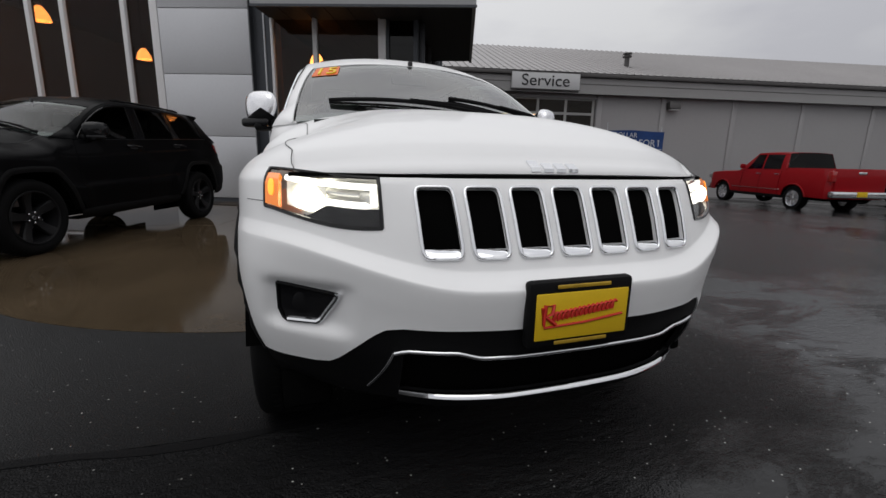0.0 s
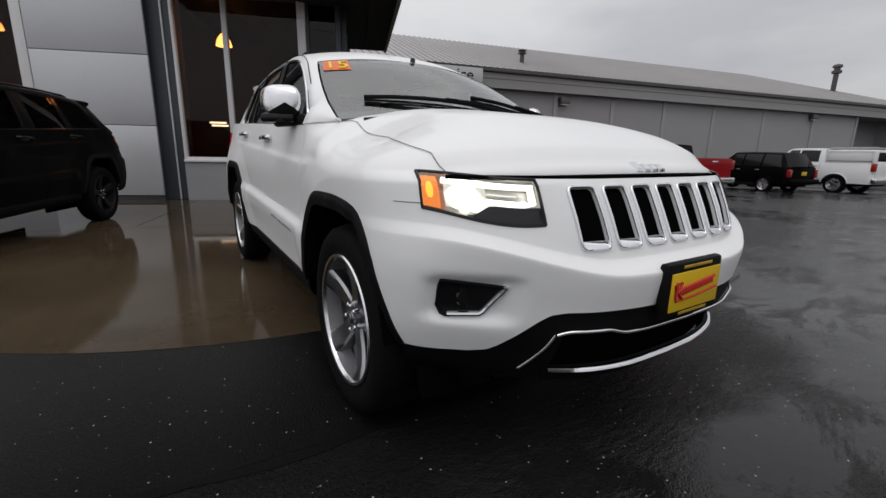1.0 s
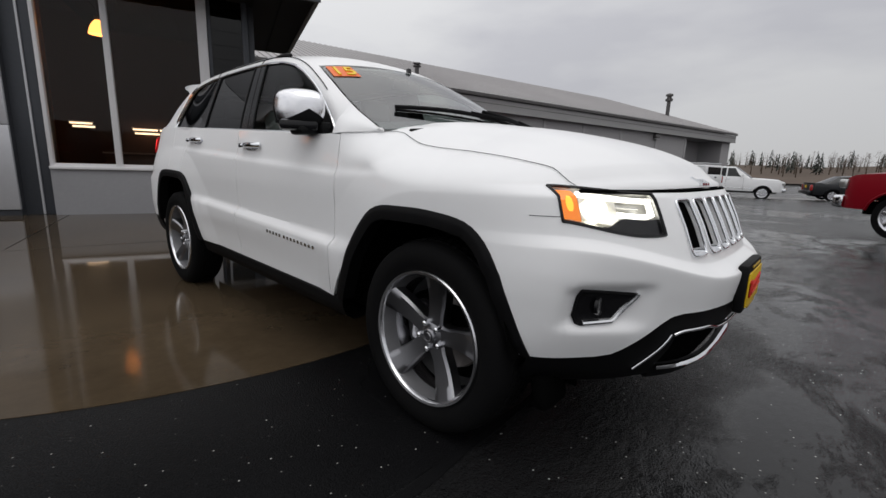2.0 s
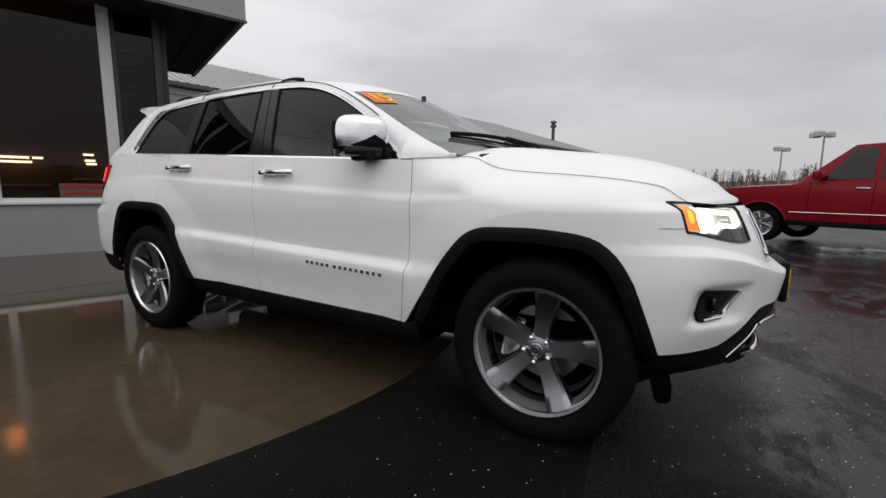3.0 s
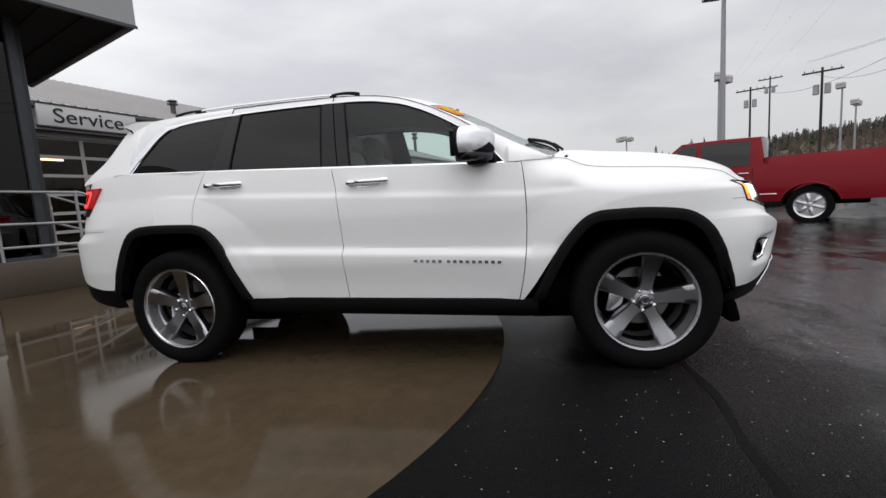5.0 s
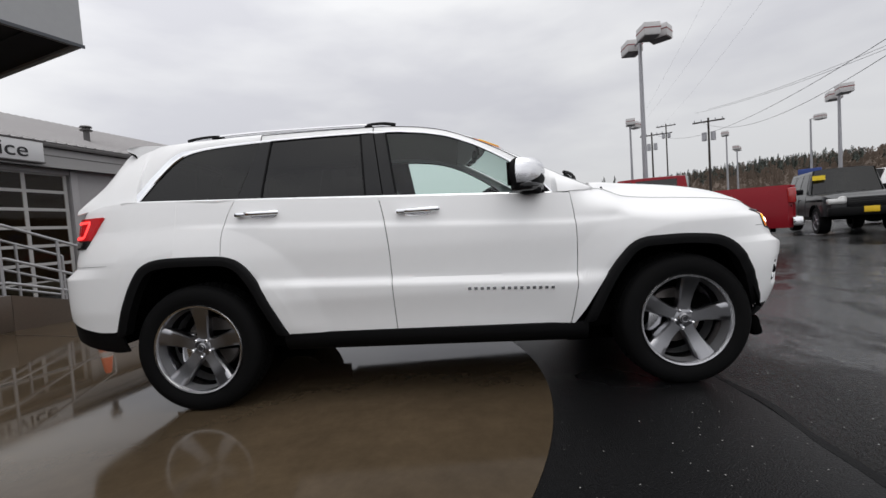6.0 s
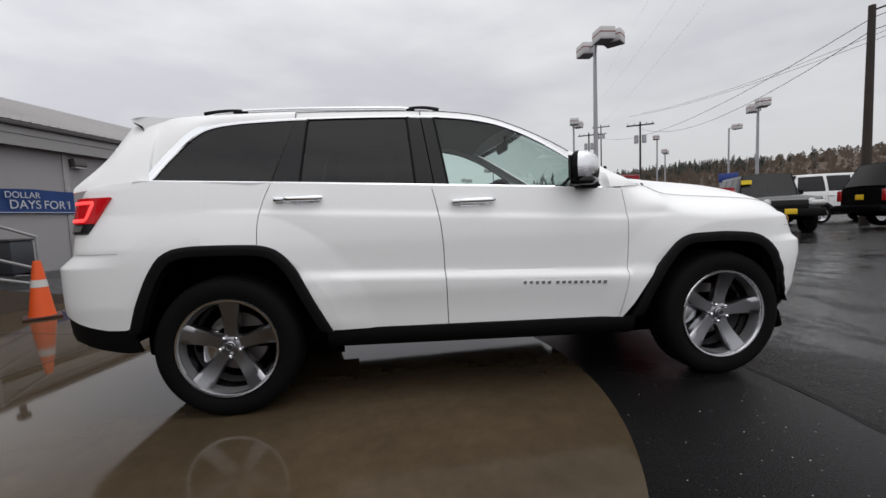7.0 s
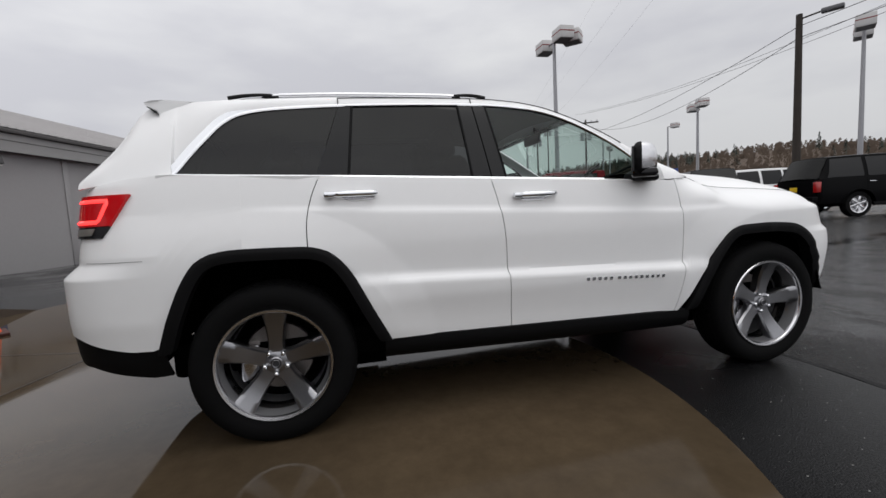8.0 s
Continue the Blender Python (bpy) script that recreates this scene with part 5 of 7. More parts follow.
def wet_ground(name, base, fine, puddle_lo, puddle_hi, r_wet, r_dry, bump, bscale, pscale, speck=0.0, dark=0.75, spec=0.5, spec_dry=None, graze=(0.6, 1.3), film=False, slant=(0.38, 0.86)):
    """Wet ground: grain, stains, and water standing in the hollows, which smooths the surface."""
    m = bpy.data.materials.new(name)
    m.use_nodes = True
    nt = m.node_tree
    b = nt.nodes["Principled BSDF"]
    n, l = nt.nodes.new, nt.links.new
    b.inputs["IOR"].default_value = 1.38
    b.inputs["Specular IOR Level"].default_value = spec
    co = n("ShaderNodeTexCoord")

    def noise_of(scale, detail, rough=0.55, dist=0.0, mapping=None):
        t = n("ShaderNodeTexNoise")
        t.inputs["Scale"].default_value, t.inputs["Detail"].default_value = scale, detail
        t.inputs["Roughness"].default_value, t.inputs["Distortion"].default_value = rough, dist
        if mapping:
            mp = n("ShaderNodeMapping")
            mp.inputs["Scale"].default_value = mapping
            mp.inputs["Rotation"].default_value = (0, 0, radians(-16))
            mp.inputs["Location"].default_value = (3.1, 1.7, 0.0)
            l(co.outputs["Object"], mp.inputs[0])
            l(mp.outputs[0], t.inputs["Vector"])
        else:
            l(co.outputs["Object"], t.inputs["Vector"])
        return t
    pud = noise_of(pscale, 4, 0.5, 0.4, (1.0, 0.45, 1.0))
    wet = n("ShaderNodeMapRange")
    wet.interpolation_type = "SMOOTHSTEP"
    wet.inputs["From Min"].default_value, wet.inputs["From Max"].default_value = puddle_lo, puddle_hi
    l(pud.outputs["Fac"], wet.inputs["Value"])
    wet_fac = wet.outputs[0]
    if film:
        # shallow sheet of water that stands in front of the apron and widens to the side
        sx_ = n("ShaderNodeSeparateXYZ")
        l(co.outputs["Object"], sx_.inputs[0])

        def ramp_of(src, a, b, lo=0.0, hi=1.0):
            r = n("ShaderNodeMapRange")
            r.interpolation_type = "SMOOTHSTEP"
            r.inputs["From Min"].default_value, r.inputs["From Max"].default_value = a, b
            r.inputs["To Min"].default_value, r.inputs["To Max"].default_value = lo, hi
            l(src, r.inputs["Value"])
            return r.outputs[0]

        def op(kind, a, b):
            r = n("ShaderNodeMath")
            r.operation = kind
            for sock, v in zip(r.inputs, (a, b)):
                if isinstance(v, float):
                    sock.default_value = v
                else:
                    l(v, sock)
            return r.outputs[0]
        edge_n = noise_of(1.1, 5, 0.6, 0.6)
        yy = op("SUBTRACT", sx_.outputs["Y"], ramp_of(sx_.outputs["X"], 1.1, 2.8, 0.0, 1.7))
        yy = op("ADD", yy, op("MULTIPLY", edge_n.outputs["Fac"], 1.1))
        body = op("MULTIPLY", ramp_of(yy, -1.45, -1.95), ramp_of(sx_.outputs["Y"], -9.5, -7.0))
        body = op("MULTIPLY", body, op("MULTIPLY", ramp_of(sx_.outputs["X"], -4.5, -2.6), ramp_of(sx_.outputs["X"], 11.0, 8.0)))
        wet_fac = op("MAXIMUM", wet_fac, op("MULTIPLY", body, 0.92))
        # the sheet is broken by the coarse stones that stand out of it
        stones = noise_of(1.7, 9, 0.72, 0.5, (0.8, 1.6, 1.0))
        wet_fac = op("MULTIPLY", wet_fac, ramp_of(stones.outputs["Fac"], 0.36, 0.52, 0.42, 1.0))
    grain, stain = noise_of(fine, 8, 0.7), noise_of(0.9, 6, 0.6)
    mg = n("ShaderNodeMapRange")
    mg.inputs["From Min"].default_value, mg.inputs["From Max"].default_value = 0.3, 0.7
    mg.inputs["To Min"].default_value, mg.inputs["To Max"].default_value = (0.6, 1.45) if speck else (0.85, 1.15)
    l(grain.outputs["Fac"], mg.inputs["Value"])
    ms = n("ShaderNodeMapRange")
    ms.inputs["From Min"].default_value, ms.inputs["From Max"].default_value = 0.3, 0.7
    ms.inputs["To Min"].default_value, ms.inputs["To Max"].default_value = dark, 1.2
    l(stain.outputs["Fac"], ms.inputs["Value"])
    k = n("ShaderNodeMath")
    k.operation = "MULTIPLY"
    l(mg.outputs[0], k.inputs[0])
    l(ms.outputs[0], k.inputs[1])
    sc = n("ShaderNodeVectorMath")
    sc.operation = "SCALE"
    sc.inputs[0].default_value = base
    l(k.outputs[0], sc.inputs["Scale"])
    col = sc.outputs[0]
    if speck:
        vo = n("ShaderNodeTexVoronoi")
        vo.inputs["Scale"].default_value = 32
        l(co.outputs["Object"], vo.inputs["Vector"])
        near = n("ShaderNodeMapRange")
        near.inputs["From Min"].default_value, near.inputs["From Max"].default_value = 0.13, 0.07
        l(vo.outputs["Distance"], near.inputs["Value"])
        sep = n("ShaderNodeSeparateColor")
        l(vo.outputs["Color"], sep.inputs[0])
        rare = n("ShaderNodeMapRange")
        rare.inputs["From Min"].default_value, rare.inputs["From Max"].default_value = 0.62, 0.95
        l(sep.outputs["Red"], rare.inputs["Value"])
        both_ = n("ShaderNodeMath")
        both_.operation = "MULTIPLY"
        l(near.outputs[0], both_.inputs[0])
        l(rare.outputs[0], both_.inputs[1])
        mixc = n("ShaderNodeMix")
        mixc.data_type = "RGBA"
        l(both_.outputs[0], mixc.inputs["Factor"])
        l(col, mixc.inputs["A"])
        mixc.inputs["B"].default_value = (speck, speck, speck * 0.95, 1)
        col = mixc.outputs["Result"]
    l(col, b.inputs["Base Color"])
    ro = n("ShaderNodeMapRange")
    ro.inputs["To Min"].default_value, ro.inputs["To Max"].default_value = r_dry, r_wet
    l(wet_fac, ro.inputs["Value"])
    l(ro.outputs[0], b.inputs["Roughness"])
    sp = n("ShaderNodeMapRange")
    sp.inputs["To Min"].default_value, sp.inputs["To Max"].default_value = (spec if spec_dry is None else spec_dry), spec
    l(wet_fac, sp.inputs["Value"])
    lw = n("ShaderNodeLayerWeight")
    lw.inputs["Blend"].default_value = 0.5
    gz = n("ShaderNodeMapRange")
    gz.interpolation_type = "SMOOTHSTEP"
    gz.inputs["From Min"].default_value, gz.inputs["From Max"].default_value = slant
    gz.inputs["To Min"].default_value, gz.inputs["To Max"].default_value = graze
    l(lw.outputs["Facing"], gz.inputs["Value"])
    gm = n("ShaderNodeMath")
    gm.operation = "MULTIPLY"
    gm.use_clamp = True
    l(sp.outputs[0], gm.inputs[0])
    l(gz.outputs[0], gm.inputs[1])
    if film:
        # standing water mirrors as water does, the stones between as rough asphalt
        sp.inputs["To Max"].default_value = sp.inputs["To Min"].default_value
        mirror = n("ShaderNodeMapRange")
        mirror.inputs["To Max"].default_value = spec
        l(wet_fac, mirror.inputs["Value"])
        l(gm.outputs[0], mirror.inputs["To Min"])
        l(mirror.outputs[0], b.inputs["Specular IOR Level"])
    else:
        l(gm.outputs[0], b.inputs["Specular IOR Level"])
    inv = n("ShaderNodeMapRange")
    inv.inputs["To Min"].default_value, inv.inputs["To Max"].default_value = bump, bump * (0.09 if film else 0.06)
    l(wet_fac, inv.inputs["Value"])
    hg = noise_of(bscale, 3, 0.6)
    height = hg.outputs["Fac"]
    if speck:
        st_ = n("ShaderNodeTexVoronoi")
        st_.inputs["Scale"].default_value = 150
        l(co.outputs["Object"], st_.inputs["Vector"])
        sm = n("ShaderNodeMath")
        sm.operation = "SUBTRACT"
        l(hg.outputs["Fac"], sm.inputs[0])
        l(st_.outputs["Distance"], sm.inputs[1])
        height = sm.outputs[0]
    if film:
        rip = noise_of(13.0, 3, 0.5, 0.3, (1.0, 2.2, 1.0))
        height = op("ADD", height, op("MULTIPLY", rip.outputs["Fac"], 4.0))
    bp = n("ShaderNodeBump")
    bp.inputs["Distance"].default_value = 0.01
    l(inv.outputs[0], bp.inputs["Strength"])
    l(height, bp.inputs["Height"])
    l(bp.outputs[0], b.inputs["Normal"])
    return m


ASPHALT = wet_ground("wet_asphalt", (0.012, 0.012, 0.0125), 70, 0.50, 0.60, 0.06, 0.26, 0.80, 60, 0.30, speck=0.55, spec=0.5, spec_dry=0.34, graze=(0.12, 1.7), film=True, slant=(0.40, 0.87))
CONCRETE = wet_ground("wet_concrete", (0.069, 0.050, 0.031), 9, 0.35, 0.55, 0.03, 0.10, 0.03, 40, 0.6, dark=0.72, spec=0.36, spec_dry=0.26)
TAR = wet_ground("tar_joint", (0.007, 0.007, 0.0075), 60, 0.45, 0.6, 0.3, 0.45, 0.4, 120, 1.0, spec=0.16, graze=(0.2, 1.2))
PATCH = wet_ground("newer_wet_asphalt", (0.006, 0.006, 0.0065), 90, 0.55, 0.72, 0.12, 0.34, 0.28, 60, 0.5, speck=0.45, spec=0.36, spec_dry=0.18, graze=(0.3, 3.2))

def ground_z(x, y):
    """The car park is level round the apron and falls away gently beyond it."""
    k = sstep(6.0, 13.0, math.hypot(x + 1, y - 2))
    return k * max(-0.6, min(0.4, -0.0106 * x - (0.0243 if y > 0 else 0.015) * y))


edges = [-900, -300, -120, -60] + [float(v) for v in range(-40, 61, 2)] + [80, 120, 300, 900]
rows = [[(x, y, ground_z(x, y)) for y in edges] for x in edges]
vs, fs = sheet(rows, lambda p: (0, 0, 1), 0.3)
tagged(put_mesh("ground", vs, fs, ASPHALT, smooth=True), "wet dark asphalt car park with shallow puddles", "ground", kind="structure")

FACE = Matrix.Translation((-0.35, 6.94, 0)) @ Matrix.Rotation(radians(-21.3), 4, "Z")      # x along the show-room front, -y towards the car park
SERV = Matrix.Translation((8.5, 15.58, 0)) @ Matrix.Rotation(radians(-12), 4, "Z")    # x along the service wing

# concrete apron with a rounded end, laid a few millimetres over the asphalt
CX, CY, CR = -0.55, 2.44, 3.1
outline = []
for i in range(61):
    a = radians(lerp(203, 337, i / 60))
    outline.append((CX + CR * 1.0 * math.cos(a), CY + CR * math.sin(a)))
far_l = FACE @ Vector((-9, -0.02, 0))
far_r = FACE @ Vector((6.0, -0.02, 0))
edge_l = [(-3.9, 1.75), (-7.5, 4.2)]
edge_r = [(3.2, 2.6), (5.4, 4.2)]
poly = list(reversed(edge_l)) + outline + edge_r + [(far_r.x, far_r.y), (far_l.x, far_l.y)]
bm = bmesh.new()
top = [bm.verts.new((x, y, 0.005)) for x, y in poly]
low_ = [bm.verts.new((x, y, -0.02)) for x, y in poly]
bm.faces.new(top)
for i in range(len(poly)):
    j = (i + 1) % len(poly)
    bm.faces.new((top[i], low_[i], low_[j], top[j]))
bmesh.ops.recalc_face_normals(bm, faces=bm.faces)
apron = part("pavement", bm, CONCRETE)
tagged(apron, "smooth brown wet concrete apron with a rounded edge", "pavement", kind="structure")
JOINT = material("concrete_joint", (0.02, 0.018, 0.016), 0.35, var=0.3, scale=10)
for a, b in (((-4.3, 4.4), (3.9, 2.6)), ((-1.9, 4.0), (-1.0, 7.1)), ((1.2, 3.3), (2.0, 5.9))):
    d = (Vector((*b, 0)) - Vector((*a, 0)))
    q = d.normalized().cross(Vector((0, 0, 1))) * 0.005
    pts = [Vector((*a, 0.0085)) - q, Vector((*b, 0.0085)) - q, Vector((*b, 0.0085)) + q, Vector((*a, 0.0085)) + q]
    put_mesh("expansion_joint", pts, [(0, 1, 2, 3)], JOINT, apron)
# sealed joint across the asphalt in front of the apron
rows = []
for i in range(60):
    x = lerp(-5.5, 0.7, i / 59)
    y = -1.62 + 0.06 * math.sin(x * 1.7) + 0.04 * noise.noise(Vector((x * 2.1, 0, 0))) + (0.25 * (x + 2.2) ** 2 * 0.12 if x < -2.2 else 0)
    w = 0.022 + 0.014 * noise.noise(Vector((x * 5, 3, 0)))
    rows.append([(x, y - w, 0.003), (x, y + w, 0.003)])
vs, fs = sheet(rows, lambda p: (0, 0, 1), 0.004)
tagged(put_mesh("tar_joint", vs, fs, TAR), "black tar-sealed joint in the asphalt", "pavement", kind="structure")
# newer asphalt between the joint and the apron
rows = []
for i in range(60):
    x = lerp(-5.5, 0.7, i / 59)
    y = -1.60 + 0.06 * math.sin(x * 1.7) + (0.25 * (x + 2.2) ** 2 * 0.12 if x < -2.2 else 0)
    t = max(0.0, 1 - ((x - CX) / (CR * 1.02)) ** 2)
    y2 = CY - CR * math.sqrt(t) + 0.02 if t > 0 else 2.4
    rows.append([(x, lerp(y, max(y2, y + 0.1), k / 6), 0.002) for k in range(7)])
vs, fs = sheet(rows, lambda p: (0, 0, 1), 0.003)
tagged(put_mesh("road", vs, fs, PATCH), "newer blacker wet asphalt strip beside the apron", "pavement", kind="structure")

# ---- show room ----
PANEL = material("grey_metal_cladding", (0.56, 0.565, 0.59), 0.42, metal=0.2, var=0.06, scale=3, rvar=0.08)
DARKCL = material("dark_grey_cladding", (0.060, 0.065, 0.075), 0.45, metal=0.2, var=0.1, scale=3)
FASCIA = material("grey_fascia", (0.34, 0.345, 0.355), 0.5, var=0.06, scale=2)
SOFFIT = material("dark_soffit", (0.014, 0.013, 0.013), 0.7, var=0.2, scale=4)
FRAME = material("pale_aluminium_frame", (0.74, 0.73, 0.74), 0.45, var=0.05, scale=8)
SILL = material("pale_grey_render", (0.32, 0.32, 0.335), 0.75, var=0.08, scale=4, bump=0.1, bscale=90)
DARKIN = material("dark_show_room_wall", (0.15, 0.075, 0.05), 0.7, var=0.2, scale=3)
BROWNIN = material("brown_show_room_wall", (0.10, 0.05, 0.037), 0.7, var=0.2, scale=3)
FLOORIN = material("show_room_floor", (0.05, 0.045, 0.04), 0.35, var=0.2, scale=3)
PANE = glass("dark_window_glass", (0.66, 0.58, 0.53), 1.32)
DUSK = glass("deep_tinted_entrance_glass", (0.10, 0.075, 0.07), 1.42)
WARM = material("lit_amber_glass_shade", (0.9, 0.6, 0.3), 0.3, emit=(1.0, 0.42, 0.11), power=8)
WARMHOT = material("lit_warm_bulb", (1, 0.8, 0.5), 0.3, emit=(1.0, 0.62, 0.25), power=12)
TUBELIT = material("lit_fluorescent_tube", (1, 1, 0.9), 0.3, emit=(1.0, 0.86, 0.62), power=5)
PIPE = material("grey_painted_steel", (0.36, 0.36, 0.37), 0.4, metal=0.3, var=0.08, scale=12)
RAMP = material("wet_brown_concrete", (0.075, 0.058, 0.045), 0.35, var=0.2, scale=5, bump=0.2, bscale=60)


def placed(ob, m):
    ob.matrix_basis = m
    return ob


def struct(ob, label, category="wall"):
    return tagged(ob, label, category, kind="structure")


H = 5.8
# pier of metal panels, each a cassette with shadow joints
pier = placed(block("wall_pier", (-3.26, 0.06, 0.0), (-1.30, 0.5, H), DARKCL), FACE)
struct(pier, "wall of large flat grey metal cladding panels")
for z0, z1 in ((0.10, 1.462), (1.474, 2.772), (2.784, 4.09), (4.102, H)):
    block("cladding_panel", (-3.26, 0.0, z0), (-1.30, 0.06, z1), PANEL, pier, "", 0.006)
block("base_strip", (-3.26, 0.02, 0.0), (-1.30, 0.06, 0.09), DARKCL, pier)
rev = placed(block("wall_reveal", (-1.30, 0.20, 0.0), (-0.86, 0.5, H), DARKCL), FACE)
struct(rev, "dark grey recessed cladding beside the windows")
block("reveal_trim", (-1.07, 0.17, 0.0), (-1.04, 0.20, H), PANEL, rev)
# window wall between reveal and end column, and again beyond the pier
sillw = placed(block("wall_sill", (-0.86, 0.02, 0.0), (1.64, 0.32, 0.78), SILL), FACE)
struct(sillw, "low pale grey rendered wall under the windows")
block("sill_cap", (-0.86, -0.02, 0.78), (1.64, 0.34, 0.83), FRAME, sillw, "", 0.006)
sill2 = placed(block("wall_sill_2", (-10.0, 0.02, 0.0), (-3.26, 0.32, 0.78), SILL), FACE)
struct(sill2, "low pale grey rendered wall under the windows")


def window_bay(nm, x0, x1, z0, z1, posts, y=0.10, bars=FRAME, panes=PANE):
    w = placed(thing(nm, "tall dark glazed window with pale aluminium frames", "window", kind="structure"), FACE)
    for x, wd in posts:
        block("mullion", (x - wd / 2, y - 0.07, z0), (x + wd / 2, y + 0.07, z1), bars, w, "", 0.008)
    block("window_rail", (x0, y - 0.05, z0), (x1, y + 0.05, z0 + 0.05), bars, w)
    xs = [x0] + [p[0] for p in posts] + [x1]
    for a, b in zip(xs, xs[1:]):
        if b - a > 0.1:
            p = block("pane", (a, y + 0.01, z0), (b, y + 0.022, z1), panes, w)
            p.visible_shadow = False
    return w


window_bay("window_1", -0.86, 1.64, 0.83, H, ((-0.83, 0.06), (0.10, 0.095), (1.545, 0.16)))
window_bay("window_2", -10.0, -3.26, 0.83, H, ((-3.38, 0.17), (-4.06, 0.10), (-5.42, 0.10), (-6.2, 0.10), (-7.6, 0.10), (-9.0, 0.10)))
# recessed entrance between the end column and the corner post
ent = window_bay("window_3", 1.64, 2.33, 0.5, H, ((1.66, 0.06), (2.26, 0.10)), 0.14, DARKCL, DUSK)
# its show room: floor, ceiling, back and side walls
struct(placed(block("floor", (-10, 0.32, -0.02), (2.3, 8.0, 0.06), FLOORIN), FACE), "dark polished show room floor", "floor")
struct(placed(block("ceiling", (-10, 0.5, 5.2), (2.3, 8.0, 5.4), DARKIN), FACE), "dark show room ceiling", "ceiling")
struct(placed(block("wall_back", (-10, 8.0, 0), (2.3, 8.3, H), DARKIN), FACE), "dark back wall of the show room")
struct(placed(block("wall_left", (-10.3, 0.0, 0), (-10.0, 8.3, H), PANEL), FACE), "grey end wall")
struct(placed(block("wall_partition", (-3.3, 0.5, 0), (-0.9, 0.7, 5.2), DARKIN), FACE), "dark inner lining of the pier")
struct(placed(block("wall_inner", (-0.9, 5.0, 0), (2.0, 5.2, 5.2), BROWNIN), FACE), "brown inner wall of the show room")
sidew = window_bay("window_4", 0, 7.8, 0.5, H, tuple((x, 0.10) for x in (0.1, 2.0, 3.9, 5.8, 7.7)), 0.0, DARKCL, DUSK)
sidew.matrix_basis = FACE @ Matrix.Translation((2.36, 0.25, 0)) @ Matrix.Rotation(radians(90), 4, "Z")
struct(placed(block("roof", (-10.3, -0.0, H), (2.4, 8.3, H + 0.3), FASCIA), FACE), "flat grey roof of the show room", "roof")
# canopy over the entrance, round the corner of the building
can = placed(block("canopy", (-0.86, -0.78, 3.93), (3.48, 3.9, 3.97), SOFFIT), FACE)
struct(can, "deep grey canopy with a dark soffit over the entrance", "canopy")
block("canopy_fascia", (-0.86, -0.82, 3.89), (3.50, -0.75, 5.0), FASCIA, can, "grey metal fascia")
block("canopy_end", (3.43, -0.75, 3.89), (3.50, 3.9, 5.0), FASCIA, can, "grey metal fascia")
block("canopy_top", (-0.86, -0.75, 4.94), (3.43, 3.9, 5.0), FASCIA, can)
block("canopy_edge", (-0.86, -0.835, 3.875), (3.515, -0.82, 3.92), DARKCL, can)
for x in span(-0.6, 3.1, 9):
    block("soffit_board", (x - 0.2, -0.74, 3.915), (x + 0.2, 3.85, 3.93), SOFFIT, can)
# lamps hanging in the windows: bell of glass on a rod
def pendant(x, y, z, size=1.0):
    p = thing("pendant_lamp", "lit amber glass bell lamp hanging in the window", "lamp", FACE @ Matrix.Translation((x, y, z)), "lamps in the show room")
    prof = [(0.035, 0.16), (0.07, 0.13), (0.12, 0.06), (0.155, -0.02), (0.175, -0.10), (0.178, -0.12), (0.165, -0.12), (0.145, -0.02), (0.11, 0.05), (0.06, 0.115)]
    vs, fs = lathe([(r * size, h * size) for r, h in prof], 32, "z")
    put_mesh("shade", vs, fs, WARM, p, "glowing ribbed glass", True)
    vs, fs = lathe([(0.0, 0.26 * size), (0.06 * size, 0.25 * size), (0.065 * size, 0.19 * size), (0.04 * size, 0.15 * size), (0, 0.15 * size)], 16, "z")
    put_mesh("socket", vs, fs, DARKCL, p)
    vs, fs = lathe([(0.0, 0.06), (0.045, 0.03), (0.05, -0.02), (0.03, -0.06), (0.0, -0.07)], 16, "z")
    put_mesh("bulb", vs, fs, WARMHOT, p, "", True)
    bar("rod", [(0, 0, 0.25 * size), (0, 0, 5.2 - z)], 0.012, DARKCL, p)
    return p


for x, y, z, s in ((-0.15, 0.9, 3.30, 0.9), (-6.79, 0.95, 4.24, 1.2), (-4.33, 0.92, 3.36, 0.9), (-8.6, 1.2, 3.9, 1.0)):
    pendant(x, y, z, s)
for x, y, z, w in ((-0.12, 4.7, 1.72, 0.55), (-0.08, 4.7, 1.62, 0.55), (0.30, 4.7, 1.72, 0.18), (1.22, 4.7, 1.84, 0.2), (1.24, 4.7, 1.70, 0.2), (1.26, 4.7, 1.62, 0.2), (-1.45, 4.6, 1.80, 0.45), (-1.40, 4.6, 1.72, 0.45)):
    t = thing("strip_light", "lit fluorescent strip inside the show room", "lamp", FACE @ Matrix.Translation((x, y, z)), "strip lights")
    bar("light_tube", [(-w / 2, 0, 0), (w / 2, 0, 0)], 0.022, TUBELIT, t)
    box("housing", (0, 0.0, 0.045), (w + 0.05, 0.08, 0.03), FRAME, t, "", 0.005)
SIGNRED = material("red_window_decal", (0.30, 0.02, 0.015), 0.5, var=0.1)
DECAL = material("brown_window_decal", (0.13, 0.09, 0.075), 0.5, var=0.15)
dec = placed(block("window_decal", (0.80, 0.092, 0.885), (1.43, 0.106, 1.11), DECAL), FACE)
tagged(dec, "brown and red notice stuck low on the window", "sign")
block("decal_bar", (0.83, 0.086, 1.03), (1.40, 0.0915, 1.09), SIGNRED, dec, "red lettering as a plain bar")
block("decal_bar", (0.86, 0.086, 0.93), (1.36, 0.0915, 0.97), SIGNRED, dec)
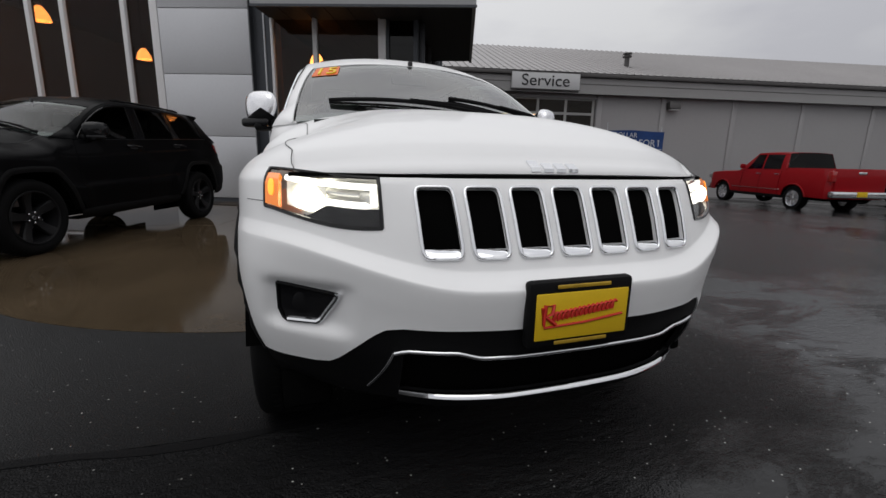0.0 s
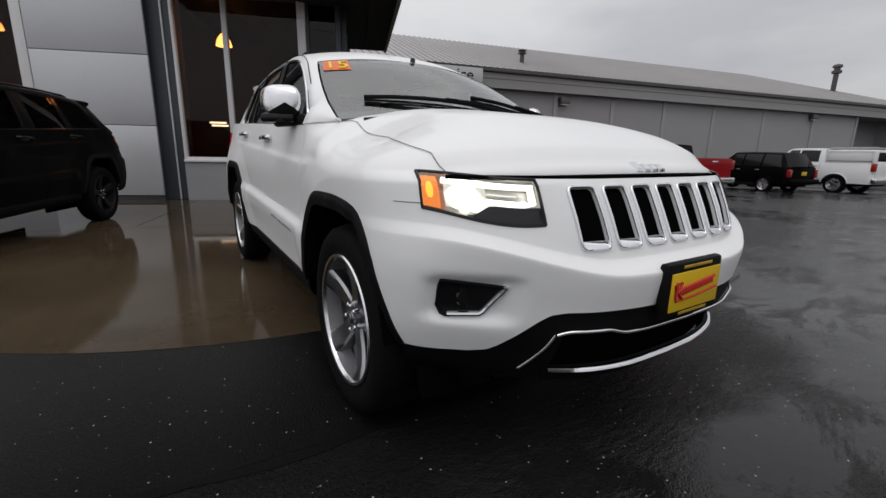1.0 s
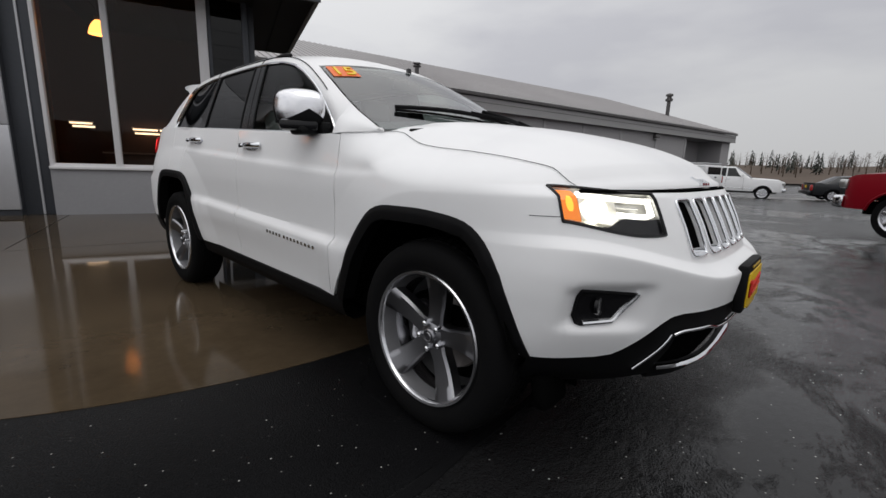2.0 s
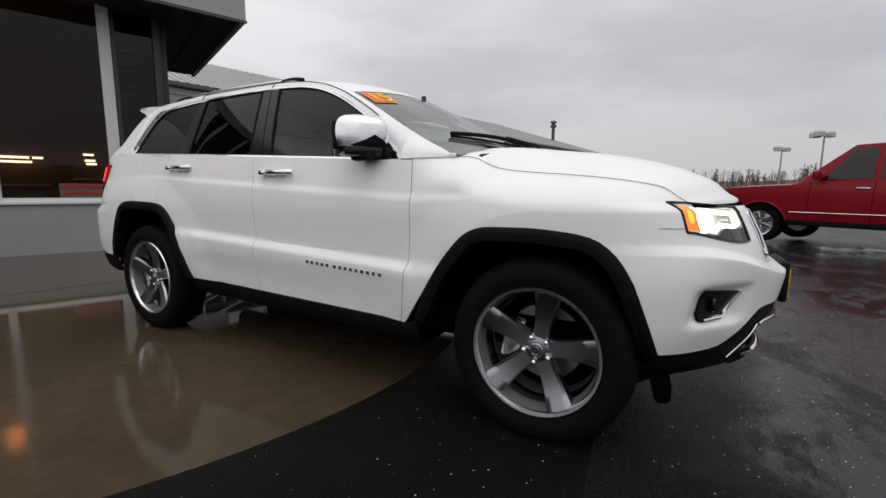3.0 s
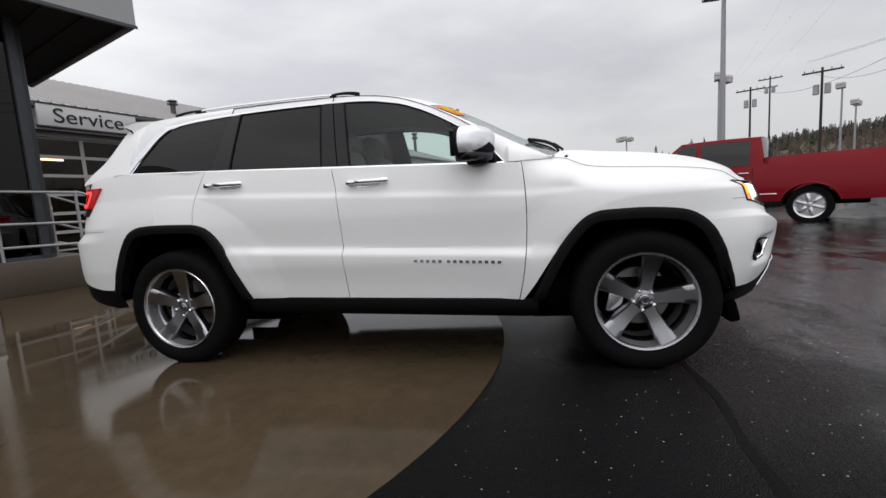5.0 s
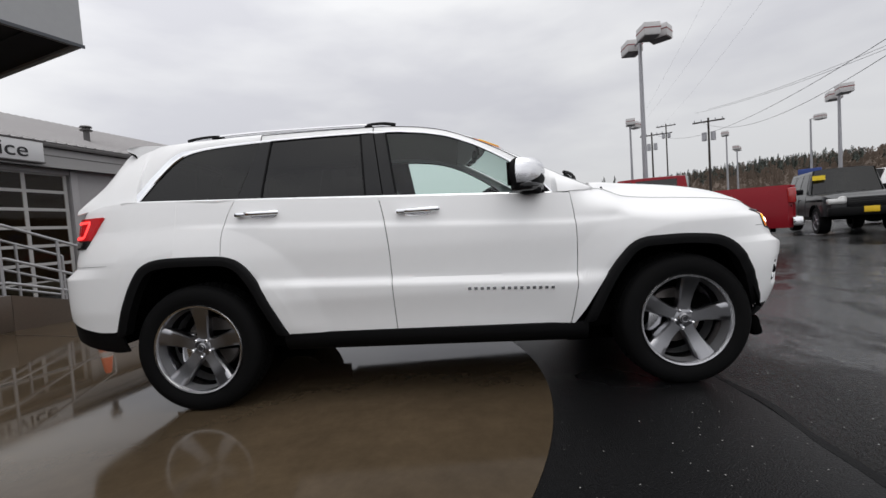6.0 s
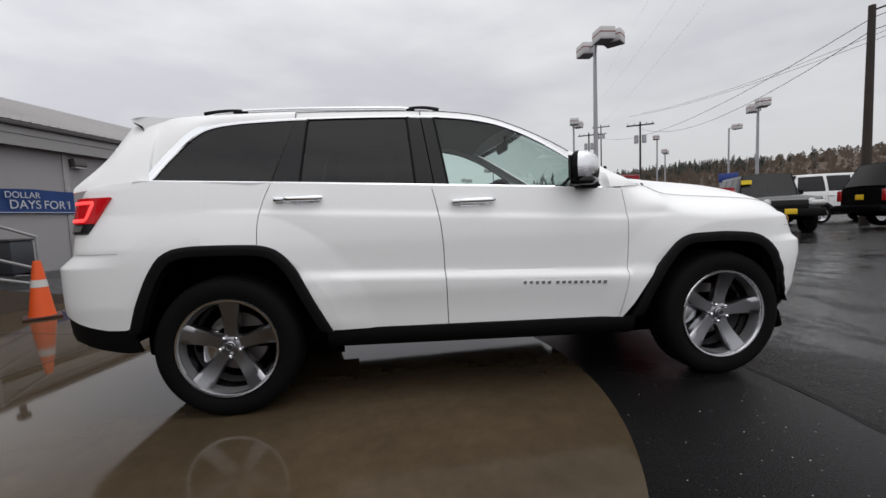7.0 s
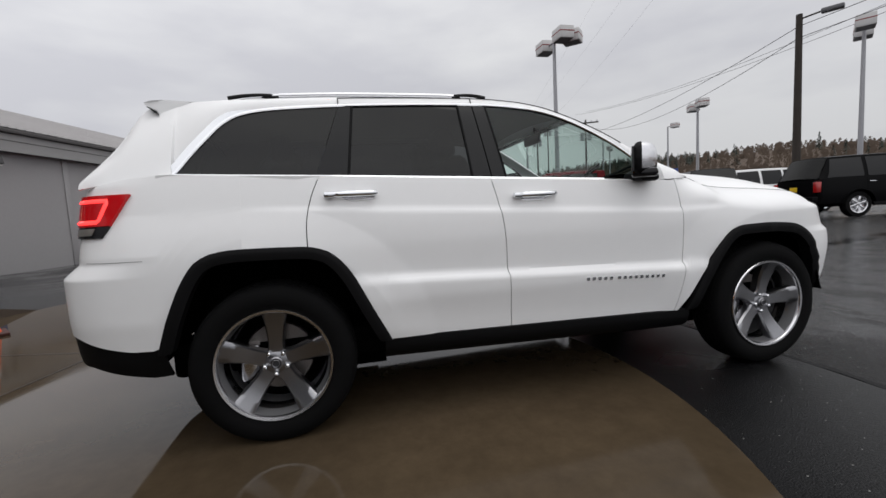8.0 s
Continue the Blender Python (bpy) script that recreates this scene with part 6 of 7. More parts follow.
# shapes inside: counter and display stands
for x, y, w, h, mt in ((-0.2, 4.0, 1.3, 1.05, DECAL), (1.3, 4.2, 0.7, 1.2, SIGNRED), (-5.0, 3.4, 1.8, 1.1, DECAL)):
    d_ = thing("display_counter", "dim show room counter behind the window glass", "counter", FACE @ Matrix.Translation((x, y, 0.06)))
    block("counter_body", (-w / 2, -0.3, 0), (w / 2, 0.3, h - 0.04), mt, d_, "", 0.02)
    block("counter_top", (-w / 2 - 0.04, -0.34, h - 0.04), (w / 2 + 0.04, 0.34, h), FRAME, d_, "", 0.01)

# raised landing, ramp and handrail at the entrance
land = placed(block("landing", (1.66, 0.0, 0.0), (2.75, 1.3, 0.50), RAMP, None, "", 0.01), FACE)
struct(land, "raised brown concrete landing at the entrance", "landing")
bm = bmesh.new()
pr = [(2.75, 0.50), (4.6, 0.0), (2.75, 0.0)]
v0 = [bm.verts.new((x, 0.0, z)) for x, z in pr]
v1 = [bm.verts.new((x, 1.3, z)) for x, z in pr]
bm.faces.new(v0), bm.faces.new(list(reversed(v1)))
for i in range(3):
    bm.faces.new((v0[i], v1[i], v1[(i + 1) % 3], v0[(i + 1) % 3]))
bmesh.ops.recalc_face_normals(bm, faces=bm.faces)
rampo = placed(part("ramp", bm, RAMP), FACE)
struct(rampo, "wet brown concrete ramp", "ramp")
rail = placed(thing("handrail", "grey painted tube handrail along landing and ramp", "railing"), FACE)
rx = lambda x: 0.50 if x < 2.75 else max(0.0, 0.50 * (4.6 - x) / 1.85)
for y in (0.05, 1.22):
    for x in (1.78, 2.70, 3.35, 3.95):
        bar("post", [(x, y, rx(x) - 0.02), (x, y, 1.49 if x < 2.75 else lerp(1.45, 0.98, (x - 2.75) / 1.2))], 0.022, PIPE, rail, "", 8)
    for za, zb_ in ((1.49, 0.98), (1.03, 0.52), (0.70, 0.30)):
        bar("rail", [(1.78, y, za), (2.75, y, za - 0.03), (3.95, y, zb_)], 0.020, PIPE, rail, "", 8)

# ---- service wing ----
SWALL = material("grey_painted_wall", (0.34, 0.33, 0.335), 0.7, var=0.05, scale=1.2, bump=0.05, bscale=40)
SFASC = material("pale_grey_fascia", (0.30, 0.295, 0.295), 0.6, var=0.05, scale=1.5)
SROOF = material("ribbed_metal_roof", (0.35, 0.335, 0.335), 0.45, metal=0.3, var=0.1, scale=0.7)
GUTTER = material("dark_gutter", (0.09, 0.085, 0.085), 0.5, metal=0.3, var=0.1)
DOORFR = material("pale_door_frame", (0.42, 0.41, 0.40), 0.55, var=0.06)
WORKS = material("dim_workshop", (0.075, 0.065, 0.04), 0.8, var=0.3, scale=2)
SIGNW = material("white_sign_face", (0.60, 0.60, 0.61), 0.5, var=0.03)
LETTER = material("black_lettering", (0.012, 0.012, 0.014), 0.5, var=0.1)
SL = 43.4
wall_s = placed(block("wall_service", (4.56, 0.0, -0.7), (34.4, 0.3, 4.3), SWALL), SERV)
struct(wall_s, "long grey painted wall of the service wing")
for x in (4.70, 7.96, 11.73, 15.54, 19.6, 24.2, 29.3, 34.26):
    block("pilaster", (x - 0.13, -0.05, -0.7), (x + 0.13, 0.0, 4.24), SWALL, wall_s, "", 0.01)
struct(placed(block("wall_service_end", (41.6, 0.0, -0.7), (SL, 0.3, 4.3), SWALL), SERV), "grey painted wall end of the service wing")
struct(placed(block("wall_service_side", (SL - 0.3, 0.3, -0.7), (SL, 18, 4.3), SWALL), SERV), "grey painted gable end wall")
struct(placed(block("wall_service_left", (-9.3, 0.0, -0.7), (-2.5, 0.3, 4.3), SWALL), SERV), "grey painted wall of the service wing")
bay = placed(block("wall_bay_back", (34.3, 2.2, -0.7), (41.7, 2.4, 4.3), SWALL), SERV)
struct(bay, "recessed bay of the service wing")
block("bay_side", (41.6, 0.3, -0.7), (41.8, 2.4, 4.3), SWALL, bay)
block("bay_side", (34.1, 0.3, -0.7), (34.3, 2.4, 4.3), SWALL, bay)
block("bay_ceiling", (34.1, 0.0, 4.23), (41.8, 2.4, 4.3), SWALL, bay)
fas = placed(block("trim_fascia", (-9.3, -0.34, 4.22), (SL + 0.34, -0.26, 4.90), SFASC), SERV)
struct(fas, "pale grey fascia board under the eaves", "trim")
block("fascia_lip", (-9.3, -0.37, 4.20), (SL + 0.36, -0.34, 4.27), SFASC, fas)
block("soffit", (-9.3, -0.26, 4.24), (SL + 0.26, 0.02, 4.27), GUTTER, fas)
block("gutter", (-9.3, -0.46, 4.92), (SL + 0.4, -0.30, 5.08), GUTTER, fas, "dark metal gutter", 0.02)
block("end_fascia", (SL + 0.26, -0.30, 4.22), (SL + 0.34, 18, 4.90), SFASC, fas)
block("fascia_joint", (-9.3, -0.352, 4.62), (SL + 0.34, -0.341, 4.645), GUTTER, fas)
# hipped metal roof with standing seams
roof_s = placed(thing("roof_service", "ribbed grey metal roof with a hipped end", "roof", kind="structure"), SERV)
ZE, ZR, DR = 5.12, 8.5, 9.2
eave = [Vector((-9.3, -0.42, ZE)), Vector((SL + 0.4, -0.42, ZE)), Vector((SL + 0.4, 18.4, ZE)), Vector((-9.3, 18.4, ZE))]
ridge = [Vector((-9.3, DR, ZR)), Vector((SL - 9.0, DR, ZR))]
put_mesh("roof_sheet", eave + ridge, [(0, 1, 5, 4), (1, 2, 5), (2, 3, 4, 5)], SROOF, roof_s)
rib_v, rib_f = [], []
nx = 150
for i in range(nx):
    x = lerp(-9.2, SL + 0.3, i / (nx - 1))
    top_y = DR if x < SL - 9.0 else lerp(DR, -0.4, (x - SL + 9.0) / 9.4)
    zt_ = lerp(ZE, ZR, (top_y + 0.42) / (DR + 0.42))
    k = len(rib_v)
    for yy, zz in ((-0.43, ZE), (top_y, zt_)):
        for dx, dz in ((-0.035, 0.0), (-0.018, 0.05), (0.018, 0.05), (0.035, 0.0)):
            rib_v.append((x + dx, yy, zz + dz))
    rib_f += [(k, k + 4, k + 5, k + 1), (k + 1, k + 5, k + 6, k + 2), (k + 2, k + 6, k + 7, k + 3), (k, k + 1, k + 2, k + 3)]
tagged(put_mesh("roof_ribs", rib_v, rib_f, SROOF, roof_s), kind="stuff")


def roof_vent(x, y, z, h, r, label):
    v = thing("roof_vent", label, "vent", SERV @ Matrix.Translation((x, y, z)))
    vs, fs = lathe([(r * 1.7, -0.25), (r * 1.5, 0.02), (r, 0.06), (r, h - 0.28 * h)], 20, "z")
    put_mesh("pipe", vs, fs, GUTTER, v, "", True)
    vs, fs = lathe([(r * 0.95, h * 0.7), (r * 1.9, h * 0.73), (r * 1.95, h * 0.80), (r * 1.2, h * 0.84), (r * 1.2, h * 0.9), (r * 2.0, h * 0.93), (r * 1.7, h), (0.0, h * 1.04)], 20, "z")
    put_mesh("cowl", vs, fs, GUTTER, v, "", True)


zroof = lambda y: lerp(ZE, ZR, (y + 0.42) / (DR + 0.42))
roof_vent(6.95, 2.0, zroof(2.0) - 0.1, 0.78, 0.12, "weathered metal roof vent with a cowl")
roof_vent(38.0, 4.0, zroof(4.0) - 0.3, 2.4, 0.18, "tall metal flue pipe on the hipped roof")
# service sign
sg = placed(block("service_sign", (0.25, -0.50, 4.31), (3.44, -0.38, 5.05), SIGNW, None, "", 0.01), SERV)
tagged(sg, "white box sign reading Service in black letters", "sign")
text_mesh("sign_lettering", "Service", 0.70, 0.01, LETTER, sg, Matrix.Translation((1.82, -0.51, 4.67)) @ Matrix.Rotation(radians(90), 4, "X") @ Matrix.Diagonal((1.13, 1, 1, 1)), "black letters")
for z in (4.31, 5.05):
    block("sign_edge", (0.23, -0.51, z - 0.02), (3.46, -0.37, z + 0.02), GUTTER, sg)
# sectional door with glazed panels, and a dim lit workshop behind it
door = placed(thing("door_1", "closed sectional garage door with glazed panels", "door", kind="structure"), SERV)
DX0, DX1, DZ = -2.4, 4.46, 4.02
for i in range(7):
    z = DZ * i / 6
    block("door_rail", (DX0, 0.10, max(0, z - 0.055)), (DX1, 0.17, z + 0.055), DOORFR, door)
for i in range(6):
    x = lerp(DX0, DX1, i / 5)
    block("door_stile", (x - 0.06, 0.105, -0.5), (x + 0.06, 0.165, DZ), DOORFR, door)
for i in range(5):
    for j in range(6):
        a, b = lerp(DX0, DX1, i / 5), lerp(DX0, DX1, (i + 1) / 5)
        p = block("pane", (a + 0.06, 0.13, DZ * j / 6 + 0.055), (b - 0.06, 0.14, DZ * (j + 1) / 6 - 0.055), PANE, door)
        p.visible_shadow = False
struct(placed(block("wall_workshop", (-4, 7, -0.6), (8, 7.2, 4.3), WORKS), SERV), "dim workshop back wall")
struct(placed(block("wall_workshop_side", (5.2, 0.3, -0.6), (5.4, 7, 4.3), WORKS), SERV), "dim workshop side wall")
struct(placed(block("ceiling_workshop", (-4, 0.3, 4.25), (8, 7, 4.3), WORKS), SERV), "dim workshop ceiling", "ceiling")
struct(placed(block("wall_head", (-2.5, 0.0, DZ), (4.56, 0.3, 4.3), SWALL), SERV), "wall over the garage door")
for x, y, z, w in ((1.75, 3.5, 3.65, 2.0), (-1.2, 3.5, 3.6, 1.6), (1.9, 5.5, 2.1, 1.2), (0.6, 5.8, 1.7, 0.9), (2.7, 5.6, 1.7, 0.7)):
    t = thing("strip_light", "lit fluorescent strip in the workshop", "lamp", SERV @ Matrix.Translation((x, y, z)), "strip lights")
    bar("light_tube", [(-w / 2, 0, 0), (w / 2, 0, 0)], 0.04, TUBELIT, t)
    box("housing", (0, 0.0, 0.08), (w + 0.05, 0.14, 0.05), FRAME, t, "", 0.005)


def wall_lamp(x, z):
    w = thing("wall_lamp", "dark unlit floodlight on the service wall", "lamp", SERV @ Matrix.Translation((x, 0, z)), "wall lamps")
    bm = bmesh.new()
    add_box(bm, (0, -0.16, 0.0), (0.56, 0.30, 0.34), 0.03, Matrix.Rotation(radians(-12), 4, "X"))
    part("lamp_body", bm, GUTTER, w, "", True)
    block("lamp_glass", (-0.22, -0.30, -0.21), (0.22, -0.05, -0.17), SIGNW, w)
    block("bracket", (-0.1, -0.05, -0.05), (0.1, 0.0, 0.22), GUTTER, w)


wall_lamp(8.40, 3.85)
wall_lamp(29.0, 3.95)
# banner
BLUE = material("blue_banner", (0.012, 0.05, 0.19), 0.5, var=0.35, scale=2.2)
PALE = material("pale_banner_ink", (0.55, 0.57, 0.62), 0.5, var=0.05)
ban = placed(thing("banner", "blue advertising banner with white capitals on the wall", "banner"), SERV)
rows = [[(x, -0.075 - 0.02 * math.sin(x * 3.1) - 0.012 * math.sin(z * 5), z + 0.02 * math.sin(x * 2.2)) for z in span(1.74, 2.64, 8)] for x in span(5.02, 8.14, 36)]
vs, fs = sheet(rows, lambda p: (0, -1, 0), 0.006)
put_mesh("cloth", vs, fs, BLUE, ban, "", True)
for word, size, x, z in (("DOLLAR", 0.33, 6.10, 2.42), ("DAYS", 0.46, 6.16, 2.06), ("FOR", 0.46, 7.26, 2.06), ("1", 0.46, 7.86, 2.06)):
    text_mesh("banner_word", word, size, 0.004, PALE, ban, Matrix.Translation((x, -0.12, z)) @ Matrix.Rotation(radians(90), 4, "X"))
block("banner_rule", (5.10, -0.118, 1.77), (8.06, -0.108, 1.795), PALE, ban)
for x in (5.2, 8.0):
    bar("rope", [(x, -0.06, 2.62), (x, -0.03, 3.0)], 0.012, PALE, ban)
# dark bin by the wall
bn = thing("refuse_bin", "dark lidded bin standing before the service wall", "bin", SERV @ Matrix.Translation((4.4, -1.5, -0.4)))
bm = bmesh.new()
add_box(bm, (0, 0, 0.62), (0.75, 0.75, 1.1), 0.06)
part("bin_body", bm, DARKCL, bn, "", True)
bm = bmesh.new()
add_box(bm, (0, 0, 1.20), (0.82, 0.82, 0.08), 0.03)
part("bin_lid", bm, GUTTER, bn, "", True)
for x in (-0.28, 0.28):
    box("bin_foot", (x, 0, 0.04), (0.08, 0.6, 0.08), GUTTER, bn)

# traffic cone
CONE = material("orange_cone_plastic", (0.75, 0.095, 0.012), 0.45, var=0.12, scale=8)
CONEW = material("white_cone_sleeve", (0.62, 0.62, 0.60), 0.35, var=0.08, scale=10)
CONEB = material("black_cone_foot", (0.05, 0.012, 0.008), 0.6, var=0.2)
cone = thing("traffic_cone", "orange traffic cone with a white band, standing on wet concrete", "cone", pose(2.38, 4.85, 0.005, 0, 0, 38))
bm = bmesh.new()
add_box(bm, (0, 0, 0.015), (0.36, 0.36, 0.03), 0.008)
part("cone_foot", bm, CONEB, cone, "", True)
prof = [(0.135, 0.03), (0.125, 0.06), (0.045, 0.66), (0.034, 0.70), (0.024, 0.70), (0.024, 0.62)]
vs, fs = lathe(prof, 32, "z")
put_mesh("cone_body", vs, fs, CONE, cone, "", True)
rc = lambda z: lerp(0.125, 0.045, (z - 0.06) / 0.60) + 0.002
vs, fs = lathe([(rc(0.38), 0.38), (rc(0.47), 0.47)], 32, "z")
put_mesh("cone_sleeve", vs, fs, CONEW, cone, "white band", True)

# ---- other parked vehicles ----
GLASSD = glass("dim_car_glass", (0.07, 0.08, 0.08), 1.6)


def road_wheel(car, x, y, r, w, rim_mat):
    sx = -1 if x < 0 else 1
    o = part("wheel", bmesh.new(), RUBBER, car)
    o.matrix_basis = Matrix.Translation((x, y, r)) @ Matrix.Diagonal((sx, 1, 1, 1))
    rr = r * 0.66
    vs, fs = lathe([(rr, -w), (r * 0.93, -w * 1.02), (r, -w * 0.85), (r, -w * 0.15), (r * 0.95, 0.0), (rr * 1.05, 0.0), (rr, -0.02)], 40)
    put_mesh("tyre", vs, fs, RUBBER, o, "", True, 45)
    vs, fs = lathe([(rr, -0.02), (rr * 1.02, 0.0), (rr * 0.93, -0.01), (rr * 0.9, -w * 0.6), (0, -w * 0.6)], 40)
    put_mesh("rim", vs, fs, rim_mat, o, "", True, 45)
    me = None
    for i in range(6):
        if me is None:
            bm = bmesh.new()
            add_box(bm, (-0.03, 0, rr * 0.52), (0.035, rr * 0.26, rr * 0.84), 0.012)
            s = part("spoke", bm, rim_mat, o, "", True)
            me = s.data
        else:
            s = new("spoke", me)
            s.parent = o
        s.matrix_basis = Matrix.Rotation(math.pi * i / 3 + 0.2, 4, "X")
    vs, fs = lathe([(0, 0.0), (rr * 0.2, -0.003), (rr * 0.26, -0.03)], 20)
    put_mesh("hub_cap", vs, fs, rim_mat, o, "", True)


def build_vehicle(name, label, kind, paint, m, d, bright=True, lit=False):
    """A pickup, van-backed or saloon vehicle from its main measures. Forward is -y, origin under its middle."""
    car = thing(name, label, "pickup" if kind == "pickup" else "car", m)
    L, W, WB, R, HD, BELT, ROOF = d["L"], d["W"], d["WB"], d["R"], d["hood"], d["belt"], d["roof"]
    yf, yb = -L / 2, L / 2
    af = d.get("af", yf + 0.95 * L / 5.6)
    ar = af + WB
    cow, wst, wen, rb = d["cowl"], d["ws_top"], d["roof_end"], d["rear_base"]
    SILL_Z, AR = d.get("sill", 0.42), R * 1.24
    hood_z = pchip([(yf, HD - 0.10), (yf + 0.25, HD - 0.02), (cow, HD + 0.05)])
    bed = d.get("bed", BELT)
    top_z = lambda y: hood_z(y) if y < cow else (lerp(HD + 0.05, BELT, sstep(cow, cow + 0.3, y)) if y < rb else bed)
    shine = CHROME if bright else TRIM

    def sx(y, z):
        w = W / 2 - 0.05 * ((z - 0.75) / 0.45) ** 2
        e = 0.32
        t = max(0.0, (yf + e - y) / e, (y - yb + e * 0.6) / (e * 0.6))
        return w * (1 - 0.16 * min(1, t) ** 2.6)

    def low(y):
        for a in (af, ar):
            if abs(y - a) < AR:
                return max(SILL_Z, R + math.sqrt(AR * AR - (y - a) ** 2) * 0.93)
        return SILL_Z
    ys = sorted(set([round(v, 4) for v in span(yf, yb, 60)] + [a + AR * math.cos(t) for a in (af, ar) for t in span(0.02, math.pi - 0.02, 30)]))
    def strip(a, b):
        return [y for y in ys if a - 1e-6 <= y <= b + 1e-6]
    def P(y, z):
        return Vector((-sx(y, z), y, z))
    vf = cols(P, ys, low, top_z, 18, skirt=0.03)
    for nm, q in (("body_side", vf), ("body_side", mirror_x(vf))):
        put_mesh(nm, q[0], q[1], paint, car, "", True)
    # nose and tail
    for y, zz, nm, o in ((yf, hood_z(yf), "nose", -1), (yb, bed if kind == "pickup" else BELT, "tail", 1)):
        rows = [[(sx(y, z) * q, y + o * 0.05 * (1 - q * q), z) for z in span(SILL_Z, zz, 8)] for q in span(-1, 1, 13)]
        vs, fs = sheet(rows, lambda p: (0, o, 0), 0.02)
        put_mesh(nm, vs, fs, paint, car, "", True)
    rows = [[(sx(y, top_z(y)) * q, y - 0.05 * (1 - q * q) * (1 if y < yf + 0.02 else 0), top_z(y) + 0.05 * (1 - abs(q) ** 3) * sstep(yf - 0.01, yf + 0.4, y)) for q in span(-1, 1, 15)] for y in strip(yf, cow)]
    vs, fs = sheet(rows, lambda p: (0, 0, 1))
    put_mesh("bonnet", vs, fs, paint, car, "", True)
    # cabin
    rw = W / 2 * 0.76
    xb = lambda y: sx(y, BELT)
    er = d.get("roof_drop", 0.03)
    edge_r = lambda y: Vector((-lerp(rw, rw * 0.97, sstep(wst, wen, y)), y, ROOF - er * (2 * (y - wst) / (wen - wst) - 0.7) ** 2 * 0.6))
    def side_row(y):
        if y < wst:
            t = (y - cow) / (wst - cow)
            z = lerp(HD + 0.06, ROOF - er * 0.3, t)
            x = lerp(xb(cow) * 0.93, rw, t)
        elif y > wen:
            t = (y - wen) / (rb - wen)
            z = lerp(edge_r(wen).z, BELT + 0.02, t)
            x = lerp(rw * 0.97, xb(rb) * 0.95, t)
        else:
            return Vector((-xb(y) * 0.985, y, BELT if y > cow + 0.3 else top_z(y))), edge_r(y)
        lo = Vector((-xb(y) * 0.985, y, min(z, top_z(y) if y < rb else BELT)))
        return lo, Vector((-x, y, z))
    cys = span(cow, wst, 14) + span(wst + 0.02, wen - 0.02, 30) + span(wen, rb, 12)
    rows = []
    for y in cys:
        a, b = side_row(y)
        rows.append([a.lerp(b, t) + Vector((-0.02 * math.sin(math.pi * t) * min(1, (b - a).length * 2), 0, 0)) for t in span(0, 1, 7)])
    vf = sheet(rows, lambda p: (-1, 0, 0.3))
    for q in (vf, mirror_x(vf)):
        put_mesh("cabin_side", q[0], q[1], paint, car, "", True)
    rows = [[(abs(edge_r(y).x) * q, y, edge_r(y).z + 0.04 * (1 - abs(q) ** 3)) for q in span(-1, 1, 13)] for y in span(wst, wen, 20)]
    vs, fs = sheet(rows, lambda p: (0, 0, 1), 0.01)
    put_mesh("roof", vs, fs, paint, car, "", True)
    def slope(a, b):
        rows = []
        for t in span(0.0, 1, 9):
            y = lerp(a, b, t)
            p = side_row(y)[1]
            rows.append([(abs(p.x) * 0.96 * q, y - (0.08 if a < b and a == cow else -0.04) * (1 - q * q) * (1 - 0.4 * t), p.z + 0.03 * (1 - q * q)) for q in span(-1, 1, 13)])
        return rows
    vs, fs = sheet(slope(cow, wst), lambda p: (0, -1, 1))
    w = put_mesh("windscreen", vs, fs, GLASSD, car, "", True)
    vs, fs = sheet(slope(rb, wen), lambda p: (0, 1, 0.5))
    put_mesh("rear_window", vs, fs, DIMG, car, "", True)
    # side panes, proud of the cabin side
    for a, b, la, lb in d["panes"]:
        rows = []
        for s in span(0, 1, 14):
            row = []
            for t in span(0.06, 0.90, 7):
                y = lerp(a + la * t, b + lb * t, s)
                p, q = side_row(y)
                v = p.lerp(q, t) + Vector((-0.02 * math.sin(math.pi * t) * min(1, (q - p).length * 2), 0, 0))
                row.append(v + Vector((-0.007, 0, 0.002)))
            rows.append(row)
        vf = sheet(rows, lambda p: (-1, 0, 0.3), 0.006)
        for q in (vf, mirror_x(vf)):
            put_mesh("side_window", q[0], q[1], GLASSD if (a < 0 and kind != "wagon") else GLOSSB, car, "", True)
    for s in (-1, 1):
        # lamps, mirror, handles, sills
        bm = bmesh.new()
        add_box(bm, (s * (W / 2 - 0.24), yf - 0.0, HD - 0.20), (0.38, 0.16, 0.17), 0.04)
        hl = part("headlamp", bm, REFLECT if not lit else HEADLIT, car, "", True)
        bm = bmesh.new()
        tzz = (bed if kind == "pickup" else BELT) - 0.24
        add_box(bm, (s * (W / 2 - 0.14), yb - 0.02, tzz), (0.16, 0.16, 0.34), 0.03)
        part("tail_lamp", bm, DEADRED, car, "red tail lamp", True)
        bm = bmesh.new()
        add_box(bm, (s * (xb(cow + 0.4) + 0.12), cow + 0.42, BELT + 0.12), (0.20, 0.10, 0.17), 0.04)
        part("door_mirror", bm, TRIM if not bright else paint, car, "", True)
        for y in d["handles"]:
            bm = bmesh.new()
            add_box(bm, (s * (sx(y, BELT - 0.13) + 0.016), y, BELT - 0.13), (0.03, 0.2, 0.03), 0.01)
            part("door_handle", bm, shine, car, "", True)
        for y in d["gaps"]:
            bar("door_gap", [(s * (sx(y, z) + 0.001), y, z) for z in span(SILL_Z + 0.02, BELT - 0.02, 5)], 0.005, LINER, car, "", 5)
        bm = bmesh.new()
        add_box(bm, (s * (W / 2 - 0.07), (af + ar) / 2, SILL_Z - 0.05), (0.10, WB - 2 * AR + 0.1, 0.12), 0.02)
        part("sill", bm, TRIM, car, "", True)
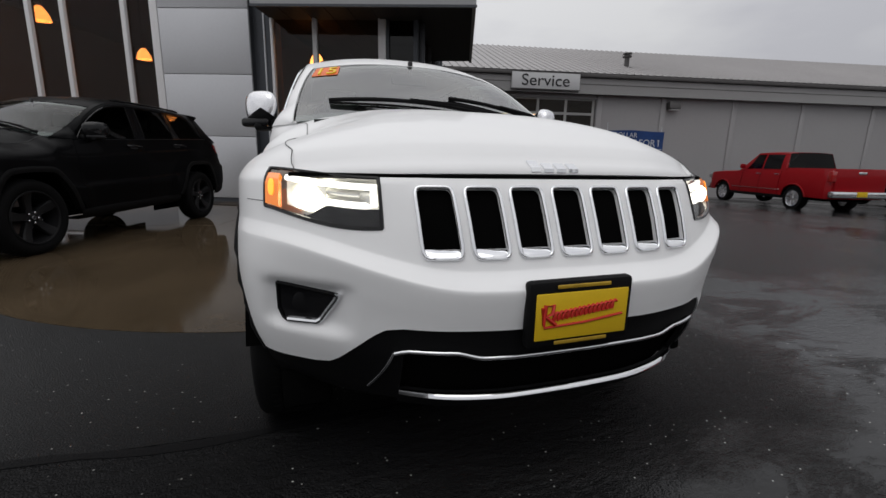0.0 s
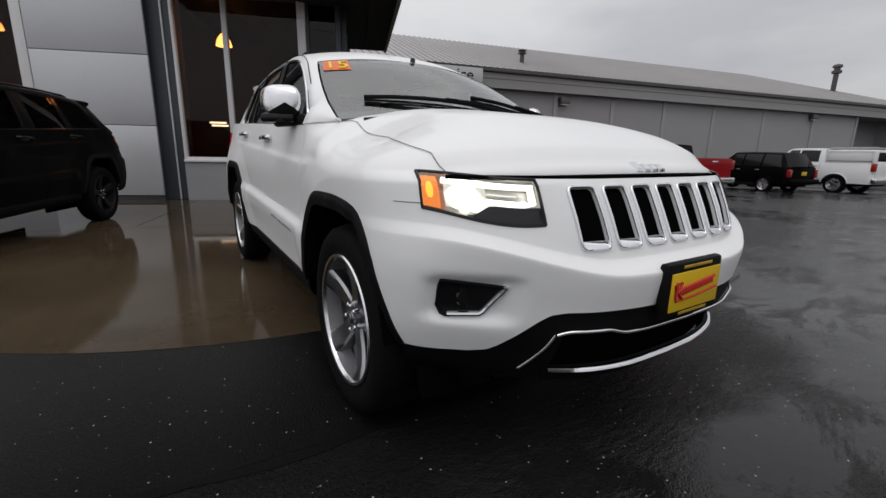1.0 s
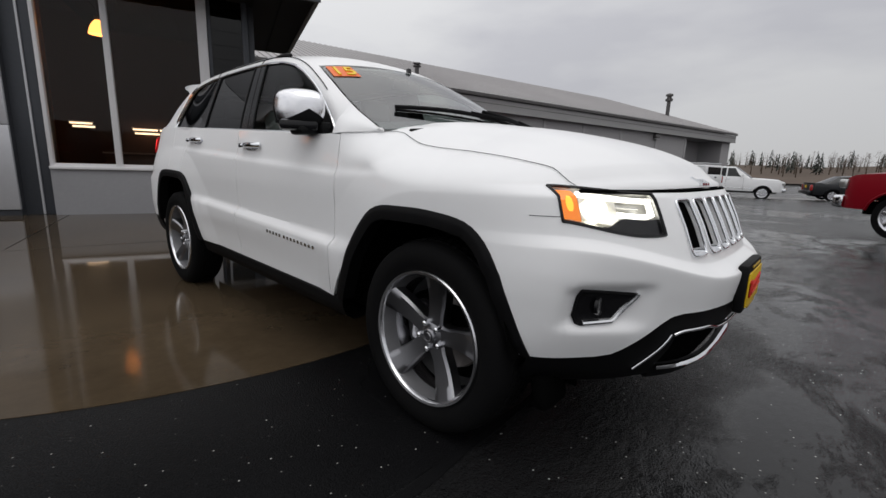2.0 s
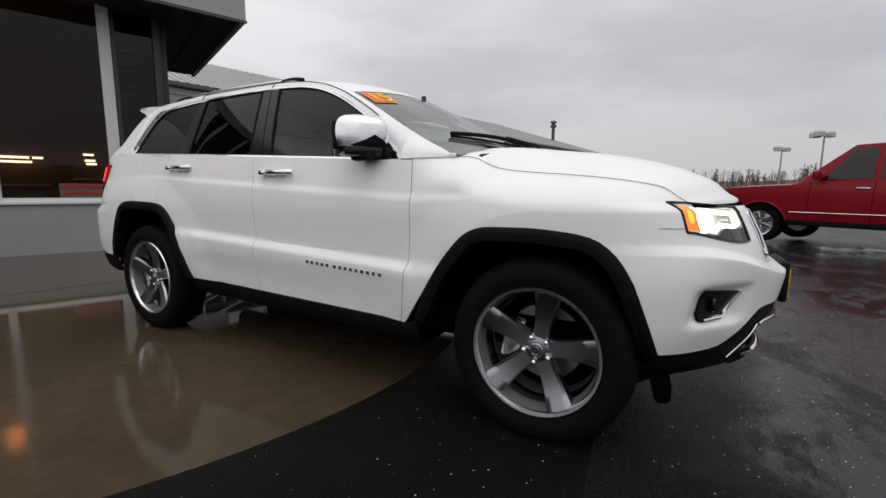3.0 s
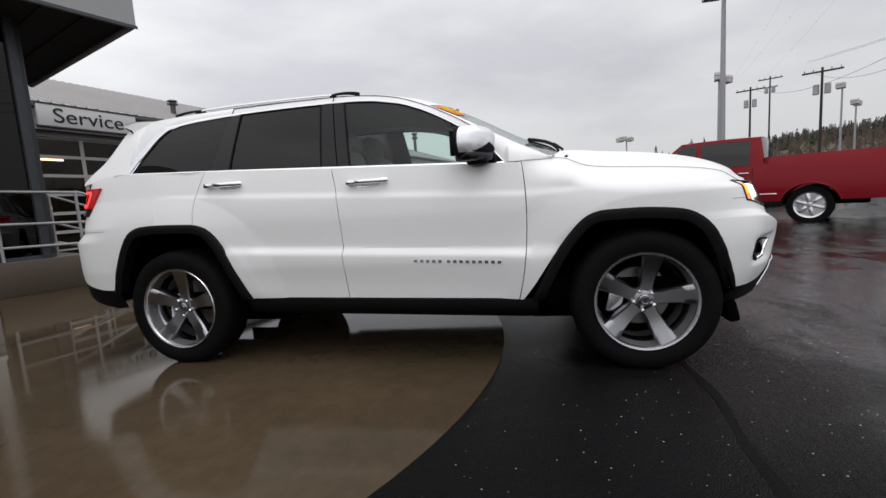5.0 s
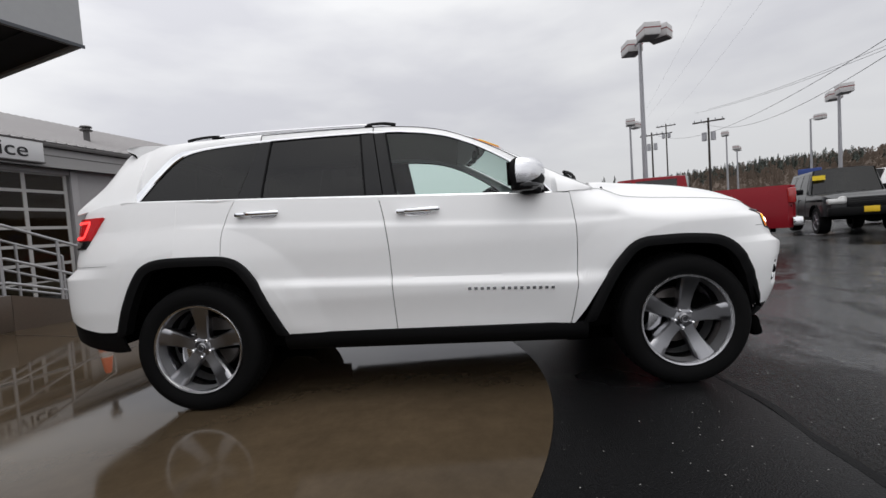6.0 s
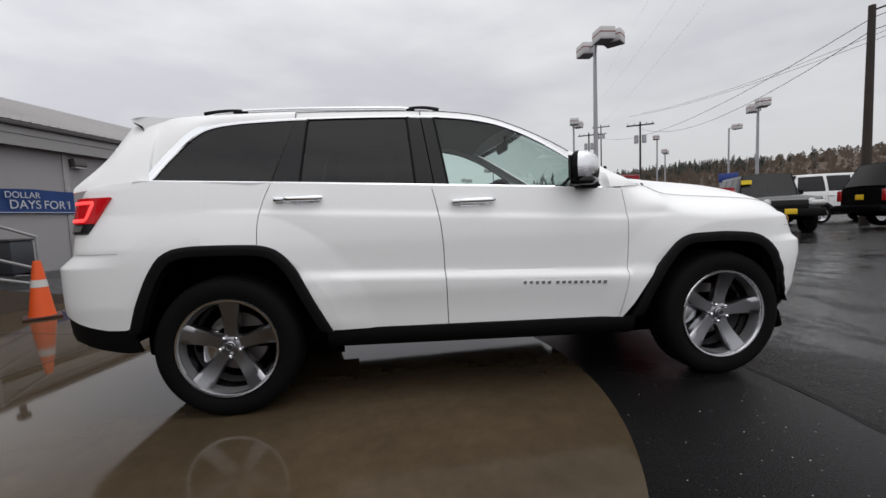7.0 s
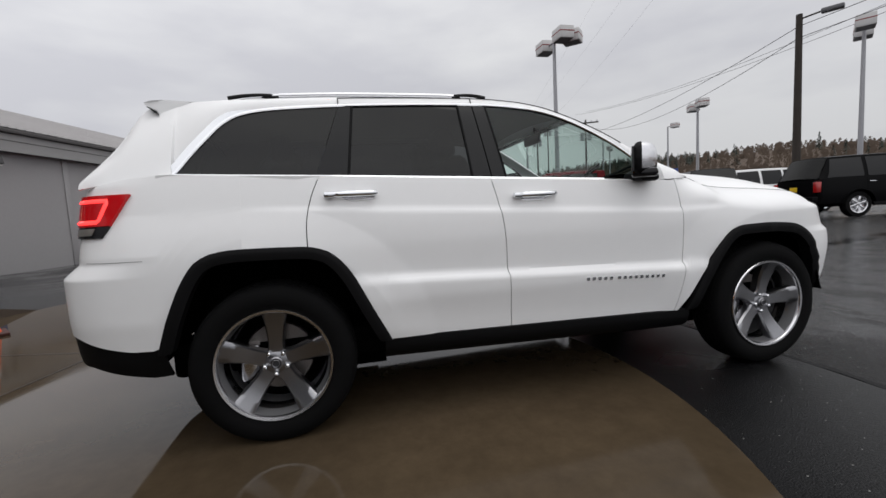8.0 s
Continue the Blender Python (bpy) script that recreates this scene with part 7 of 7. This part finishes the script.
        if d.get("strip"):
            bar("bright_strip", [(s * (sx(y, 0.66) + 0.004), y, 0.66) for y in span(af + AR + 0.05, ar - AR - 0.05, 6)], 0.014, CHROME, car, "chrome side strip", 6)
        for y in (af, ar):
            pts = [(s * (sx(y + AR * math.cos(t), low(y + AR * math.cos(t))) + 0.006), y + AR * math.cos(t), low(y + AR * math.cos(t))) for t in span(0.12, math.pi - 0.12, 24)]
            bar("wheel_arch_lip", pts, 0.022, paint if kind != "offroad" else TRIM, car, "", 6)
    # bumpers, grille, plates, floor
    bm = bmesh.new()
    add_box(bm, (0, yf - 0.05, SILL_Z + 0.12), (W * 0.94, 0.2, 0.24), 0.05)
    part("front_bumper", bm, shine if kind == "pickup" else (TRIM if kind == "offroad" else paint), car, "", True)
    bm = bmesh.new()
    add_box(bm, (0, yf - 0.045, HD - 0.24), (W * 0.5, 0.06, 0.26), 0.02)
    gr = part("grille", bm, GLOSSB, car, "black grille", True)
    for i in range(5):
        box("grille_bar", (0, yf - 0.08, HD - 0.34 + 0.05 * i), (W * 0.48, 0.02, 0.014), shine, gr, "", 0.003)
    bm = bmesh.new()
    add_box(bm, (0, yb + 0.08, SILL_Z + 0.14), (W * 0.93, 0.2, 0.2), 0.04)
    part("rear_bumper", bm, shine if kind == "pickup" else paint, car, "", True)
    box("rear_plate", (0.0, yb + 0.185 if kind == "pickup" else yb + 0.06, SILL_Z + (0.16 if kind == "pickup" else 0.48)), (0.31, 0.015, 0.155), YELLOW, car, "yellow dealer plate", 0.003)
    if d.get("front_plate", True):
        box("front_plate", (0.0, yf - 0.16, SILL_Z + 0.16), (0.31, 0.015, 0.155), YELLOW, car, "yellow dealer plate", 0.003)
    box("underbody", (0, 0, SILL_Z), (W * 0.78, L * 0.9, 0.2), LINER, car, "", 0.03)
    box("cabin_floor", (0, (cow + rb) / 2, BELT - 0.35), (W * 0.86, abs(rb - cow) * 0.95, 0.1), INTER, car)
    for x in (-0.38, 0.38):
        for y in (cow + 1.25,):
            bm = bmesh.new()
            add_box(bm, (x, y, BELT + 0.02), (0.5, 0.16, 0.66), 0.06)
            part("seat_back", bm, INTER, car, "", True)
    if kind == "pickup":
        # load box: inner walls, floor, tailgate
        y0 = rb + 0.06
        rows = [[(sx(y, bed) * q, y, bed) for q in (-1, -0.9)] for y in span(y0, yb, 8)]
        vf = sheet(rows, lambda p: (0, 0, 1), 0.02)
        for q in (vf, mirror_x(vf)):
            put_mesh("bed_rail", q[0], q[1], TRIM, car)
        block("bed_floor", (-W * 0.44, y0, bed - 0.5), (W * 0.44, yb - 0.02, bed - 0.46), TRIM, car)
        block("bed_front", (-W * 0.46, rb, bed - 0.5), (W * 0.46, y0, bed), paint, car)
        block("tailgate", (-W * 0.40, yb - 0.03, SILL_Z + 0.24), (W * 0.40, yb + 0.055, bed - 0.01), paint, car, "", 0.015)
        box("tailgate_handle", (0, yb + 0.06, bed - 0.13), (0.26, 0.03, 0.07), shine, car)
    for x in (-W / 2 + 0.02, W / 2 - 0.02):
        for y in (af, ar):
            road_wheel(car, x, y, R, 0.26, STEEL if bright else ALLOY)
    return car


def towards(x, y, hx, hy):
    """Pose of a vehicle whose middle is at x, y and whose nose points along hx, hy."""
    return Matrix.Translation((x, y, ground_z(x, y))) @ Matrix.Rotation(math.atan2(hx, -hy), 4, "Z")


CREW = dict(L=6.0, W=2.0, WB=3.84, R=0.40, hood=1.16, belt=1.27, roof=1.95, cowl=-1.52, ws_top=-0.66, roof_end=0.92, rear_base=1.02, bed=1.46, sill=0.50, af=-2.05,
            panes=((-1.12, -0.32, 0.46, 0.0), (-0.22, 0.74, 0.0, 0.0)), handles=(-0.42, 0.64), gaps=(-1.22, -0.27, 0.80), strip=True)
RAMT = dict(L=5.8, W=2.0, WB=3.57, R=0.41, hood=1.20, belt=1.32, roof=1.93, cowl=-1.25, ws_top=-0.40, roof_end=1.02, rear_base=1.14, bed=1.41, sill=0.48, af=-1.92,
            panes=((-0.78, 0.0, 0.44, 0.0), (0.08, 0.88, 0.0, -0.05)), handles=(-0.06, 0.82), gaps=(-0.9, 0.04, 0.98), strip=True)
WAGON = dict(L=4.6, W=1.85, WB=2.7, R=0.36, hood=1.04, belt=1.10, roof=1.72, cowl=-1.0, ws_top=-0.28, roof_end=1.85, rear_base=2.2, sill=0.38, af=-1.38,
             panes=((-0.62, 0.20, 0.38, 0.0), (0.28, 1.05, 0.0, 0.0), (1.14, 2.0, 0.0, -0.2)), handles=(0.10, 0.98), gaps=(-0.7, 0.24, 1.1))
LARGE = dict(L=5.1, W=2.0, WB=3.02, R=0.40, hood=1.16, belt=1.22, roof=1.92, cowl=-1.2, ws_top=-0.45, roof_end=2.15, rear_base=2.48, sill=0.45, af=-1.64,
             panes=((-0.78, 0.10, 0.40, 0.0), (0.2, 1.08, 0.0, 0.0), (1.2, 2.3, 0.0, -0.2)), handles=(0.02, 1.0), gaps=(-0.85, 0.14, 1.14))
BOXY = dict(L=4.4, W=1.86, WB=2.7, R=0.40, hood=1.12, belt=1.16, roof=1.90, cowl=-0.62, ws_top=-0.38, roof_end=1.9, rear_base=2.05, sill=0.52, af=-1.36, roof_drop=0.0,
            panes=((-0.40, 0.30, 0.16, 0.0), (0.4, 1.1, 0.0, 0.0), (1.2, 1.85, 0.0, -0.05)), handles=(0.18, 1.0), gaps=(-0.42, 0.34, 1.15))
SALOON = dict(L=4.7, W=1.82, WB=2.75, R=0.33, hood=0.92, belt=0.98, roof=1.45, cowl=-0.95, ws_top=-0.15, roof_end=1.0, rear_base=1.75, bed=1.02, sill=0.32, af=-1.42,
              panes=((-0.55, 0.22, 0.42, 0.0), (0.3, 1.15, 0.0, -0.25)), handles=(0.1, 0.95), gaps=(-0.62, 0.26, 1.05))

# the black twin beside the white car
raise_nose(build_suv("black sport utility vehicle parked beside the show room wall", BLACKP, False, False, {"rim": DARKWHEEL, "spoke": DARKWHEEL, "barrel": DARKWHEEL}, pose(-3.615, 3.79, 0.0, 0, 0, -20.0))[0])
build_vehicle("pickup_truck", "dark red crew cab pickup with a chrome side strip", "pickup", DARKRED, towards(8.67, -5.62, 0.524, 0.852), CREW)
ram = build_vehicle("pickup_truck", "bright red pickup truck with chrome rear bumper", "pickup", RED, towards(16.58, 8.02, 0.302, 0.953), RAMT)
build_vehicle("estate_car", "small black estate car with red tail lamps", "wagon", BLACKP, towards(22.0, 6.6, 0.25, 0.97), WAGON)
wp = build_vehicle("pickup_truck", "white pickup with a canopy and roof rack on its bed", "pickup", WHITE, towards(24.5, 5.2, 0.213, 0.977), RAMT)
bm = bmesh.new()
add_box(bm, (0, 2.0, 1.60), (1.86, 1.75, 0.56), 0.06)
shell = part("canopy_shell", bm, WHITE, wp, "white canopy over the load bed", True)
for s in (-1, 1):
    block("canopy_door", (s * 0.925, 1.25, 1.42), (s * 0.945, 2.8, 1.80), WHITE, shell, "", 0.008)
    bar("door_seal", [(s * 0.95, 1.25, 1.42), (s * 0.95, 2.8, 1.42), (s * 0.95, 2.8, 1.80), (s * 0.95, 1.25, 1.80)], 0.008, TRIM, shell, "", 6, True)
    bar("roof_rack_bar", [(s * 0.75, 1.2, 1.97), (s * 0.75, 2.85, 1.97)], 0.03, PIPE, shell)
for y in (1.4, 2.0, 2.7):
    bar("roof_rack_bar", [(-0.75, y, 1.96), (0.75, y, 1.96)], 0.025, PIPE, shell)
block("rear_canopy_window", (-0.7, 2.87, 1.40), (0.7, 2.89, 1.78), GLOSSB, shell)
build_vehicle("pickup_truck", "white pickup truck parked nose outwards", "pickup", WHITE, towards(31.4, 3.0, 0.10, -0.99), RAMT)
for x, y, hx, hy, pt, dd, lab, nm in (
        (33.5, -3.2, 0.3, -0.95, GREY, SALOON, "dark grey saloon in the far row", "saloon_car"),
        (36.0, -6.5, 0.3, -0.95, BLACKP, SALOON, "black saloon in the far row", "saloon_car"),
        (12.2, -17.3, -0.15, -0.99, WHITE, LARGE, "white large utility vehicle with dark windows", "utility_vehicle"),
        (7.50, -16.0, -0.272, -0.962, BLACKP, LARGE, "black large utility vehicle with red tail lamps", "utility_vehicle"),
        (19.5, -16.5, -0.5, 0.86, GREY, RAMT, "grey pickup with a yellow windscreen sticker", "pickup_truck"),
        (14.5, -9.4, -0.6, 0.8, DARKRED, SALOON, "dark red saloon in the next row", "saloon_car"),
        (25.5, -13.5, -0.5, 0.86, GREY, SALOON, "grey saloon in the next row", "saloon_car"),
        (30.5, -9.6, -0.5, 0.86, BLACKP, WAGON, "black estate car in the next row", "estate_car"),
        (36.5, -17.0, -0.5, 0.86, WHITE, SALOON, "white saloon in a distant row", "saloon_car"),
        (41.5, -13.0, -0.5, 0.86, RED, SALOON, "red saloon in a distant row", "saloon_car")):
    kd = "pickup" if dd is RAMT else ("sedan" if dd is SALOON else "wagon")
    build_vehicle(nm, lab, kd, pt, towards(x, y, hx, hy), dd)
jeep = build_vehicle("off_road_vehicle", "dark grey boxy off-road vehicle facing the car park", "offroad", GREY, towards(10.24, -12.13, -0.902, 0.433), BOXY, False)
for s in (-1, 1):
    vs, fs = lathe([(0.0, 0.02), (0.09, 0.015), (0.105, 0.0), (0.11, -0.03)], 24, "z")
    vs = [Vector((v[0] + s * 0.55, -2.21 - 0.03 - v[2], v[1] + 0.95)) for v in vs]
    put_mesh("round_headlamp", vs, fs, REFLECT, jeep, "round headlamp", True)
    bm = bmesh.new()
    add_box(bm, (s * 0.86, -1.36, 0.98), (0.30, 1.15, 0.06), 0.025)
    part("mud_guard", bm, TRIM, jeep, "", True)
block("sticker", (-0.78, -0.63, 1.60), (-0.48, -0.60, 1.74), STKYEL, jeep)

# ---- lamp posts, poles, wires ----
POST = material("galvanised_post", (0.34, 0.34, 0.36), 0.5, metal=0.4, var=0.1, scale=6)
LAMPB = material("white_lamp_housing", (0.55, 0.54, 0.54), 0.5, var=0.08, scale=6)
STRIPE = material("red_stripe", (0.22, 0.03, 0.03), 0.5, var=0.1)
UNDER = material("dark_lamp_glass", (0.10, 0.10, 0.11), 0.3, var=0.1)
WOOD = material("dark_weathered_pole", (0.035, 0.028, 0.024), 0.85, var=0.35, scale=6, bump=0.4, bscale=40)
WIRE = material("black_cable", (0.012, 0.012, 0.013), 0.6, var=0.1)


def lamp_post(x, y, h, heads, turn, s=1.0):
    p = thing("lamp_post", "tall pale lamp post with white box floodlights", "lamp post", pose(x, y, ground_z(x, y), 0, 0, turn), "car park lamp posts")
    vs, fs = lathe([(0.0, h), (0.055 * s, h), (0.09 * s, 0.9), (0.09 * s, 0.0)], 14, "z")
    put_mesh("post", vs, fs, POST, p, "", True, 50)
    vs, fs = lathe([(0.26, 0.0), (0.26, 0.75), (0.23, 0.8), (0.0, 0.8)], 20, "z")
    put_mesh("plinth", vs, fs, SILL, p, "round concrete plinth", True, 40)
    for a in heads:
        m = Matrix.Translation((0, 0, h - 0.02)) @ Matrix.Rotation(radians(a), 4, "Z")
        bar("arm", [m @ Vector((0, 0, 0)), m @ Vector((0.34 * s, 0, 0.02))], 0.035, POST, p)
        bm = bmesh.new()
        add_box(bm, (0.64 * s, 0, 0.03), (0.60 * s, 0.52 * s, 0.40 * s), 0.02)
        bmesh.ops.transform(bm, matrix=m, verts=bm.verts)
        hd = part("lamp_head", bm, LAMPB, p, "white box floodlight with a red stripe", True)
        bm = bmesh.new()
        add_box(bm, (0.64 * s, 0, 0.06), (0.61 * s, 0.53 * s, 0.035))
        bmesh.ops.transform(bm, matrix=m, verts=bm.verts)
        part("stripe", bm, STRIPE, hd)
        bm = bmesh.new()
        add_box(bm, (0.64 * s, 0, 0.03 - 0.205 * s), (0.52 * s, 0.44 * s, 0.02))
        bmesh.ops.transform(bm, matrix=m, verts=bm.verts)
        part("lamp_glass", bm, UNDER, hd)
    return p


lamp_post(12.14, -7.08, 7.10, (195, 240, 15), -15, 1.05)
lamp_post(30.6, -14.3, 8.1, (180, 330), -20, 1.2)
lamp_post(17.15, -18.3, 5.9, (195, 15), -40, 1.0)
lamp_post(9.78, -18.8, 6.95, (185, 5), -60, 1.1)
lamp_post(64.1, -15.5, 8.3, (160, 340, 70), -20, 1.5)
lamp_post(79.4, -13.9, 8.1, (160, 340), -20, 1.5)
lamp_post(35.5, -24.7, 7.5, (160,), -20)
lamp_post(39.8, -28.4, 6.8, (160, 340), -20)
lamp_post(30, -27.5, 7.2, (200,), 0)
# wooden pole with one street lamp
pole = thing("street_lamp", "dark wooden pole with a single street lamp arm", "street lamp", pose(9.6, -15.4, 0, 0, 0, 0))
vs, fs = lathe([(0.0, 7.35), (0.10, 7.35), (0.15, 0.0)], 14, "z")
put_mesh("pole", vs, fs, WOOD, pole, "", True, 50)
bar("arm", [(0, 0, 7.18), (-0.55, -0.35, 7.27)], 0.03, WOOD, pole)
bm = bmesh.new()
add_box(bm, (-0.75, -0.48, 7.26), (0.62, 0.26, 0.16), 0.05, Matrix.Rotation(radians(32), 4, "Z"))
part("lamp_head", bm, UNDER, pole, "", True)


def utility_pole(x, y, h, turn, arms=1):
    p = thing("utility_pole", "dark wooden utility pole with cross arms", "utility pole", pose(x, y, 0, 0, 0, turn), "utility poles")
    vs, fs = lathe([(0.0, h), (0.10, h), (0.15, 0.0)], 12, "z")
    put_mesh("pole", vs, fs, WOOD, p, "", True, 50)
    for i in range(arms):
        box("cross_arm", (0, 0, h - 0.4 - 1.3 * i), (3.2 if i == 0 else 2.0, 0.14, 0.16), WOOD, p)
    for sx_ in (-1, 1):
        vs, fs = lathe([(0.0, 0.6), (0.25, 0.55), (0.27, -0.4), (0.0, -0.45)], 12, "z")
        put_mesh("transformer", [(v[0] + sx_ * 0.45, v[1], v[2] + h - 2.2) for v in vs], fs, POST, p, "", True)
    for x_ in (-1.4, -0.7, 0.7, 1.4):
        bar("insulator", [(x_, 0, h - 0.32), (x_, 0, h - 0.1)], 0.06, POST, p, "", 6)


utility_pole(48.2, -30.7, 11.7, 60)
utility_pole(77.8, -40.5, 17.3, 60, 2)
utility_pole(62, -30.5, 13.0, 60)
for i, (a, b, sag) in enumerate((
        ((-22, -18.0, 8.6), (9.6, -15.4, 6.55), 0.5), ((9.6, -15.4, 6.55), (48, -29.8, 11.2), 1.8), ((-22, -18.4, 10.4), (48.5, -29.4, 12.4), 2.4), ((-22, -18.0, 9.1), (9.6, -15.4, 6.95), 0.5),
        ((9.6, -15.4, 6.95), (62, -30.5, 12.9), 2.2), ((-22, -19.2, 12.0), (47.2, -30.2, 12.5), 2.6), ((-16, -9.0, 19.0), (62, -31.0, 13.0), 2.0), ((-16, -10.5, 21.5), (80, -36.2, 17.3), 2.0), ((-16, -7.5, 23.0), (80, -35.5, 17.3), 2.0))):
    A, B = Vector(a), Vector(b)
    pts = [A.lerp(B, t) - Vector((0, 0, sag * 4 * t * (1 - t))) for t in span(0, 1, 24)]
    vs, fs = tube(pts, 0.012 if i < 6 else 0.004, 5)
    tagged(put_mesh("overhead_cable", vs, fs, WIRE), "thin black overhead cable strung between poles", "cable", "overhead cables")

# blue sign on two posts among the far cars
BLUES = material("blue_sign_face", (0.02, 0.05, 0.22), 0.5, var=0.15)
bs = thing("road_sign", "small blue board with a pale edge on posts", "sign", pose(24.9, -23.2, 0.15, 0, 0, 35))
block("board", (-0.6, -0.05, 2.45), (0.6, 0.05, 3.05), BLUES, bs, "", 0.02)
block("board_bar", (-0.4, -0.065, 2.72), (0.4, -0.05, 2.83), SIGNW, bs, "plain bar for lettering")
for x in (-0.5, 0.5):
    bar("leg", [(x, 0, -0.1), (x, 0, 2.46)], 0.05, POST, bs)

# ---- far hill, woods and sheds ----
# brush, fir and twig colours are paled to include the haze of distance
HILL = material("haze_paled_brush", (0.086, 0.062, 0.046), 0.95, var=0.25, scale=0.5)
FIR = material("haze_paled_fir_foliage", (0.042, 0.050, 0.042), 0.9, var=0.25, scale=1.0)
BARE = material("haze_paled_brown_twigs", (0.092, 0.067, 0.050), 0.95, var=0.25, scale=1.0)
rng = random.Random(7)


def hill_h(a):
    """Height of the skyline by bearing in degrees clockwise from +y."""
    return float(np.interp(a, [60, 85, 100, 108, 118, 126, 134, 142, 150, 165, 190], [3.5, 4.5, 5.0, 7.0, 12.4, 14.4, 14.3, 15.4, 12.8, 12.0, 9.0]))


rows = []
for i in range(91):
    a = lerp(40, 215, i / 90)
    t = radians(a)
    h = hill_h(a)
    row = []
    for r, k in ((95, 0.0), (120, 0.35), (150, 0.72), (180, 1.0), (230, 1.0), (300, 0.6)):
        z = h * k + (1.1 * noise.noise(Vector((a * 0.13, r * 0.03, 1.0))) if k else -0.2)
        row.append((r * math.sin(t), r * math.cos(t), z))
    rows.append(row)
vs, fs = sheet(rows, lambda p: (0, 0, 1))
tagged(put_mesh("backdrop", vs, fs, HILL, None, "", True), "low far hill covered in brown brush", "hill", kind="structure")


def tree_shapes(kind, n, a0, a1, r0, r1, mat, name, label, hmin, hmax):
    """Far woods: each tree a stem with many ragged leaf clumps."""
    V, Fc = [], []
    for _ in range(n):
        a = rng.uniform(a0, a1)
        r = rng.uniform(r0, r1)
        k = float(np.interp(r, [95, 120, 150, 180], [0, 0.35, 0.72, 1.0]))
        x, y, z0 = r * math.sin(radians(a)), r * math.cos(radians(a)), hill_h(a) * k - 0.3
        h = rng.uniform(hmin, hmax)
        def tri(p, q, s):
            b = len(V)
            V.extend((p, q, s))
            Fc.append((b, b + 1, b + 2))
        tri((x - 0.12, y, z0), (x + 0.12, y, z0), (x, y, z0 + h * 0.9))
        tri((x, y - 0.12, z0), (x, y + 0.12, z0), (x, y, z0 + h * 0.9))
        if kind == "fir":
            for lv in range(9):
                t = lv / 9
                rad = h * 0.20 * (1 - t) * rng.uniform(0.75, 1.2) + 0.15
                zz = z0 + h * (0.12 + 0.86 * t)
                for j in range(6):
                    b = rng.uniform(0, 6.28)
                    w = rng.uniform(0.35, 0.6)
                    tri((x, y, zz + h * 0.13), (x + rad * math.cos(b), y + rad * math.sin(b), zz - rng.uniform(0, 0.05) * h), (x + rad * 0.9 * math.cos(b + w), y + rad * 0.9 * math.sin(b + w), zz + 0.02 * h))
        else:
            for j in range(80):
                b, e, rr = rng.uniform(0, 6.28), rng.uniform(0.2, 1.0), rng.uniform(0.1, 1.0)
                rad = h * 0.34 * rr * math.sin(math.pi * (0.15 + 0.8 * e))
                cx, cy, cz = x + rad * math.cos(b), y + rad * math.sin(b), z0 + h * e
                s = rng.uniform(0.08, 0.20)
                tri((cx - s, cy, cz - s * 0.6), (cx + s * 0.8, cy + s * 0.5, cz - 0.1), (cx + rng.uniform(-s, s), cy - s * 0.5, cz + s))
    tagged(put_mesh(name, V, Fc, mat), label, "woods", kind="stuff")


tree_shapes("fir", 420, 110, 134, 140, 182, FIR, "fir_wood", "far dark fir trees along the ridge", 2.0, 4.2)
tree_shapes("fir", 26, 134, 185, 130, 182, FIR, "fir_wood", "scattered far fir trees on the hill", 3.0, 6.0)
tree_shapes("bare", 2300, 112, 190, 104, 184, BARE, "bare_wood", "far leafless brown trees on the hill", 1.5, 3.2)
tree_shapes("bare", 260, 62, 112, 110, 180, BARE, "bare_wood", "far brown trees beyond the lot", 2.5, 5.0)
tree_shapes("fir", 60, 80, 112, 120, 180, FIR, "fir_wood", "far dark trees beyond the lot", 3.0, 5.5)
tree_shapes("fir", 26, 106, 112, 96, 110, FIR, "fir_wood", "dark trees behind the pickup", 5.0, 9.5)
# pale shed and tank beyond the red pickup
sh = thing("shed", "small pale shed far beyond the car park", "shed", pose(58, -27, 0, 0, 0, 30))
block("shed_wall", (-2, -1.5, 0), (2, 1.5, 4.6), SIGNW, sh)
block("shed_roof", (-2.2, -1.7, 4.6), (2.2, 1.7, 4.9), POST, sh)
